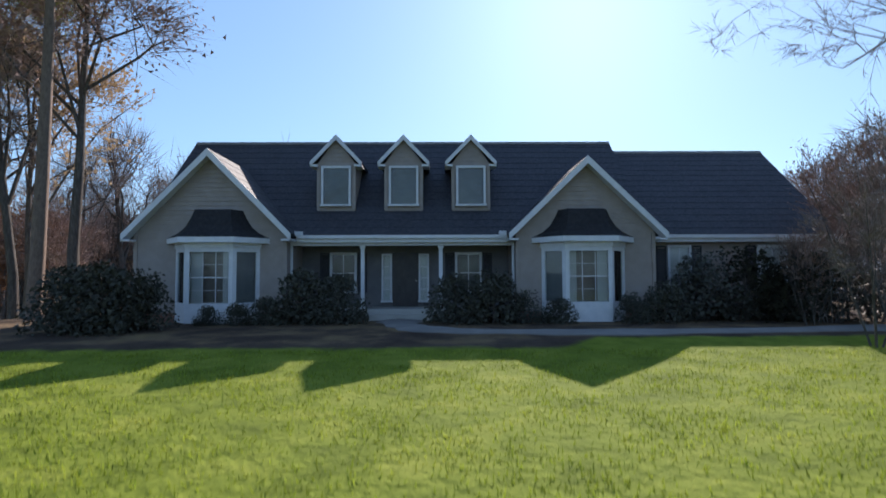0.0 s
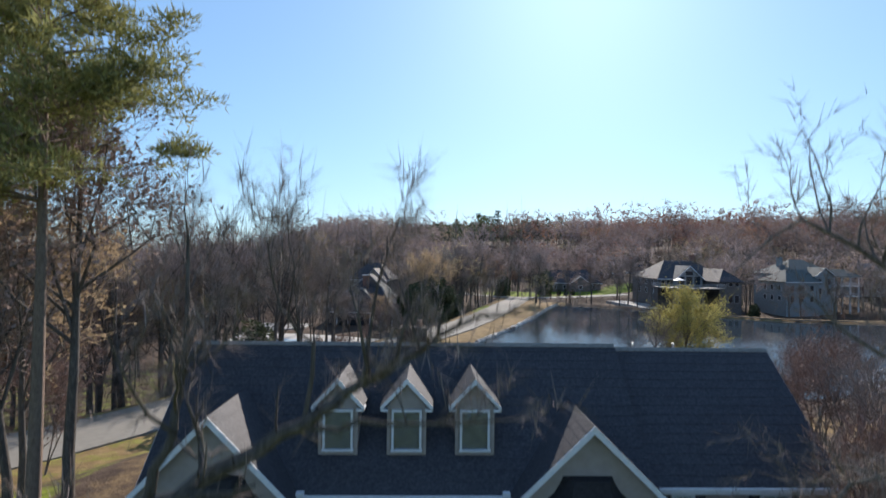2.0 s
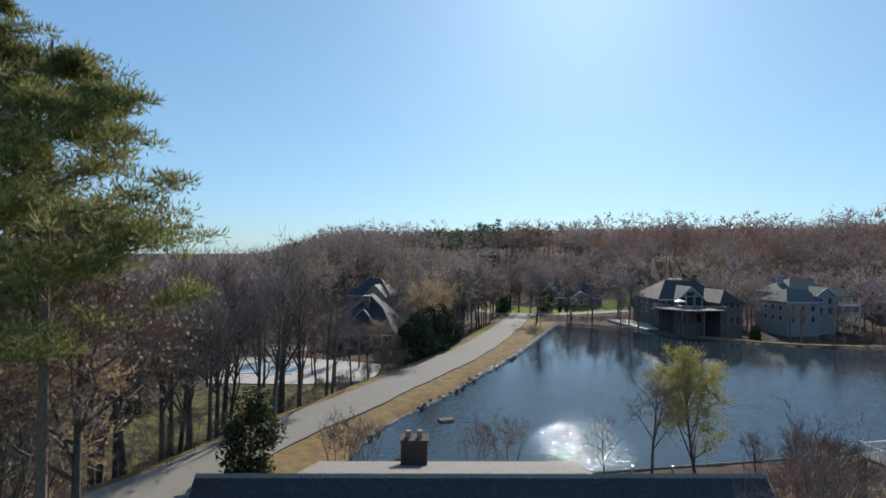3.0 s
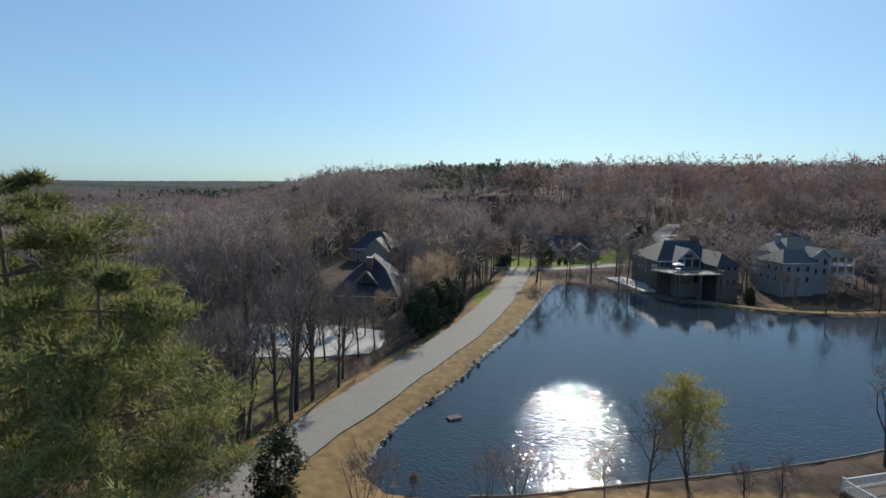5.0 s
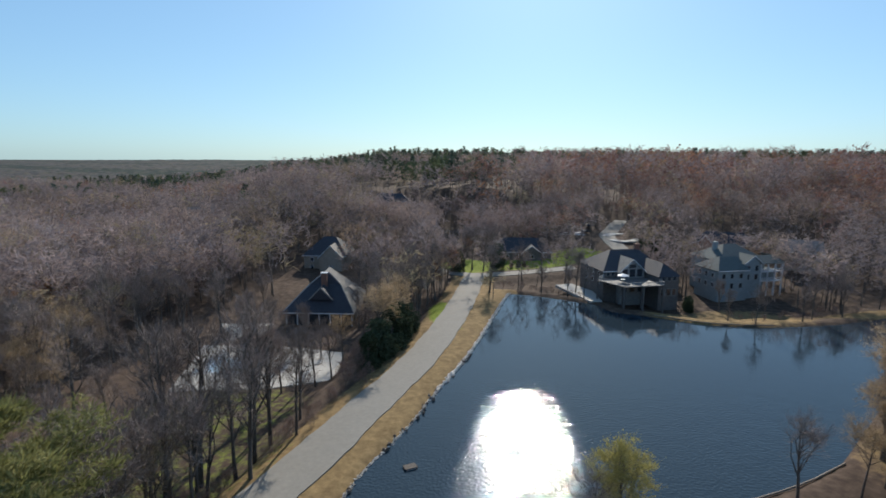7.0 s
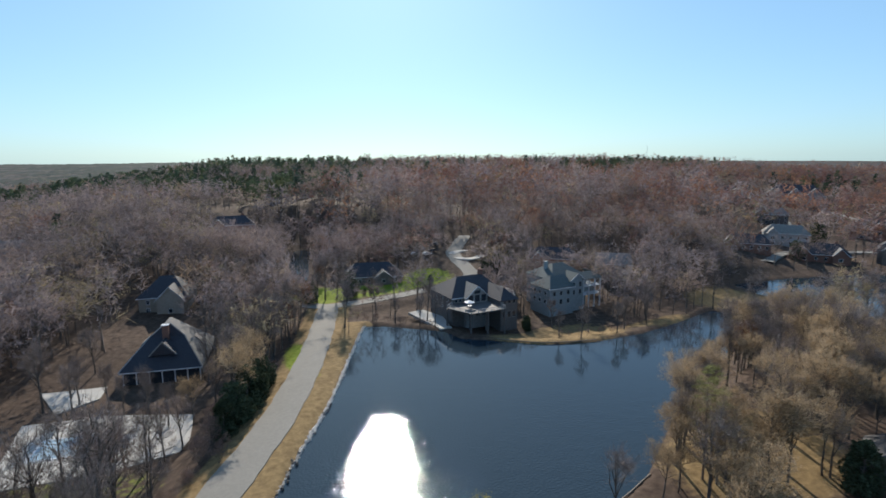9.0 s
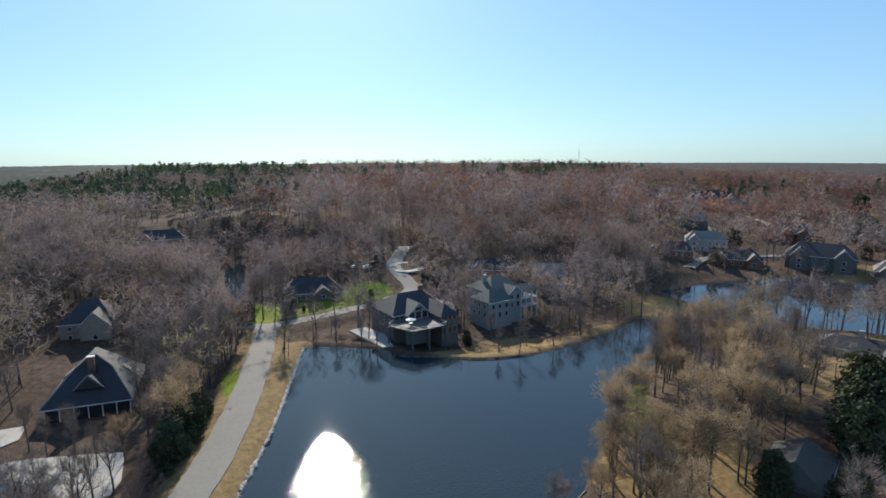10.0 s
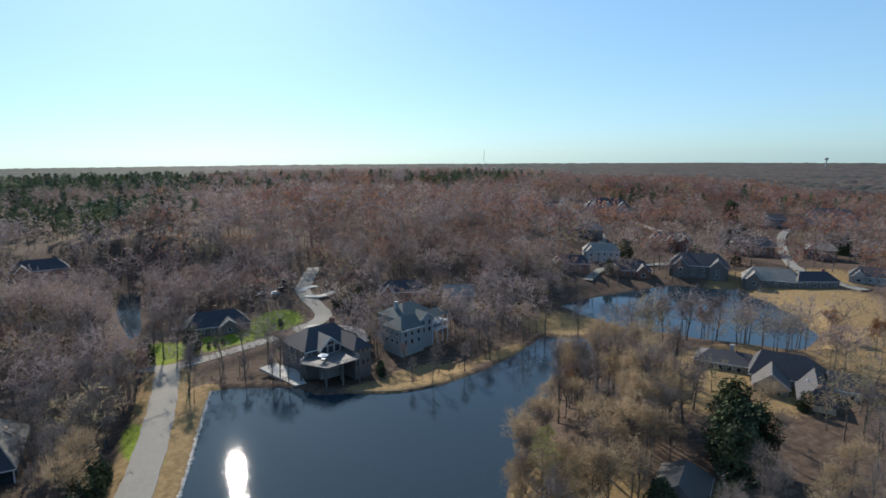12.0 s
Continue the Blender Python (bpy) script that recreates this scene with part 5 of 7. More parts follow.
for x, y, s, t in ((-10.4, 16.5, 1.15, 0.95), (-9.4, 16.4, 1.2, 0.95), (-8.7, 16.9, 1.0, 1.0), (-7.4, 18.5, 0.45, 0.9), (-6.5, 18.6, 0.5, 0.9), (-5.6, 18.8, 0.65, 0.85), (-4.6, 19.1, 1.1, 0.95), (-3.4, 19.1, 1.05, 0.9), (0.5, 19.1, 1.05, 0.9), (1.7, 19.0, 1.1, 0.9), (2.7, 18.9, 0.8, 0.8), (3.8, 18.7, 0.6, 0.85), (6.2, 18.7, 0.65, 0.9), (7.3, 18.9, 0.85, 0.9), (9.0, 19.8, 1.35, 1.0), (10.4, 19.6, 1.45, 1.0), (12.0, 19.5, 1.4, 1.0), (13.6, 19.3, 1.45, 1.0)):
    SHRUBS[rng.randrange(2)].put(x, y, s, tall=t)
for x, y, sc in ((11.2, 17.6, 1.1), (12.4, 18.4, 1.3), (13.6, 17.2, 1.4), (15.0, 18.6, 1.5), (16.2, 17.0, 1.5), (17.5, 19.2, 1.6), (14.4, 15.6, 1.1)):
    BRUSH[rng.randrange(2)].put(x, y, sc)
for x, y, sc in ((13.5, 15.5, 1.2), (15.2, 14.0, 1.0)):
    SMALL[rng.randrange(2)].put(x, y, sc)
THICKET.put(15.6, 17.4, 1.0)
THICKET.put(18.6, 19.4, 1.12)
THICKET.put(20.5, 15.0, 0.95)
THICKET.put(14.0, 18.6, 0.9)
THICKET.put(18.5, 28.5, 1.05)
THICKET.put(21.5, 31.5, 1.05)
THICKET.put(17.2, 15.6, 1.0)
for x, y, sc in ((-9.5, 99, 0.8), (-7.4, 104, 0.9), (-6.4, 111, 0.95), (-4.6, 116, 1.0), (-1.8, 121, 1.0), (0.6, 126, 0.95), (5.6, 132.5, 0.8), (2.2, 131, 0.9)):
    THICKET.put(x, y, sc)
for x, y, sc in ((-24, 27, 1.2), (-28, 31, 1.3), (-31, 27, 1.25), (-22.5, 33, 1.0), (-33, 38, 1.3), (-27, 41, 1.15), (-36, 33, 1.4)):
    THICKET.put(x, y, sc)
for k in range(40):
    BRUSH[rng.randrange(2)].put(-29 + k * 0.62 + rng.uniform(-3, 1.5), 55 + k * 1.2 + rng.uniform(-2, 2), rng.uniform(0.7, 1.3))

for x, y, sc in ((-16.5, 111.5, 0.95), (-19.5, 110, 1.1), (-23, 109, 1.0), (-13.5, 115, 0.9), (-33, 109, 1.2), (-44, 109, 1.1), (-26, 120, 0.8), (-17, 127, 0.85), (-22, 137, 0.9), (-38, 141, 1.0)):
    BARE[rng.randrange(5)].put(x, y, sc)
for x, y, sc in ((-32.3, 74.4, 1.95), (-28.5, 76, 1.9), (-21.5, 78.2, 1.9)):
    BARE[4].put(x, y, sc)
for x, y, sc in ((-22.2, 92.9, 1.3), (-16.5, 90.5, 1.2), (-55, 95, 1.6), (-31, 47, 1.25), (-36, 52, 1.3), (-41, 48, 1.3), (-27, 56, 1.3), (-33, 70, 1.45), (-38, 64, 1.4), (-24, 60, 1.2), (-20, 83, 1.6), (-28, 51, 1.5), (-35, 58, 1.6)):
    BARE[rng.randrange(5)].put(x, y, sc)
for k in range(16):
    BRUSH[rng.randrange(2)].put(-40 + k * 1.1 + rng.uniform(-1, 1), 44 + k * 0.6 + rng.uniform(-3, 3), rng.uniform(1.1, 1.7))
for x, y, sc in ((28.5, 204, 1.3), (32, 206, 1.4), (36, 204, 1.3), (41, 206, 1.3), (47, 187, 1.1), (55.5, 191.5, 1.1), (8, 212, 1.2), (0, 217, 1.3), (-5, 222, 1.3), (4, 221, 1.25), (11, 217, 1.2), (-1.5, 141, 1.0), (-3.5, 147, 1.2), (-27, 137, 0.8), (-21.5, 134, 0.75), (-31, 142, 0.9), (-38, 147, 1.0), (-9, 151, 0.9), (116, 58, 1.4), (194, 88, 1.4), (203, 82, 1.3), (155, 136, 1.2), (164, 127, 1.1), (180, 101, 1.3), (169, 108, 1.3), (174, 104, 1.2), (186, 95, 1.3)):
    BARE[rng.randrange(5)].put(x, y, sc)
for x, y, sc in ((64, 60, 1.1), (58, 57.5, 0.9), (80, 74, 1.1), (77, 64, 1.1), (88, 79, 1.0), (116, 93, 0.6), (112, 88, 0.8), (100, 76, 1.0), (95, 70, 1.0)):
    TAN[rng.randrange(2)].put(x, y, sc)
for x, y, sc in ((68, 64.5, 1.1), (74, 69, 1.1), (84, 77, 1.0)):
    BARE[rng.randrange(5)].put(x, y, sc)

# ---------------------------------------------------------------- neighbouring houses
def hip_roof(L, D, z, rise, over=0.6, ridge=0.45):
    """Four slopes; ridge: the share of the length that the ridge runs."""
    x, y, r = L / 2 + over, D / 2 + over, (L / 2) * ridge
    s = []
    s.append(roof_slope((-x, -y, z), (x, -y, z), (r, 0, z + rise), (-r, 0, z + rise), step=0.9))
    s.append(roof_slope((x, y, z), (-x, y, z), (-r, 0, z + rise), (r, 0, z + rise), step=0.9))
    if ridge < 0.99:
        s.append(Shape().tri_slab((x, -y, z), (x, y, z), (r, 0, z + rise), 0.14))
        s.append(Shape().tri_slab((-x, y, z), (-x, -y, z), (-r, 0, z + rise), 0.14))
    return s


def house_far(x, y, turn, L, D, storeys, rise, mat, roof_mat, label, ridge=0.45, chimney=True, wing=None, windows=4, z=None):
    z = float(land(x, y)) if z is None else z
    h = thing("house", label, "house", pose(x, y, z, 0, 0, turn), "neighbouring houses")
    H = 2.9 * storeys + 0.4
    part("wall", Shape().box(-L / 2, L / 2, -D / 2, D / 2, -8.0, H), mat, h)
    for s in hip_roof(L, D, H, rise, ridge=ridge):
        part("roof", s, roof_mat, h)
    part("fascia", Shape().box(-L / 2 - 0.62, L / 2 + 0.62, -D / 2 - 0.64, -D / 2 - 0.6, H - 0.25, H + 0.03), M_TRIM, h)
    if ridge > 0.99:
        for s in (-1, 1):
            a = s * L / 2
            g = Shape()
            g.face((a, -D / 2, H), (a, D / 2, H), (a, 0, H + rise * D / (D + 1.2)))
            part("gable_end", g, mat, h)
    if chimney:
        part("chimney", Shape().box(-0.6, 0.6, D * 0.18 - 0.45, D * 0.18 + 0.45, H, H + rise + 1.3).box(-0.68, 0.68, D * 0.18 - 0.53, D * 0.18 + 0.53, H + rise + 1.15, H + rise + 1.35), M_BRICK, h)
    for st in range(storeys):
        for i in range(windows):
            cx = (-0.5 + (i + 0.5) / windows) * (L - 1)
            z0 = 0.9 + st * 2.9
            w = part("window", Shape().box(cx - 0.65, cx + 0.65, -D / 2 - 0.06, -D / 2 - 0.002, z0, z0 + 1.6), M_TRIM, h)
            part("pane", Shape().box(cx - 0.52, cx - 0.03, -D / 2 - 0.075, -D / 2 - 0.062, z0 + 0.13, z0 + 1.47).box(cx + 0.03, cx + 0.52, -D / 2 - 0.075, -D / 2 - 0.062, z0 + 0.13, z0 + 1.47), M_WINDOW, w)
    if wing:
        wx, wy, wl, wd, wh, wr = wing
        part("wing_wall", Shape().box(wx - wl / 2, wx + wl / 2, wy - wd / 2, wy + wd / 2, -8.0, wh), mat, h)
        for sgn in (-1, 1):
            q = [(wx + sgn * (wl / 2 + 0.5), wy - wd / 2 - 0.5, wh), (wx + sgn * (wl / 2 + 0.5), wy + wd / 2 + 2, wh), (wx, wy + wd / 2 + 2, wh + wr), (wx, wy - wd / 2 - 0.5, wh + wr)]
            part("wing_roof", roof_slope(*(q if sgn > 0 else [q[1], q[0], q[3], q[2]]), step=0.9), roof_mat, h)
        part("wing_gable", Shape().prism([(wx - wl / 2, wh), (wx + wl / 2, wh), (wx, wh + wr * 0.95)], wy - wd / 2, wy - wd / 2 + 0.1), mat, h)
        part("wing_rake", Shape().prism([(wx - wl / 2 - 0.5, wh), (wx, wh + wr), (wx, wh + wr - 0.3), (wx - wl / 2 - 0.5, wh - 0.3)], wy - wd / 2 - 0.55, wy - wd / 2 - 0.5).prism([(wx + wl / 2 + 0.5, wh), (wx, wh + wr), (wx, wh + wr - 0.3), (wx + wl / 2 + 0.5, wh - 0.3)], wy - wd / 2 - 0.55, wy - wd / 2 - 0.5), M_TRIM, h)
        w = part("window", Shape().box(wx - 0.75, wx + 0.75, wy - wd / 2 - 0.06, wy - wd / 2 - 0.002, 1.0, 2.6), M_TRIM, h)
        part("pane", Shape().box(wx - 0.62, wx + 0.62, wy - wd / 2 - 0.075, wy - wd / 2 - 0.062, 1.12, 2.48), M_WINDOW, w)
    NEIGHBOURS.append((x, y, max(L, D) * 0.46 + 1.5))
    return h


def build_house_screened():
    """The house below the dam: steep hip roof, chimney in front, a screened porch along its front."""
    L, D, H, rise = 19.0, 23.0, 3.4, 10.0
    h = thing("house", "house with steep dark hip roof and white screened porch", "house", pose(-18.8, 165.5, -8.7, 0, 0, -8), "neighbouring houses")
    part("wall", Shape().box(-L / 2, L / 2, -D / 2 + 3.2, D / 2, -3, H), M_HOUSE_TAN, h)
    part("base", Shape().box(-L / 2, L / 2, -D / 2, -D / 2 + 3.3, -3.2, -0.9), M_BRICK, h, "dark brick porch base")
    x, y, r = L / 2 + 0.7, D / 2 + 0.8, 3.0
    part("roof", roof_slope((-x, -y, H), (x, -y, H), (4.5, -3.0, H + 6.2), (-4.5, -3.0, H + 6.2), step=0.8), M_SHINGLE, h)
    part("roof", roof_slope((-4.5, -3.0, H + 6.2), (4.5, -3.0, H + 6.2), (0.5, -1.2, H + 9.5), (-0.5, -1.2, H + 9.5), step=0.8), M_SHINGLE, h)
    part("roof", roof_slope((x, y, H), (-x, y, H), (-0.3, r, H + rise), (0.3, r, H + rise), step=0.8), M_SHINGLE, h)
    # side slopes in lighter shingle than the front: sunlight put into their colour
    for sd in (-1, 1):
        for tri in (((x, -y, H), (x, y, H), (4.5, -3.0, H + 6.2)), ((x, y, H), (0.3, r, H + rise), (4.5, -3.0, H + 6.2)), ((4.5, -3.0, H + 6.2), (0.3, r, H + rise), (0.5, -1.2, H + 9.5))):
            q = [(sd * p[0], p[1], p[2]) for p in tri]
            part("roof", Shape().tri_slab(*(q if sd > 0 else q[::-1]), 0.14), M_SHINGLE_LIGHT, h)
    part("ridge_cap", Shape().slab((-0.6, -1.3, H + 9.5), (0.6, -1.3, H + 9.5), (0.4, r, H + rise + 0.05), (-0.4, r, H + rise + 0.05), 0.1), M_SHINGLE_LIGHT, h)
    # caps coloured pale for the light along the hip edges
    for sd in (-1, 1):
        part("hip_cap", Shape().tube((sd * x, -y, H + 0.05), (sd * 4.5, -3.0, H + 6.28), 0.16, 0.16, 5), M_HOUSE_GREY, h, "pale hip cap")
        part("hip_cap", Shape().tube((sd * 4.5, -3.0, H + 6.28), (sd * 0.5, -1.2, H + 9.58), 0.16, 0.16, 5), M_HOUSE_GREY, h, "pale hip cap")
    part("front_gable", Shape().prism([(-3.4, H + 3.0), (3.4, H + 3.0), (0, H + 6.6)], -9.0, -3.5), M_SHINGLE, h, "dark gable over the porch")
    part("front_rake", Shape().prism([(-3.7, H + 2.9), (0, H + 6.8), (3.7, H + 2.9), (3.2, H + 2.9), (0, H + 6.3), (-3.2, H + 2.9)], -9.15, -9.0), M_HOUSE_GREY, h, "pale rake board")
    part("fascia", Shape().box(-x, x, -y - 0.04, -y, H - 0.3, H), M_TRIM, h)
    for i in range(7):
        cx = -L / 2 + 0.12 + (L - 0.24) * i / 6
        part("porch_post", Shape().box(cx - 0.12, cx + 0.12, -D / 2, -D / 2 + 0.2, -0.9, H - 0.2), M_TRIM, h)
    part("porch_rail", Shape().box(-L / 2, L / 2, -D / 2 + 0.02, -D / 2 + 0.14, -0.9, -0.7), M_TRIM, h)
    for i in range(6):
        cx = -L / 2 + 0.12 + (L - 0.24) * (i + 0.5) / 6
        part("screen", Shape().box(cx - 1.42, cx + 1.42, -D / 2 + 0.09, -D / 2 + 0.11, -0.7, H - 0.2), M_WINDOW, h, "dark porch screen")
    ch = part("chimney", Shape().box(-0.8, 0.8, -r - 1.7, -r - 0.6, H + 4, H + rise - 0.2), M_BRICK, h, "dark brick chimney with white cap")
    part("cap", Shape().box(-0.95, 0.95, -r - 1.85, -r - 0.45, H + rise - 0.2, H + rise), M_TRIM, ch)
    for side in (-1, 1):
        g = part("dormer", Shape().prism([(side * 6.2 - 1.7, H + 0.8), (side * 6.2 + 1.7, H + 0.8), (side * 6.2 + 1.7, H + 3.2), (side * 6.2, H + 4.6), (side * 6.2 - 1.7, H + 3.2)], 1.0, 4.0), M_HOUSE_TAN, h)
    for hx in (-5, 6.5):
        part("awning", Shape().slab((hx - 1.6, -D / 2 - 2.2, -1.7), (hx + 1.6, -D / 2 - 2.2, -1.7), (hx + 1.6, -D / 2, -1.1), (hx - 1.6, -D / 2, -1.1), 0.1), M_TRIM, h, "white awning over lower door")
    NEIGHBOURS.append((-18.8, 165.5, 14))


M_WINDOW = material("dark window glass", ramp2((0.02, 0.024, 0.03), (0.035, 0.04, 0.05)), 1.0, 0.06, spec=0.6)
build_house_screened()
house_far(-23, 220, -10, 16, 17, 2, 6.2, M_HOUSE_TAN, M_SHINGLE, "second house with steep dark roof among trees", 0.3, False, (3, -8.5, 9, 5, 5.6, 5.0), 3, z=-5.5)
def hip_block(h, x0, x1, y0, y1, base, eave, rise, along, cut0, cut1, wall, roof, over=0.5):
    """A block of a house: walls from base to eave under a roof whose ridge runs along x or y, hipped where cut0 or cut1 (the ridge's set-back at either end) is above zero, gabled where it is zero."""
    part("wall", Shape().box(x0, x1, y0, y1, base, eave), wall, h)
    a0, a1, b0, b1 = x0 - over, x1 + over, y0 - over, y1 + over
    top = eave + rise
    if along == "x":
        m = (b0 + b1) / 2
        r0, r1 = (a0 + cut0, m, top), (a1 - cut1, m, top)
        quads = [((a0, b0, eave), (a1, b0, eave), r1, r0), ((a1, b1, eave), (a0, b1, eave), r0, r1)]
        ends = [((a0, b1, eave), (a0, b0, eave), r0, cut0, x0), ((a1, b0, eave), (a1, b1, eave), r1, cut1, x1)]
    else:
        m = (a0 + a1) / 2
        r0, r1 = (m, b0 + cut0, top), (m, b1 - cut1, top)
        quads = [((a1, b0, eave), (a1, b1, eave), r1, r0), ((a0, b1, eave), (a0, b0, eave), r0, r1)]
        ends = [((a0, b0, eave), (a1, b0, eave), r0, cut0, y0), ((a1, b1, eave), (a0, b1, eave), r1, cut1, y1)]
    for q in quads:
        part("roof", roof_slope(*q, step=0.8), roof, h)
    for p, q, r, cut, at in ends:
        if cut > 0:
            part("roof", Shape().tri_slab(p, q, r, 0.14), roof, h)
        if cut != 0:
            continue
        g = Shape()
        peak = top - 0.25
        if along == "x":
            g.column([(at - 0.05, y0), (at + 0.05, y0), (at + 0.05, y1), (at - 0.05, y1)], eave - 0.1, eave)
            g.face((at, y0, eave), (at, y1, eave), (at, (y0 + y1) / 2, peak))
        else:
            g.prism([(x0, eave), (x1, eave), ((x0 + x1) / 2, peak)], at - 0.04, at + 0.04)
            side = -1 if at == y0 else 1
            yy = at + side * (over + 0.02)
            for d in (-1, 1):
                e = (x0 + x1) / 2 + d * ((x1 - x0) / 2 + over)
                part("rake_board", Shape().prism([(e, eave), ((x0 + x1) / 2, top), ((x0 + x1) / 2, top - 0.3), (e, eave - 0.28)], min(yy, yy + 0.05 * side), max(yy, yy + 0.05 * side)), M_TRIM, h, "white rake board")
        part("gable_end", g, wall, h)
    if along == "x":
        part("fascia", Shape().box(a0, a1, b0 - 0.04, b0 + 0.01, eave - 0.22, eave + 0.02), M_TRIM, h)


def front_windows(h, xs, z0, z1, y, half=0.6, frame_mat=None):
    """White-framed windows on a wall that faces -y."""
    for x in xs:
        w = part("window", Shape().box(x - half, x + half, y - 0.07, y - 0.004, z0, z1), frame_mat or M_TRIM, h)
        part("pane", Shape().box(x - half + 0.12, x + half - 0.12, y - 0.09, y - 0.074, z0 + 0.12, z1 - 0.12), M_WINDOW, w)


def side_windows(h, ys, z0, z1, x, half=0.6):
    """White-framed windows on a wall that faces -x."""
    for y in ys:
        w = part("window", Shape().box(x - 0.07, x - 0.004, y - half, y + half, z0, z1), M_TRIM, h)
        part("pane", Shape().box(x - 0.09, x - 0.074, y - half + 0.12, y + half - 0.12, z0 + 0.12, z1 - 0.12), M_WINDOW, w)


def deck_rail(deck, a, b, z, mat):
    """A rail with posts between two corners of a deck."""
    a, b = Vector((*a, z)), Vector((*b, z))
    part("rail", Shape().tube(a + Vector((0, 0, 1.0)), b + Vector((0, 0, 1.0)), 0.07, 0.07, 4), mat, deck)
    part("rail", Shape().tube(a + Vector((0, 0, 0.15)), b + Vector((0, 0, 0.15)), 0.05, 0.05, 4), mat, deck)
    n = max(2, int((b - a).length / 0.6))
    for i in range(n + 1):
        p = a.lerp(b, i / n)
        w = 0.1 if i % 4 == 0 else 0.035
        part("baluster", Shape().box(p.x - w, p.x + w, p.y - w, p.y + w, z, z + 1.0), mat, deck)


def lakeside_dark():
    """The near lakeside house: a broad hip roof, a tall window gable, a forward wing and a wide angled deck."""
    h = thing("house", "dark shaded lakeside house with hip roof and angled deck", "house", pose(73, 160, 0, 0, 0, 5), "neighbouring houses")
    # walls take the darkened siding: this front's shade is in its colour
    hip_block(h, -9.0, 10.5, -2.5, 13.5, -6.0, 4.6, 5.2, "x", 6.5, 4.5, M_HOUSE_SHADED, M_SHINGLE)
    hip_block(h, 4.2, 10.6, -11.0, -1.0, -6.0, 4.2, 3.4, "y", 4.0, -3.5, M_HOUSE_SHADED, M_SHINGLE)
    hip_block(h, -4.6, 3.4, -4.2, 3.0, -6.0, 4.4, 4.0, "y", 0.0, 0.0, M_HOUSE_GREY, M_SHINGLE_LIGHT)
    front_windows(h, (-3.0, -0.6, 1.8), 2.9, 5.4, -4.24, 1.0, frame_mat=M_HOUSE_GREY)
    front_windows(h, (-0.6,), 5.6, 6.9, -4.24, 1.2, frame_mat=M_HOUSE_GREY)
    front_windows(h, (-7.6, -6.0), 0.2, 2.0, -2.5, 0.55, frame_mat=M_HOUSE_GREY)
    front_windows(h, (-7.6, -6.0), 3.0, 4.3, -2.5, 0.55, frame_mat=M_HOUSE_GREY)
    front_windows(h, (5.6, 7.4, 9.2), 2.9, 4.1, -11.0, 0.65, frame_mat=M_HOUSE_GREY)
    front_windows(h, (5.6, 7.4, 9.2), -1.6, 0.6, -11.0, 0.7, frame_mat=M_HOUSE_GREY)
    front_windows(h, (-3.0, -0.4, 2.2), -1.8, 0.8, -4.24, 0.9, frame_mat=M_HOUSE_GREY)
    side_windows(h, (0.5, 4.5, 8.5), 0.2, 1.8, -9.0)
    side_windows(h, (0.5, 4.5, 8.5), 2.8, 4.2, -9.0)
    ch = part("chimney", Shape().box(5.6, 7.0, 5.2, 6.4, 4.0, 11.2).box(5.5, 7.1, 5.1, 6.5, 11.2, 11.4), M_BRICK, h, "dark brick chimney")
    part("flue", Shape().tube((6.3, 5.8, 11.4), (6.3, 5.8, 11.9), 0.2, 0.18, 8), M_CLAY, ch)
    outline = [(-12.2, -5.5), (-8.6, -14.6), (3.6, -14.6), (4.2, -11.0), (4.2, -4.2), (-9.0, -2.5)]
    # deck and piers coloured dark for the shadow the house throws on them
    deck = part("deck", Shape().column(outline, 2.3, 2.6), M_HOUSE_SHADED, h, "wide angled wooden deck")
    for a, b in zip(outline[:4], outline[1:4]):
        deck_rail(deck, a, b, 2.6, M_HOUSE_GREY)
    deck_rail(deck, outline[5], outline[0], 2.6, M_HOUSE_GREY)
    for x, y in (*outline[:3], (-2.5, -14.4), (-5.5, -8.5), (0.5, -8.5)):
        part("pier", Shape().box(x - 0.22, x + 0.22, y + 0.05, y + 0.5, -7.0, 2.3), M_HOUSE_SHADED, deck)
    NEIGHBOURS.append((73, 159, 15))
    u = thing("patio_umbrella", "white patio umbrella over a deck table", "umbrella", pose(67.8, 151.0, 2.6), "")
    part("pole", Shape().tube((0, 0, 0), (0, 0, 2.5), 0.03, 0.03, 6), M_METAL, u)
    c = Shape()
    for i in range(8):
        p, q = i * math.pi / 4, (i + 1) * math.pi / 4
        c.tri_slab((math.cos(p) * 1.7, math.sin(p) * 1.7, 1.9), (math.cos(q) * 1.7, math.sin(q) * 1.7, 1.9), (0, 0, 2.55), 0.03)
    part("canopy", c, M_TRIM, u, "white canopy")
    part("table", Shape().tube((0, 0, 0.7), (0, 0, 0.75), 0.7, 0.7, 14), M_TRIM, u)


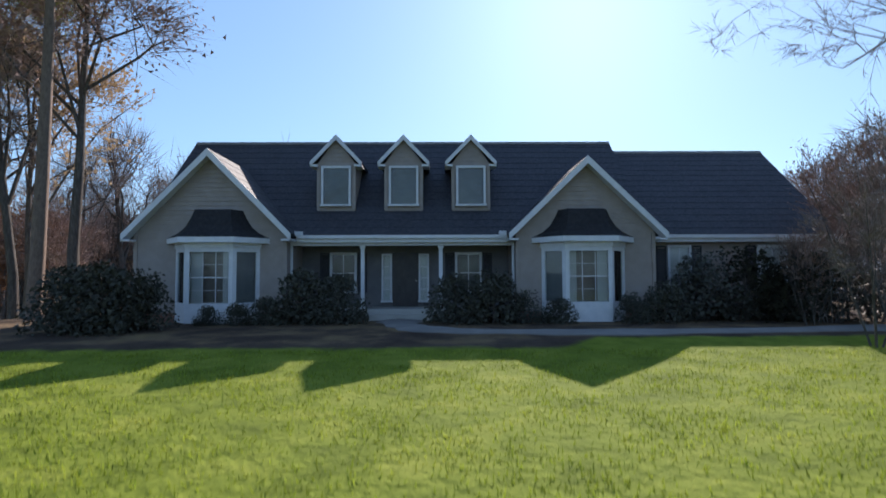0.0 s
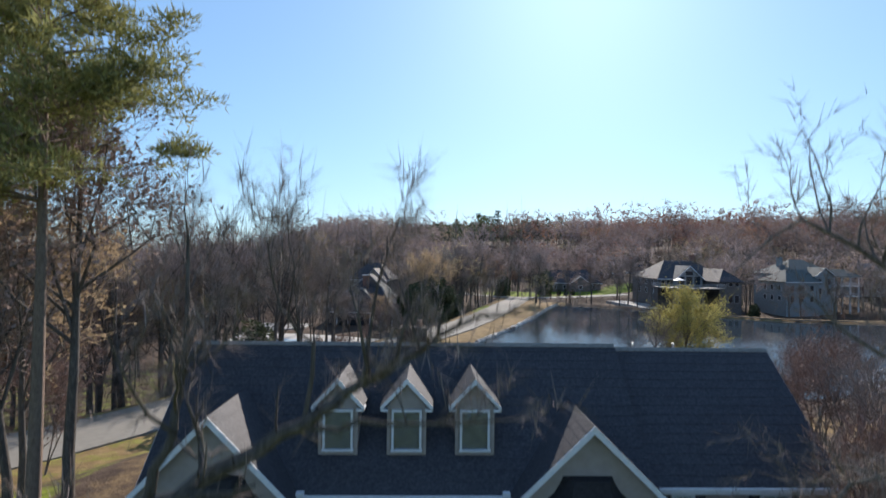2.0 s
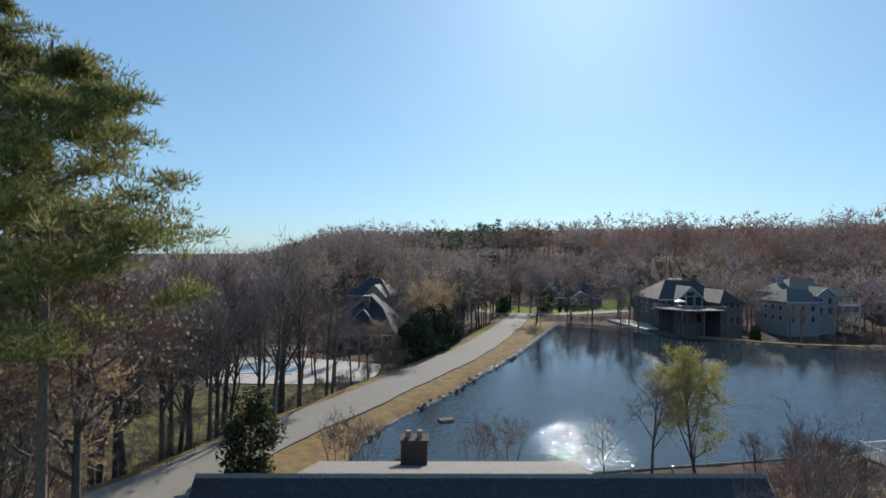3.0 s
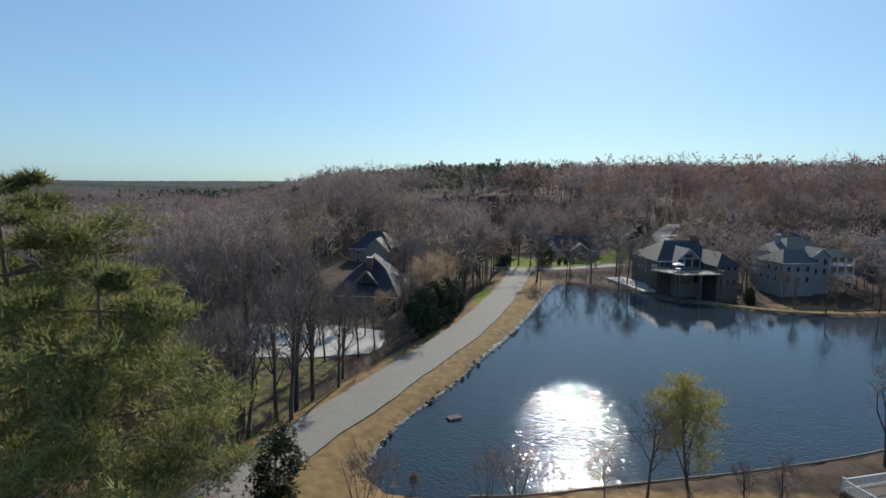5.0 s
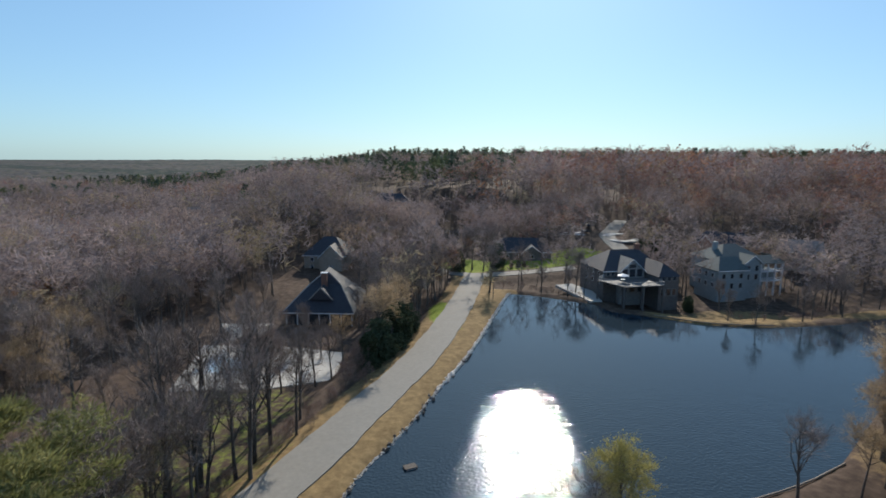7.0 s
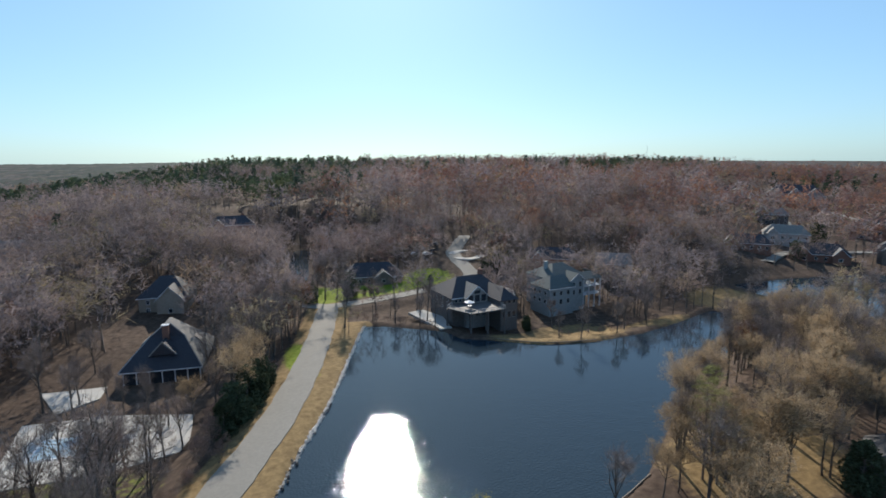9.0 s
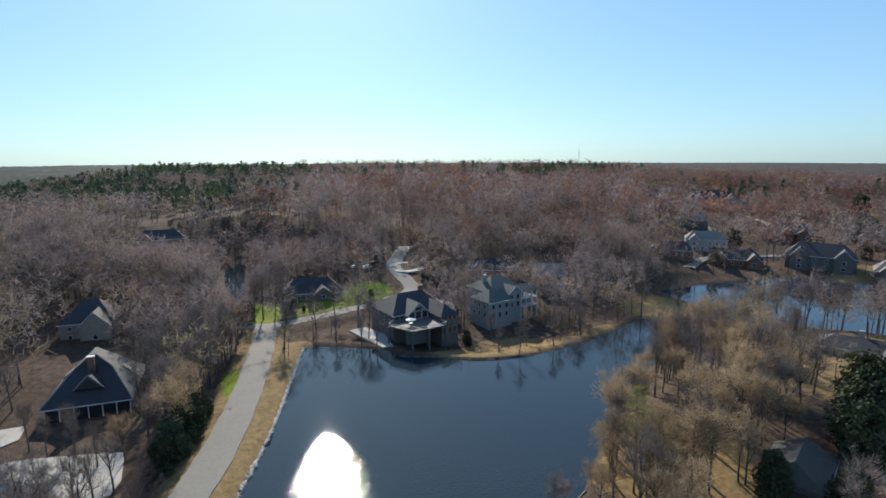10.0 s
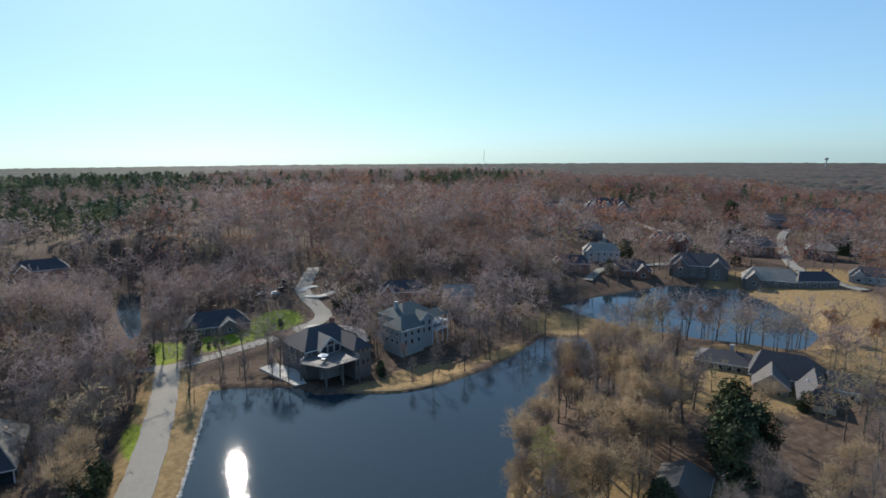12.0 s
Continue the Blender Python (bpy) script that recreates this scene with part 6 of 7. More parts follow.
def lakeside_pale():
    """The pale lakeside house: a low west block, a taller main block and a two-storey porch."""
    h = thing("house", "pale blue-grey lakeside house with white two-storey porch", "house", pose(112, 166, 0, 0, 0, 6), "neighbouring houses")
    hip_block(h, -11.5, -1.0, -8.0, 3.0, -7.0, 4.0, 3.6, "x", 4.8, 0.5, M_HOUSE_PALE, M_SHINGLE_GREEN)
    hip_block(h, -7.0, 9.0, -3.5, 11.5, -7.0, 6.0, 4.4, "x", 6.5, 6.0, M_HOUSE_PALE, M_SHINGLE_GREEN)
    hip_block(h, -1.0, 5.0, -6.5, -2.0, -7.0, 5.6, 2.6, "y", 0.0, -3.0, M_HOUSE_PALE, M_SHINGLE_GREEN)
    side_windows(h, (-5.5, -2.5, 0.5), 1.4, 3.0, -11.5)
    side_windows(h, (-5.5, -2.5, 0.5), -1.6, 0.0, -11.5)
    front_windows(h, (-9.6, -6.6, -3.4), 1.4, 3.0, -8.0, frame_mat=M_HOUSE_GREY)
    front_windows(h, (-9.6, -6.6, -3.4), -1.8, 0.0, -8.0, frame_mat=M_HOUSE_GREY)
    front_windows(h, (0.4, 3.4), 3.2, 5.0, -6.5, frame_mat=M_HOUSE_GREY)
    front_windows(h, (0.4, 3.4), 0.4, 2.2, -6.5, frame_mat=M_HOUSE_GREY)
    porch = part("porch", Shape().box(5.0, 13.4, -6.6, -3.4, 2.6, 2.85), M_TRIM, h, "white two-storey porch")
    part("porch_floor", Shape().box(5.0, 13.4, -6.6, -3.4, -0.4, -0.15), M_TRIM, porch)
    part("porch_floor", Shape().box(9.0, 13.4, -3.4, 2.0, -0.4, 2.85), M_HOUSE_PALE, porch)
    for x in (5.15, 7.8, 10.5, 13.25):
        part("post", Shape().box(x - 0.16, x + 0.16, -6.55, -6.25, -7.0, 5.4), M_TRIM, porch)
    for z in (-0.15, 2.85):
        part("rail", Shape().box(5.0, 13.4, -6.5, -6.4, z + 0.85, z + 0.97), M_TRIM, porch)
        for i in range(28):
            x = 5.2 + i * 0.3
            part("baluster", Shape().box(x - 0.03, x + 0.03, -6.48, -6.42, z, z + 0.87), M_TRIM, porch)
    part("beam", Shape().box(4.9, 13.5, -6.65, -6.2, 5.3, 5.65), M_TRIM, porch)
    part("roof", roof_slope((4.6, -7.0, 5.6), (13.8, -7.0, 5.6), (12.0, -3.0, 7.6), (4.6, -3.0, 7.6), step=0.8), M_SHINGLE_GREEN, porch)
    part("roof", roof_slope((13.8, -7.0, 5.6), (13.8, 2.0, 5.6), (12.0, 2.0, 7.6), (12.0, -3.0, 7.6), step=0.8), M_SHINGLE_GREEN, porch)
    part("chimney", Shape().box(-4.2, -3.0, 4.0, 5.2, 5.0, 11.2), M_HOUSE_PALE, h)
    NEIGHBOURS.append((112, 167, 14))


def rambling_house():
    """The large house past the right-hand grove: crossing roofs, front gable, a long low wing."""
    h = thing("house", "large rambling house with dark crossing roofs and pale gable", "house", pose(164, 57, 0.5, 0, 0, -68), "neighbouring houses")
    hip_block(h, -6.0, 13.0, -3.0, 10.0, -4.0, 3.4, 5.6, "x", 3.0, 6.0, M_HOUSE_TAN, M_SHINGLE)
    hip_block(h, -5.0, 3.5, -10.0, -2.0, -4.0, 3.0, 3.8, "y", 0.0, -3.5, M_HOUSE_TAN, M_SHINGLE_MID)
    hip_block(h, 5.5, 13.5, -17.0, -2.0, -4.0, 3.0, 3.8, "y", 3.5, -3.0, M_HOUSE_TAN, M_SHINGLE)
    hip_block(h, -21.0, -6.0, 3.0, 13.0, -4.0, 3.0, 2.6, "x", 4.0, 0.5, M_HOUSE_TAN, M_SHINGLE)
    hip_block(h, 13.0, 23.0, -4.0, 7.0, -4.0, 3.2, 3.4, "x", 0.5, 4.0, M_HOUSE_GREY, M_SHINGLE)
    front_windows(h, (-19, -16.5, -14, -11.5, -9), 0.7, 2.4, 3.0, 0.7)
    front_windows(h, (-2.6, 1.0), 0.8, 2.4, -10.0, 0.8)
    front_windows(h, (-0.8,), 3.4, 4.8, -10.04, 0.7)
    front_windows(h, (15, 18, 21), 0.8, 2.4, -4.0, 0.7)
    side_windows(h, (-14, -11, -7.5), 0.8, 2.4, 5.5)
    part("chimney", Shape().box(-12.0, -10.8, 9.0, 10.0, 2.5, 7.0).box(-12.1, -10.7, 8.9, 10.1, 7.0, 7.2), M_HOUSE_GREY, h)
    part("skylight", Shape().slab((7.5, -8.0, 6.0), (8.6, -8.0, 5.0), (8.6, -6.8, 5.0), (7.5, -6.8, 6.0), 0.1), M_TRIM, h)
    NEIGHBOURS.append((164, 57, 19))


def village_house(x, y, turn, L, storeys, wall, roof, label, gables=1, dormers=0, z=None):
    """A suburban house: a main block, front gables, dormers, rows of white windows."""
    L, z = L * 1.2, float(land(x, y)) if z is None else z
    h = thing("house", label, "house", pose(x, y, z, 0, 0, turn), "village houses")
    D, E = L * 0.55, 3.1 * storeys + 0.5
    hip_block(h, -L / 2, L / 2, -D / 2, D / 2, -6.0, E, L * 0.2, "x", L * 0.2, L * 0.2, wall, roof)
    spots = [-0.3, 0.32, 0.0][:gables]
    for k in spots:
        w = L * 0.13
        hip_block(h, k * L - w, k * L + w, -D / 2 - 2.2, -D / 2 + 2.0, -6.0, E, w * 1.15, "y", 0.0, -2.0, wall, roof, 0.35)
    for st in range(storeys):
        front_windows(h, [(-0.42 + i * 0.168) * L for i in range(6) if all(abs((-0.42 + i * 0.168) - k) > 0.14 for k in spots)], 0.8 + st * 2.9, 2.5 + st * 2.9, -D / 2, 0.6)
        front_windows(h, [k * L for k in spots], 0.8 + st * 2.9, 2.5 + st * 2.9, -D / 2 - 2.2, 0.9)
    for i in range(dormers):
        cx = (i - (dormers - 1) / 2) * L * 0.17
        hip_block(h, cx - 0.9, cx + 0.9, -D * 0.32, -D * 0.1, E + 0.4, E + 2.0, 1.0, "y", 0.0, 0.0, wall, roof, 0.25)
        front_windows(h, (cx,), E + 0.75, E + 1.9, -D * 0.32, 0.5)
    part("chimney", Shape().box(L * 0.24, L * 0.24 + 1.2, 0.5, 1.6, E, E + L * 0.2 + 1.2), M_BRICK, h)
    NEIGHBOURS.append((x, y, L * 0.5 + 3))
    NEIGHBOURS.append((x - x / math.hypot(x, y) * 14, y - y / math.hypot(x, y) * 14, L * 0.42))


M_HOUSE_PALE = material("pale blue-grey siding", ramp2((0.2, 0.235, 0.245), (0.28, 0.315, 0.325)), 1.5, 0.7, coarse=0.1)
M_SHINGLE_MID = material("mid grey weathered shingle", ramp2((0.075, 0.07, 0.068), (0.12, 0.113, 0.108)), 7.0, 0.85, detail=8, coarse=0.2, island=0.2)
M_SHINGLE_GREEN = material("slate green shingle", ramp2((0.06, 0.075, 0.075), (0.1, 0.12, 0.12)), 7.0, 0.85, detail=8, coarse=0.2, island=0.2)
lakeside_dark()
lakeside_pale()
rambling_house()
house_far(150, 184, -35, 14, 10, 2, 4.0, M_HOUSE_GREY, M_SHINGLE_LIGHT, "pale gabled house behind bare trees", 1.0, False, None, 3)
house_far(56, 226, -10, 24, 13, 1, 5.0, M_HOUSE_SHADED, M_SHINGLE, "long dark-roofed house behind a lawn", 0.6, True, (4, -6, 8, 6, 3.0, 3.2), 6)
# several walls use the darkened siding, their shaded fronts put into colour
for hx, hy, tr, L, st, wall, roof, gab, dor, label in (
        (305, 114, -65, 22, 1, M_HOUSE_SHADED, M_SHINGLE_LIGHT, 1, 0, "low house with pale hip roof by the far pond"),
        (314, 98, -40, 17, 1, M_HOUSE_SHADED, M_SHINGLE, 0, 0, "low dark house with dark hip roof"),
        (299, 150, -62, 25, 2, M_HOUSE_SHADED, M_SHINGLE, 2, 0, "dark two-storey house with twin gables by the far pond"),
        (269, 176, -50, 20, 1, M_BRICK, M_SHINGLE, 2, 0, "brick house with dark gables among trees"),
        (392, 161, -64, 22, 2, M_BRICK, M_SHINGLE, 0, 2, "brick two-storey house with two dormers"),
        (407, 125, -70, 15, 2, M_BRICK, M_SHINGLE_LIGHT, 1, 0, "brick two-storey house with pale pediment"),
        (370, 208, -58, 24, 2, M_BRICK, M_SHINGLE, 3, 0, "brick two-storey house with three gables"),
        (464, 331, -52, 36, 2, M_HOUSE_GREY, M_SHINGLE, 3, 0, "large pale house with many gables on the hill"),
        (592, 177, -72, 34, 2, M_HOUSE_GREY, M_SHINGLE, 2, 3, "long pale house on the far hillside"),
        (532, 202, -66, 16, 2, M_HOUSE_SHADED, M_SHINGLE, 1, 0, "grey gabled house among far trees"),
        (241, 194, -48, 17, 1, M_BRICK, M_SHINGLE, 1, 0, "low tan house among bare trees"),
        (346, 263, -50, 18, 2, M_HOUSE_SHADED, M_SHINGLE_LIGHT, 1, 0, "tan house with pale roof among bare trees"),
        (393, 342, -46, 20, 2, M_HOUSE_GREY, M_SHINGLE, 2, 0, "grey house on the wooded hill"),
        (420, 360, -48, 18, 1, M_HOUSE_GREY, M_SHINGLE_LIGHT, 1, 0, "low grey house with pale roof on the hill"),
        (430, 190, -62, 16, 2, M_HOUSE_GREY, M_SHINGLE, 1, 2, "grey house with dormers behind bare trees"),
        (346, 80, -75, 18, 1, M_HOUSE_GREY, M_SHINGLE, 1, 0, "low grey house beside straw-coloured lawns"),
        (282, 204, -48, 18, 2, M_HOUSE_GREY, M_SHINGLE_LIGHT, 1, 0, "grey house with pale roof behind bare trees"),
        (136, 208, -35, 18, 1, M_BRICK, M_SHINGLE, 1, 0, "low house behind the lakeside trees"),
        (2, 340, 0, 20, 2, M_BRICK, M_SHINGLE, 1, 0, "tan house deep in the woods"),
        (-105, 330, 15, 22, 2, M_HOUSE_GREY, M_SHINGLE_LIGHT, 2, 0, "pale house deep in the woods")):
    village_house(hx, hy, tr, L, st, wall, roof, label, gab, dor)

house_far(94, 46, 20, 13, 9, 1, 3.4, M_HOUSE_SHADED, M_SHINGLE_MID, "low house with weathered roof beside an evergreen", 0.8, False, None, 3, z=-1.6)

# ---------------------------------------------------------------- shore, courts, cars and far marks
def pad(name, outline, z, mat, label, thick=0.3, category="paving"):
    s = Shape().column(outline, z - thick, z)
    return alone(name, s, mat, label, category, "structure")


pad("paving_1", [(-46, 111.8), (-26, 111.2), (-12.5, 114.5), (-12, 131), (-22, 135), (-31.5, 138), (-47.5, 139.5)], -9.12, M_CONCRETE, "pale concrete pool terrace below the dam")
pad("paving_2", [(-42, 143), (-34, 149), (-33, 164), (-42, 177), (-56, 175)], -9.0, M_CONCRETE, "pale concrete drive among trees")
pad("paving_3", [(54.5, 172.5), (58.2, 151.5), (61.8, 151.0), (63.8, 163.4), (60.5, 174)], -3.15, M_CONCRETE, "pale concrete landing at the pond", 0.8)
pool = thing("swimming_pool", "covered pool with a pale blue cover", "pool", pose(-35.8, 124.8, -9.1, 0, 0, -5))
part("cover", Shape().box(-5.6, 5.6, -4.2, 4.2, 0.0, 0.09), M_POOL, pool)
part("coping", Shape().box(-6, -5.6, -4.2, 4.2, -0.05, 0.12).box(5.6, 6, -4.2, 4.2, -0.05, 0.12).box(-6, 6, -4.6, -4.2, -0.05, 0.12).box(-6, 6, 4.2, 4.6, -0.05, 0.12), M_TRIM, pool)


def stones(name, line, count, label, lo=0.25, hi=0.6, z=WATER, spread=0.35, mat=None):
    """Loose stones along a shore, one joined heap."""
    g = random.Random(17)
    pts = resample([(x, y, 0) for x, y in line], 0.5)
    s = Shape()
    for _ in range(count):
        c = pts[g.randrange(len(pts))] + Vector((g.gauss(0, spread), g.gauss(0, spread), 0))
        r = g.uniform(lo, hi) * 0.5
        k = len(s.v)
        for i in range(6):
            a = i * 1.047 + g.uniform(-0.3, 0.3)
            s.v.append((c.x + math.cos(a) * r * g.uniform(0.7, 1.2), c.y + math.sin(a) * r * g.uniform(0.7, 1.2), z - 0.1))
        for i in range(5):
            a = i * 1.257 + g.uniform(-0.3, 0.3)
            s.v.append((c.x + math.cos(a) * r * 0.6, c.y + math.sin(a) * r * 0.6, z + r * g.uniform(0.5, 1.0)))
        s.f += [tuple(k + 6 + i for i in range(5))]
        for i in range(5):
            s.f += [(k + i, k + i + 1, k + 6 + (i + 1) % 5, k + 6 + i)]
        s.f += [(k + 5, k, k + 6)]
    return alone(name, s, mat or M_STONE, label, "stones", "stuff")


dam_edge = [(-8.6, 58), (-8.0, 62.5), (-5.0, 70), (1.7, 81.5), (7.6, 95), (16.6, 113), (27, 140), (33.2, 156), (37, 164.6)]
stones("shore_stones", dam_edge, 900, "pale broken stones along the dam shore", 0.14, 0.42, WATER + 0.04, 0.16)
stones("shore_stones", dam_edge[4:], 420, "pale stones along the far end of the dam", 0.35, 0.7, WATER + 0.12, 0.2)
stones("dark_rocks", dam_edge[1:6], 34, "dark rocks and stumps along the dam bank", 0.35, 0.8, WATER + 0.2, 0.35, M_BARK)


def timber_edge(name, line, label):
    pts = resample([(x, y, WATER + 0.42) for x, y in line], 3.0)
    top = thing(name, label, "edging")
    for a, b in zip(pts, pts[1:]):
        part("timber", Shape().tube(a, b, 0.14, 0.14, 6), M_WOOD, top)


timber_edge("shore_edging", [(2, 51.3), (8, 51.4), (16, 52.9), (34, 55.8), (51, 59.8), (62, 64.5)], "low timber edging along the house shore")
timber_edge("shore_edging", [(70.5, 136.8), (80, 129), (88, 126.5), (97, 125)], "low timber edging below the golden bank")

raft = thing("float", "small dark swim float on the water", "float", pose(1.4, 70.1, WATER, 0, 0, 20))
part("deck", Shape().box(-0.9, 0.9, -0.6, 0.6, 0.1, 0.25), M_BARK, raft)
part("drum", Shape().tube((-0.8, -0.4, 0.02), (0.8, -0.4, 0.02), 0.18, 0.18, 8), M_METAL, raft)
part("drum", Shape().tube((-0.8, 0.4, 0.02), (0.8, 0.4, 0.02), 0.18, 0.18, 8), M_METAL, raft)


def raised_deck():
    """The neighbour's deck on the slope, with white rails."""
    z = 1.45
    d = thing("raised_deck", "raised deck with white railing beside the pond", "deck", pose(34.9, 37.2, 0, 0, 0, 12))
    part("floor", Shape().box(0, 13, 0, 7, z - 0.25, z), M_WOOD, d)
    for i in range(4):
        for y in (0.15, 6.85):
            x = 0.15 + 12.7 * i / 3
            part("pier", Shape().box(x - 0.2, x + 0.2, y - 0.2, y + 0.2, -4.0, z - 0.25), M_BRICK, d)
    for y in (0.06, 6.94):
        part("rail", Shape().box(0, 13, y - 0.05, y + 0.05, z + 0.92, z + 1.0), M_TRIM, d)
        part("rail", Shape().box(0, 13, y - 0.04, y + 0.04, z + 0.1, z + 0.16), M_TRIM, d)
        for i in range(66):
            x = 0.1 + 12.8 * i / 65
            part("baluster", Shape().box(x - 0.025, x + 0.025, y - 0.025, y + 0.025, z + 0.1, z + 0.95), M_TRIM, d)
    part("rail", Shape().box(0.01, 0.11, 0, 7, z + 0.92, z + 1.0), M_TRIM, d)
    for i in range(30):
        y = 0.2 + 6.6 * i / 29
        part("baluster", Shape().box(0.03, 0.08, y - 0.025, y + 0.025, z, z + 0.95), M_TRIM, d)
    for x in (0.08, 12.92):
        for y in (0.08, 6.92):
            part("newel", Shape().box(x - 0.09, x + 0.09, y - 0.09, y + 0.09, z - 0.2, z + 1.15), M_TRIM, d)


raised_deck()
house_far(56, 33, 12, 16, 11, 1, 4.0, M_BRICK, M_SHINGLE, "brick neighbour house behind the deck", 0.6, False, None, 4, z=0.0)


def car(x, y, turn, paint, label):
    c = thing("car", label, "car", pose(x, y, float(land(x, y)) + 0.15, 0, 0, turn), "parked cars")
    part("body", Shape().prism([(-2.2, 0.35), (2.2, 0.35), (2.25, 0.75), (1.2, 0.95), (0.7, 1.42), (-1.3, 1.45), (-1.9, 0.98), (-2.25, 0.85)], -0.88, 0.88), paint, c)
    part("side_window", Shape().prism([(-1.65, 0.98), (1.0, 0.98), (0.6, 1.36), (-1.2, 1.38)], -0.9, 0.9), M_WINDOW, c)
    part("windscreen", Shape().slab((1.18, -0.75, 0.98), (1.18, 0.75, 0.98), (0.73, 0.7, 1.4), (0.73, -0.7, 1.4), 0.02), M_WINDOW, c)
    for wx in (-1.35, 1.35):
        for wy in (-0.85, 0.85):
            w = part("wheel", Shape().tube((wx, wy - 0.1, 0.33), (wx, wy + 0.1, 0.33), 0.33, 0.33, 14), M_TYRE, c)
            part("rim", Shape().tube((wx, wy - 0.11, 0.33), (wx, wy + 0.11, 0.33), 0.19, 0.19, 10), M_METAL, w)
    for wy in (-0.6, 0.6):
        part("headlight", Shape().box(2.2, 2.27, wy - 0.18, wy + 0.18, 0.62, 0.74), M_TRIM, c)


car(97, 256, 70, M_CAR_DARK, "dark car parked by the turning circle")
car(88, 244, 10, M_CAR_WHITE, "white van-sized car parked by the lawn")
car(92, 247, 15, M_CAR_DARK, "dark car parked beside the white one")
car(84, 250, 20, M_CAR_SILVER, "silver car parked under bare trees")
strip("drive", [(99, 234, 2.2), (103, 229, 2.1), (110, 230, 2.4), (114, 237, 3.0), (111, 245, 3.2), (104, 246, 3.0), (100, 242, 2.6)], 4.0, M_CONCRETE, "pale turning circle at the lane's end", 0.14, "driveway")
strip("drive", [(84, 201, -1.9), (92, 193, -1.2), (98, 180, -0.8), (92, 168, -1.2)], 4.0, M_CONCRETE, "pale driveway to the lakeside houses", 0.25, "driveway")

for line in STREETS:
    strip("road", [(x, y, float(land(x, y)) + 0.35) for x, y in line], 6.0, M_ROAD, "pale village street between the houses", 0.1)

tower = thing("water_tower", "pale water tower on the far horizon", "tower", pose(3340, 1060, -8))
part("tank", Shape().tube((0, 0, 38), (0, 0, 44), 5, 9, 14).tube((0, 0, 44), (0, 0, 50), 9, 9, 14).tube((0, 0, 50), (0, 0, 53), 9, 3, 14), M_CONCRETE, tower)
part("stem", Shape().tube((0, 0, 0), (0, 0, 38), 4, 3, 10), M_CONCRETE, tower)
mast = thing("radio_mast", "thin radio mast beyond the far woods", "mast", pose(2000, 2220, -8))
part("pole", Shape().tube((0, 0, 0), (0, 0, 105), 1.6, 0.7, 4), M_METAL, mast)

# ---------------------------------------------------------------- woods
def lobed_tree(seed, height, lobes=17, per=14, width=0.085, leaf=0.0, spread=0.36, low=0.22, skip=2, tuft=0.085):
    """A far hardwood: a stem and limbs under a rounded dome of many small sprays of twigs, thin in its middle."""
    g = random.Random(seed)
    w = Wood()
    fork = Vector((g.gauss(0, 0.3), g.gauss(0, 0.3), height * 0.4))
    w.limb(Vector((0, 0, -0.6)), fork, height * 0.013, height * 0.009, 3)
    R, zc, zr = height * spread, height * (0.5 + low * 0.5), height * (0.5 - low * 0.5)
    for i in range(lobes):
        az = i * 2.4 + g.uniform(-0.4, 0.4)
        u = -0.62 + 1.58 * (i + 0.5) / lobes + g.uniform(-0.1, 0.1)
        c = math.sqrt(max(0.03, 1 - min(1, u * u)))
        rim = g.uniform(0.68, 0.95) if i % 4 else g.uniform(0.3, 0.55)
        at = Vector((math.cos(az) * c * R * rim, math.sin(az) * c * R * rim, zc + u * zr * rim))
        r = height * tuft * g.uniform(0.75, 1.3)
        if i % skip == 0:
            w.limb(fork.lerp(Vector((0, 0, at.z)), 0.35), at, height * 0.006, height * 0.002, 3)
        out = (at - Vector((0, 0, zc - zr))).normalized()
        for _ in range(per):
            d = (Vector((g.gauss(0, 1), g.gauss(0, 1), g.gauss(0, 1))).normalized() + out * 0.5).normalized()
            a = at + Vector((g.gauss(0, 0.5), g.gauss(0, 0.5), g.gauss(0, 0.4))) * r
            b = a + d * r * g.uniform(0.8, 1.5)
            w.twig(a, b, width, g)
            if leaf and g.random() < 0.7:
                w.leaf(a.lerp(b, g.uniform(0.3, 1.0)), leaf * g.uniform(0.7, 1.3), g)
    return w


def low_pine(seed, height):
    return pine_tree(seed, height, 2, 3, 1.6, 0.46, 0.32, 0.19, False)


def pack(wood):
    lv = np.array([tuple(v) for v in wood.lv], np.float32)
    tv = np.array([tuple(v) for v in wood.tv], np.float32)
    return lv, np.array(wood.lf, np.int32), tv, np.array(wood.tf, np.int32)


def tint_of(kinds, count, g):
    """A colour for each tree, drawn from its kind's palette, lighter or darker by a quarter."""
    palette = np.array(TINTS[kinds], np.float32)
    return palette[g.randint(len(palette), size=count)] * g.uniform(0.75, 1.25, (count, 1)).astype(np.float32)


def paint(mesh, colours):
    layer = mesh.attributes.new("tint", "FLOAT_COLOR", "POINT")
    layer.data.foreach_set("color", np.concatenate([colours, np.ones((len(colours), 1))], 1).astype(np.float32).ravel())


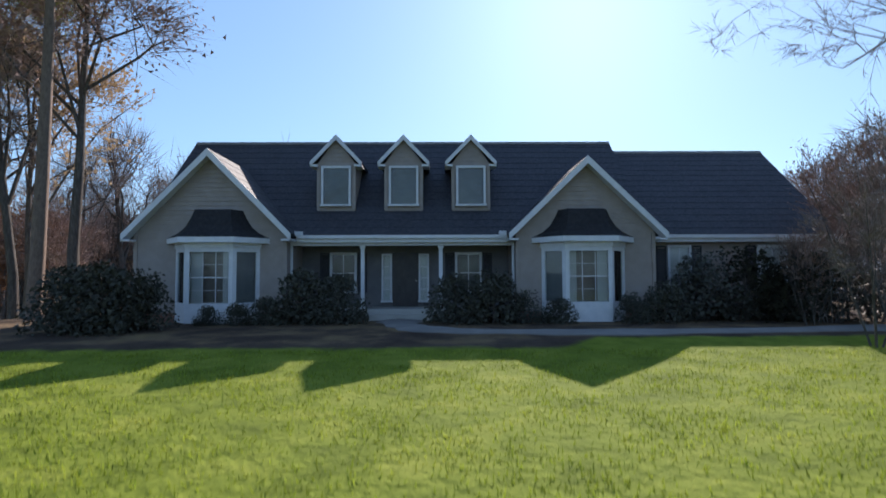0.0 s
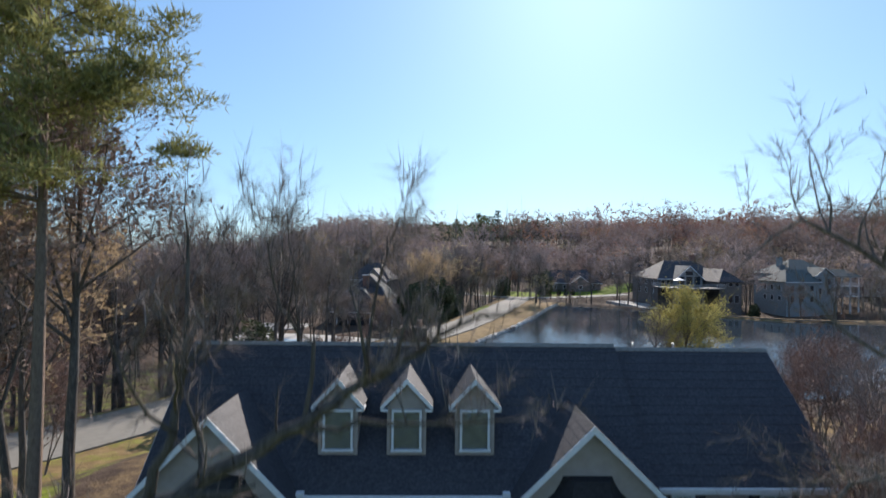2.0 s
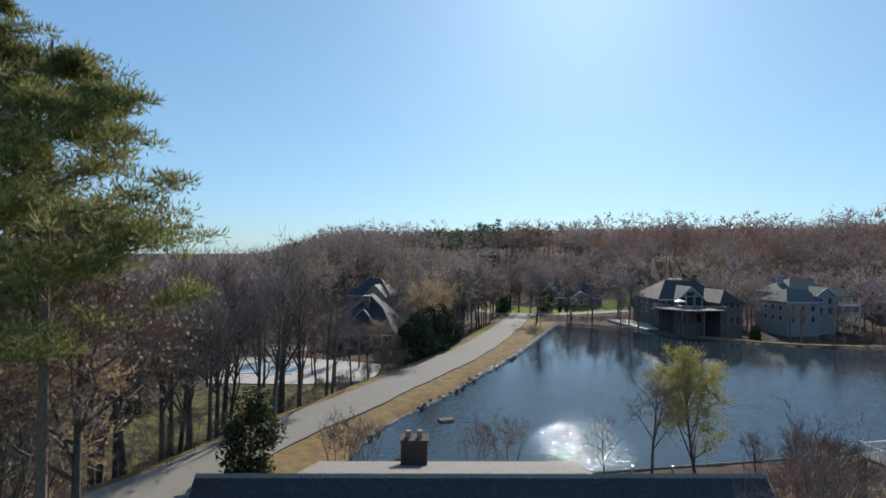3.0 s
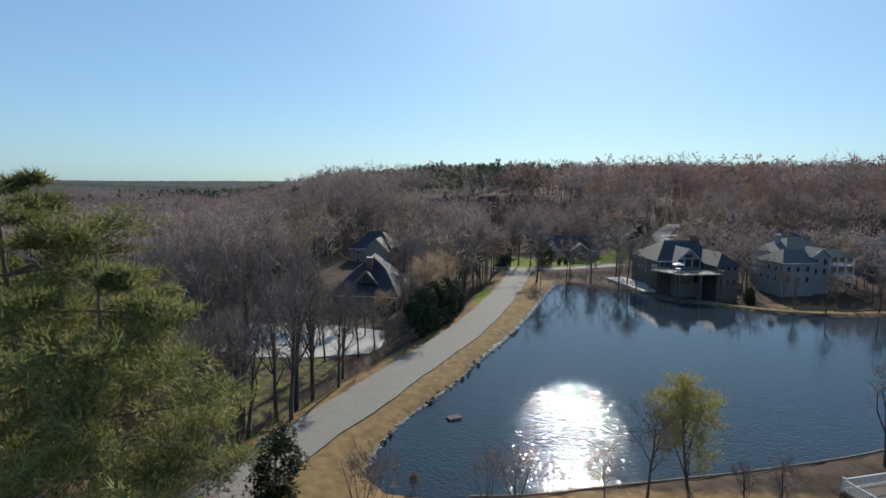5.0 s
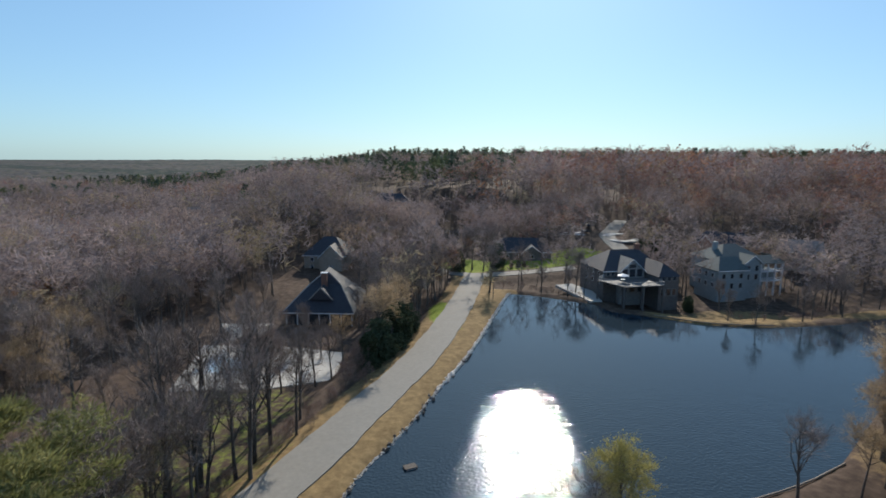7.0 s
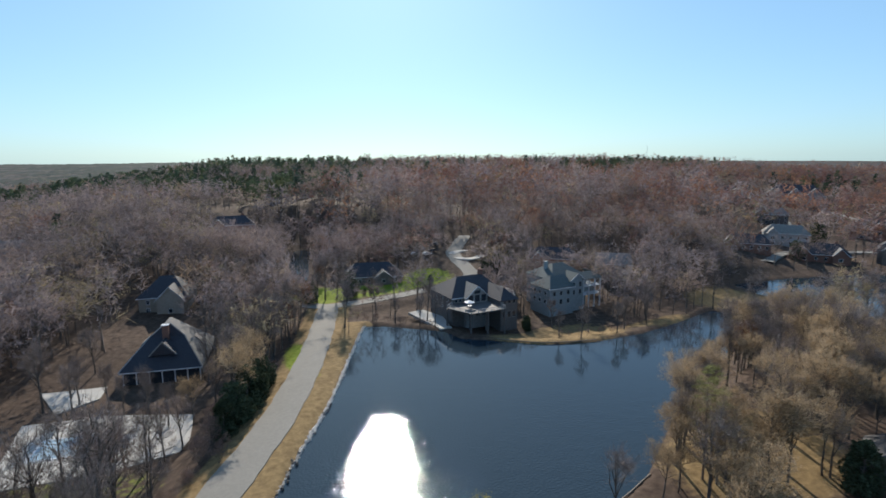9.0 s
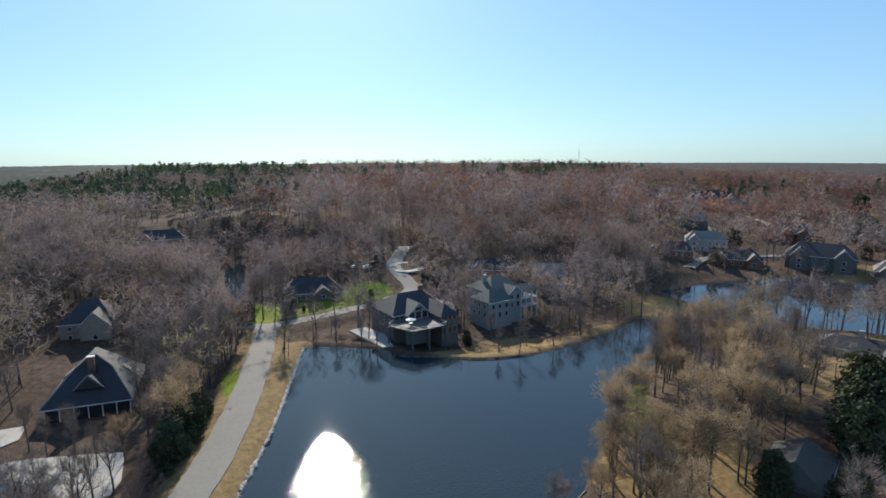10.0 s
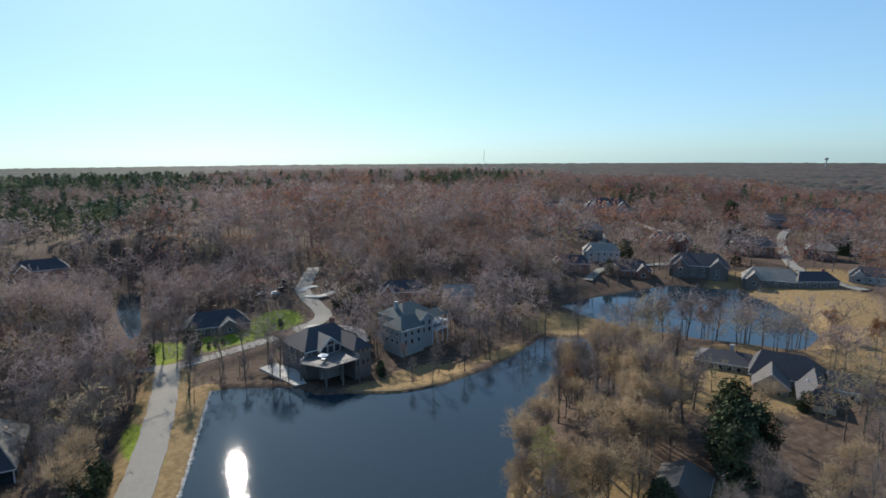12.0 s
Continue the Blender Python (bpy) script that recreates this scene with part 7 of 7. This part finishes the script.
def woods(name, models, spots, bark, kinds, label):
    """Many trees, too many to count, as one thing of two meshes."""
    packs = [pack(m) for m in models]
    lv, lf, tv, tf, tc, kl, kt = [], [], [], [], [], 0, 0
    g = np.random.RandomState(3)
    tints = tint_of(kinds, len(spots), g)
    places = np.array([q[:2] for q in spots], float).reshape(-1, 2)
    tints = tints * (1 + 0.2 * wave(places[:, 0], places[:, 1], 21, 6) + 0.12 * wave(places[:, 0], places[:, 1], 60, 8))[:, None]
    for (x, y, z, s), tint in zip(spots, tints):
        a, b, c, d = packs[g.randint(len(packs))]
        t = g.uniform(0, 6.283)
        R = np.array([[math.cos(t), math.sin(t), 0], [-math.sin(t), math.cos(t), 0], [0, 0, g.uniform(0.85, 1.15)]], np.float32) * s
        o = np.array([x, y, z], np.float32)
        lv.append(a @ R + o)
        lf.append(b + kl)
        kl += len(a)
        tv.append(c @ R + o)
        tf.append(d + kt)
        tc.append(np.repeat(tint[None], len(c), 0))
        kt += len(c)
    top = thing(name, label, "woods", kind="stuff")
    part("trunks", tri_mesh("trunks", np.concatenate(lv), np.concatenate(lf), bark), bark, top)
    crowns = tri_mesh("crowns", np.concatenate(tv), np.concatenate(tf), M_CROWNS)
    paint(crowns, np.concatenate(tc))
    part("crowns", crowns, M_CROWNS, top)


def clear_of(x, y):
    """How freely trees may stand at each place: 0 none, 1 thick."""
    k = np.ones(x.shape)
    for poly, edge in ((POND, 3), (POND_RIGHT, 3), (POND_FAR, 3)):
        k *= signed(x, y, poly) > edge
    for line, w in ((ROAD, 6.5), (CROSS, 6), (LANE, 6)):
        k *= seg_distance(x, y, line)[0] > w
    for line in STREETS:
        k *= seg_distance(x, y, line)[0] > 6
    for hx, hy, r in NEIGHBOURS:
        k *= np.hypot(x - hx, y - hy) > r
    k *= ~((x > -17) & (x < 40) & (y > -14) & (y < 50))
    k *= ~((x > -62) & (x < -12) & (y > 109) & (y < 140))
    for px, py, sx, sy in GREEN_PATCHES[1:4] + STRAW_PATCHES[:4]:
        k *= np.hypot((x - px) / sx, (y - py) / sy) > 1
    k *= np.where((x > 20) & (y > 160) & (y < 250) & (x < 130), 0.6, 1.0)
    k *= np.where((x > 40) & (y < 125) & (x < 230), 0.9, 1.0)
    k *= ~((x > 30) & (x < 58) & (y > 25) & (y < 60))
    k *= np.where((x > 225) & (y < 260) & (x < 450), 0.62, 1.0)
    k *= np.where((x > 380) & (x < 620) & (y > 120) & (y < 420), 0.75, 1.0)
    k *= np.hypot(x - 146, y - 50) > 13
    k *= np.where((x > -18) & (y < 60), 0.5, 1.0)
    k *= np.where((x > -62) & (x < 0) & (y > 60) & (y < 175), 0.5, 1.0)
    k *= np.where((x > -34) & (x < -6) & (y > 116) & (y < 153), 0.3, 1.0)
    k *= np.where((x > 128) & (x < 205) & (y > 66) & (y < 128), 0.3, 1.0)
    k *= np.where((x > -33) & (x < -11) & (y > 178) & (y < 214), 0.0, 1.0)
    k *= np.where((x > -58) & (x < -34) & (y > 140) & (y < 178), 0.5, 1.0)
    k *= np.where((x > -62) & (x < 2) & (y > 60) & (y < 111), 0.25, 1.0)
    k *= np.hypot((x - 98) / 21, (y - 141) / 17) > 1
    k *= ~((x > 60) & (x < 84) & (y > 134) & (y < 152))
    k *= np.where((x > 20) & (x < 100) & (y > 185) & (y < 236), 0.4, 1.0)
    return k


# the grove on the right-hand shore stands closer than the woods
placed = 0
while placed < 54:
    tx, ty = rng.uniform(58, 150), rng.uniform(44, 108)
    shore = float(signed(np.array([tx]), np.array([ty]), POND)[0])
    if not 3.5 < shore < 36 or any(math.hypot(tx - hx, ty - hy) < hr for hx, hy, hr in NEIGHBOURS):
        continue
    placed += 1
    kin = TAN if rng.random() < 0.58 else BARE
    kin[rng.randrange(len(kin))].put(tx, ty, rng.uniform(1.05, 1.45))

g = np.random.RandomState(11)
r = np.concatenate([np.sqrt(g.uniform(25 ** 2, 330 ** 2, 3100)), np.sqrt(g.uniform(330 ** 2, 900 ** 2, 8000))])
n = len(r)
az = np.radians(g.uniform(-46, 82, n))
X, Y = r * np.sin(az), r * np.cos(az)
keep = g.uniform(0, 1, n) < clear_of(X, Y)
X, Y, r, az = X[keep], Y[keep], r[keep], az[keep]
Z = land(X, Y) - 0.2


def stand_kinds(x, y, g):
    """What grows where: 0 bare, 1 pine, 2 russet, 3 tan."""
    r, deg = np.hypot(x, y), np.degrees(np.arctan2(x, y)) + 4 * wave(x, y, 30, 9)
    edge = r + 40 * wave(x, y, 25, 3)
    pine = wave(x, y, 46, 2) * 0.9 + g.normal(0, 0.3, len(x)) - 0.5 * ((deg < -8) & (r < 260))
    pine += 0.8 * smooth(deg, -18, -10) * (1 - smooth(deg, 9, 18)) * smooth(edge, 340, 450)
    pine += 0.55 * (1 - smooth(deg, 12, 26)) * smooth(edge, 520, 640)
    pine += 0.6 * smooth(deg, 29, 34) * (1 - smooth(deg, 46, 54)) * smooth(edge, 600, 720)
    pine -= 0.7 * ((deg > 6) & (r < 480))
    kind = np.where(pine > 0.68, 1, 0)
    u = g.uniform(0, 1, len(x))
    clump = wave(x, y, 24, 5) > -0.05
    red = 0.03 + 0.16 * smooth(deg, 2, 14) * smooth(r, 200, 260) + 0.34 * clump * smooth(deg, 14, 26) * smooth(r, 250, 340) + 0.3 * smooth(deg, 44, 56) * smooth(r, 420, 560)
    grove = (x > 45) & (x < 190) & (y < 125)
    red = np.where(grove, 0.03, red)
    kind = np.where((kind == 0) & (u < red), 2, kind)
    return np.where((kind == 0) & (u > np.where(grove, 0.55, np.where(deg < 1, 0.84, 0.92))), 3, kind)


kind = stand_kinds(X, Y, g)
size = g.uniform(0.72, 1.25, len(X)) * np.where(kind == 1, 0.85, np.where((X < 15) & (r < 280), 1.25, 1.0))
size = np.where((r > 320) & (r < 500) & (az > 0.08), size * g.uniform(0.9, 1.4, len(X)), size)
order = np.argsort(r)
near_budget = {0: 135, 1: 14, 2: 24, 3: 44}
left_over = {0: [], 1: [], 2: [], 3: []}
for i in order:
    k = int(kind[i])
    if near_budget[k] > 0 and r[i] < 240:
        near_budget[k] -= 1
        stand = (BARE, PINE, RUSSET, TAN)[k]
        stand[rng.randrange(len(stand))].put(float(X[i]), float(Y[i]), float(size[i]) * (0.8 if k == 1 else 1.0))
    else:
        left_over[k].append((X[i], Y[i], Z[i], size[i]))


def split(k):
    near = [q for q in left_over[k] if math.hypot(q[0], q[1]) < 330]
    return near, [q for q in left_over[k] if math.hypot(q[0], q[1]) >= 330]


near, far = split(0)
woods("woods", [lobed_tree(s, 17, spread=sp) for s, sp in zip(range(101, 107), (0.36, 0.32, 0.42, 0.3, 0.38, 0.44))], near, M_BARK, "bare", "bare brown hardwood forest")
woods("woods", [lobed_tree(s, 17, 12, 9, 0.205, 0, sp, 0.22, 3, 0.1) for s, sp in zip(range(141, 146), (0.36, 0.42, 0.38, 0.32, 0.44))], far, M_BARK, "bare", "bare brown hardwood forest on far hills")
woods("pine_woods", [low_pine(s, 19) for s in range(111, 114)], left_over[1], M_PINE_BARK, "pine", "stands of dark green pines")
near, far = split(2)
woods("russet_woods", [lobed_tree(s, 16, 16, 9, 0.085, 0.42, 0.38) for s in range(121, 124)], near, M_BARK, "russet", "hardwoods with dry russet leaves")
woods("russet_woods", [lobed_tree(s, 17, 12, 5, 0.24, 0.85, 0.42, 0.22, 3, 0.1) for s in range(151, 154)], far, M_BARK, "russet", "far hardwoods with dry russet leaves")
near, far = split(3)
woods("tan_woods", [lobed_tree(s, 15, 17, 13, 0.07, 0.24, 0.4) for s in range(131, 134)], near, M_BARK, "tan", "hardwoods with thin tan leaves")
woods("tan_woods", [lobed_tree(s, 16, 12, 5, 0.22, 0.7, 0.42, 0.22, 3, 0.1) for s in range(161, 163)], far, M_BARK, "tan", "far hardwoods with thin tan leaves")

# tree tops out to the horizon
rr = [760.0]
while rr[-1] < 4700:
    rr.append(rr[-1] + max(6.0, rr[-1] * 0.011))
rr = np.array(rr)
aa = np.radians(np.arange(-52, 92, 0.3))
RR, AA = np.meshgrid(rr, aa, indexing="ij")
g = np.random.RandomState(5)
RR = RR + g.uniform(-2, 2, RR.shape)
AA = AA + g.uniform(-0.001, 0.001, RR.shape)
CX, CY = RR * np.sin(AA), RR * np.cos(AA)
CZ = land(CX, CY) + 8 + g.uniform(-3.0, 3.5, RR.shape) + wave(CX, CY, 23, 7) * 2.0
CZ[0] = land(CX[0], CY[0]) - 1
ci = np.arange(RR.size).reshape(RR.shape)
a, b, c, d = ci[:-1, :-1].ravel(), ci[:-1, 1:].ravel(), ci[1:, 1:].ravel(), ci[1:, :-1].ravel()
canopy = tri_mesh("far_woods", np.stack([CX.ravel(), CY.ravel(), CZ.ravel()], 1), np.concatenate([np.stack([a, c, b], 1), np.stack([a, d, c], 1)]), M_CROWNS)
ground_kinds = stand_kinds(CX.ravel() * 0.6, CY.ravel() * 0.6, g)
hazy_tints = np.zeros((RR.size, 3), np.float32)
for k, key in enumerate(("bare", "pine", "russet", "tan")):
    hazy_tints[ground_kinds == k] = tint_of(key, int((ground_kinds == k).sum()), g) * 0.5
# distance haze put into the tints: flattened and lifted towards blue grey
hazy_tints = hazy_tints * 0.45 + np.array([0.042, 0.05, 0.05], np.float32)
paint(canopy, hazy_tints)
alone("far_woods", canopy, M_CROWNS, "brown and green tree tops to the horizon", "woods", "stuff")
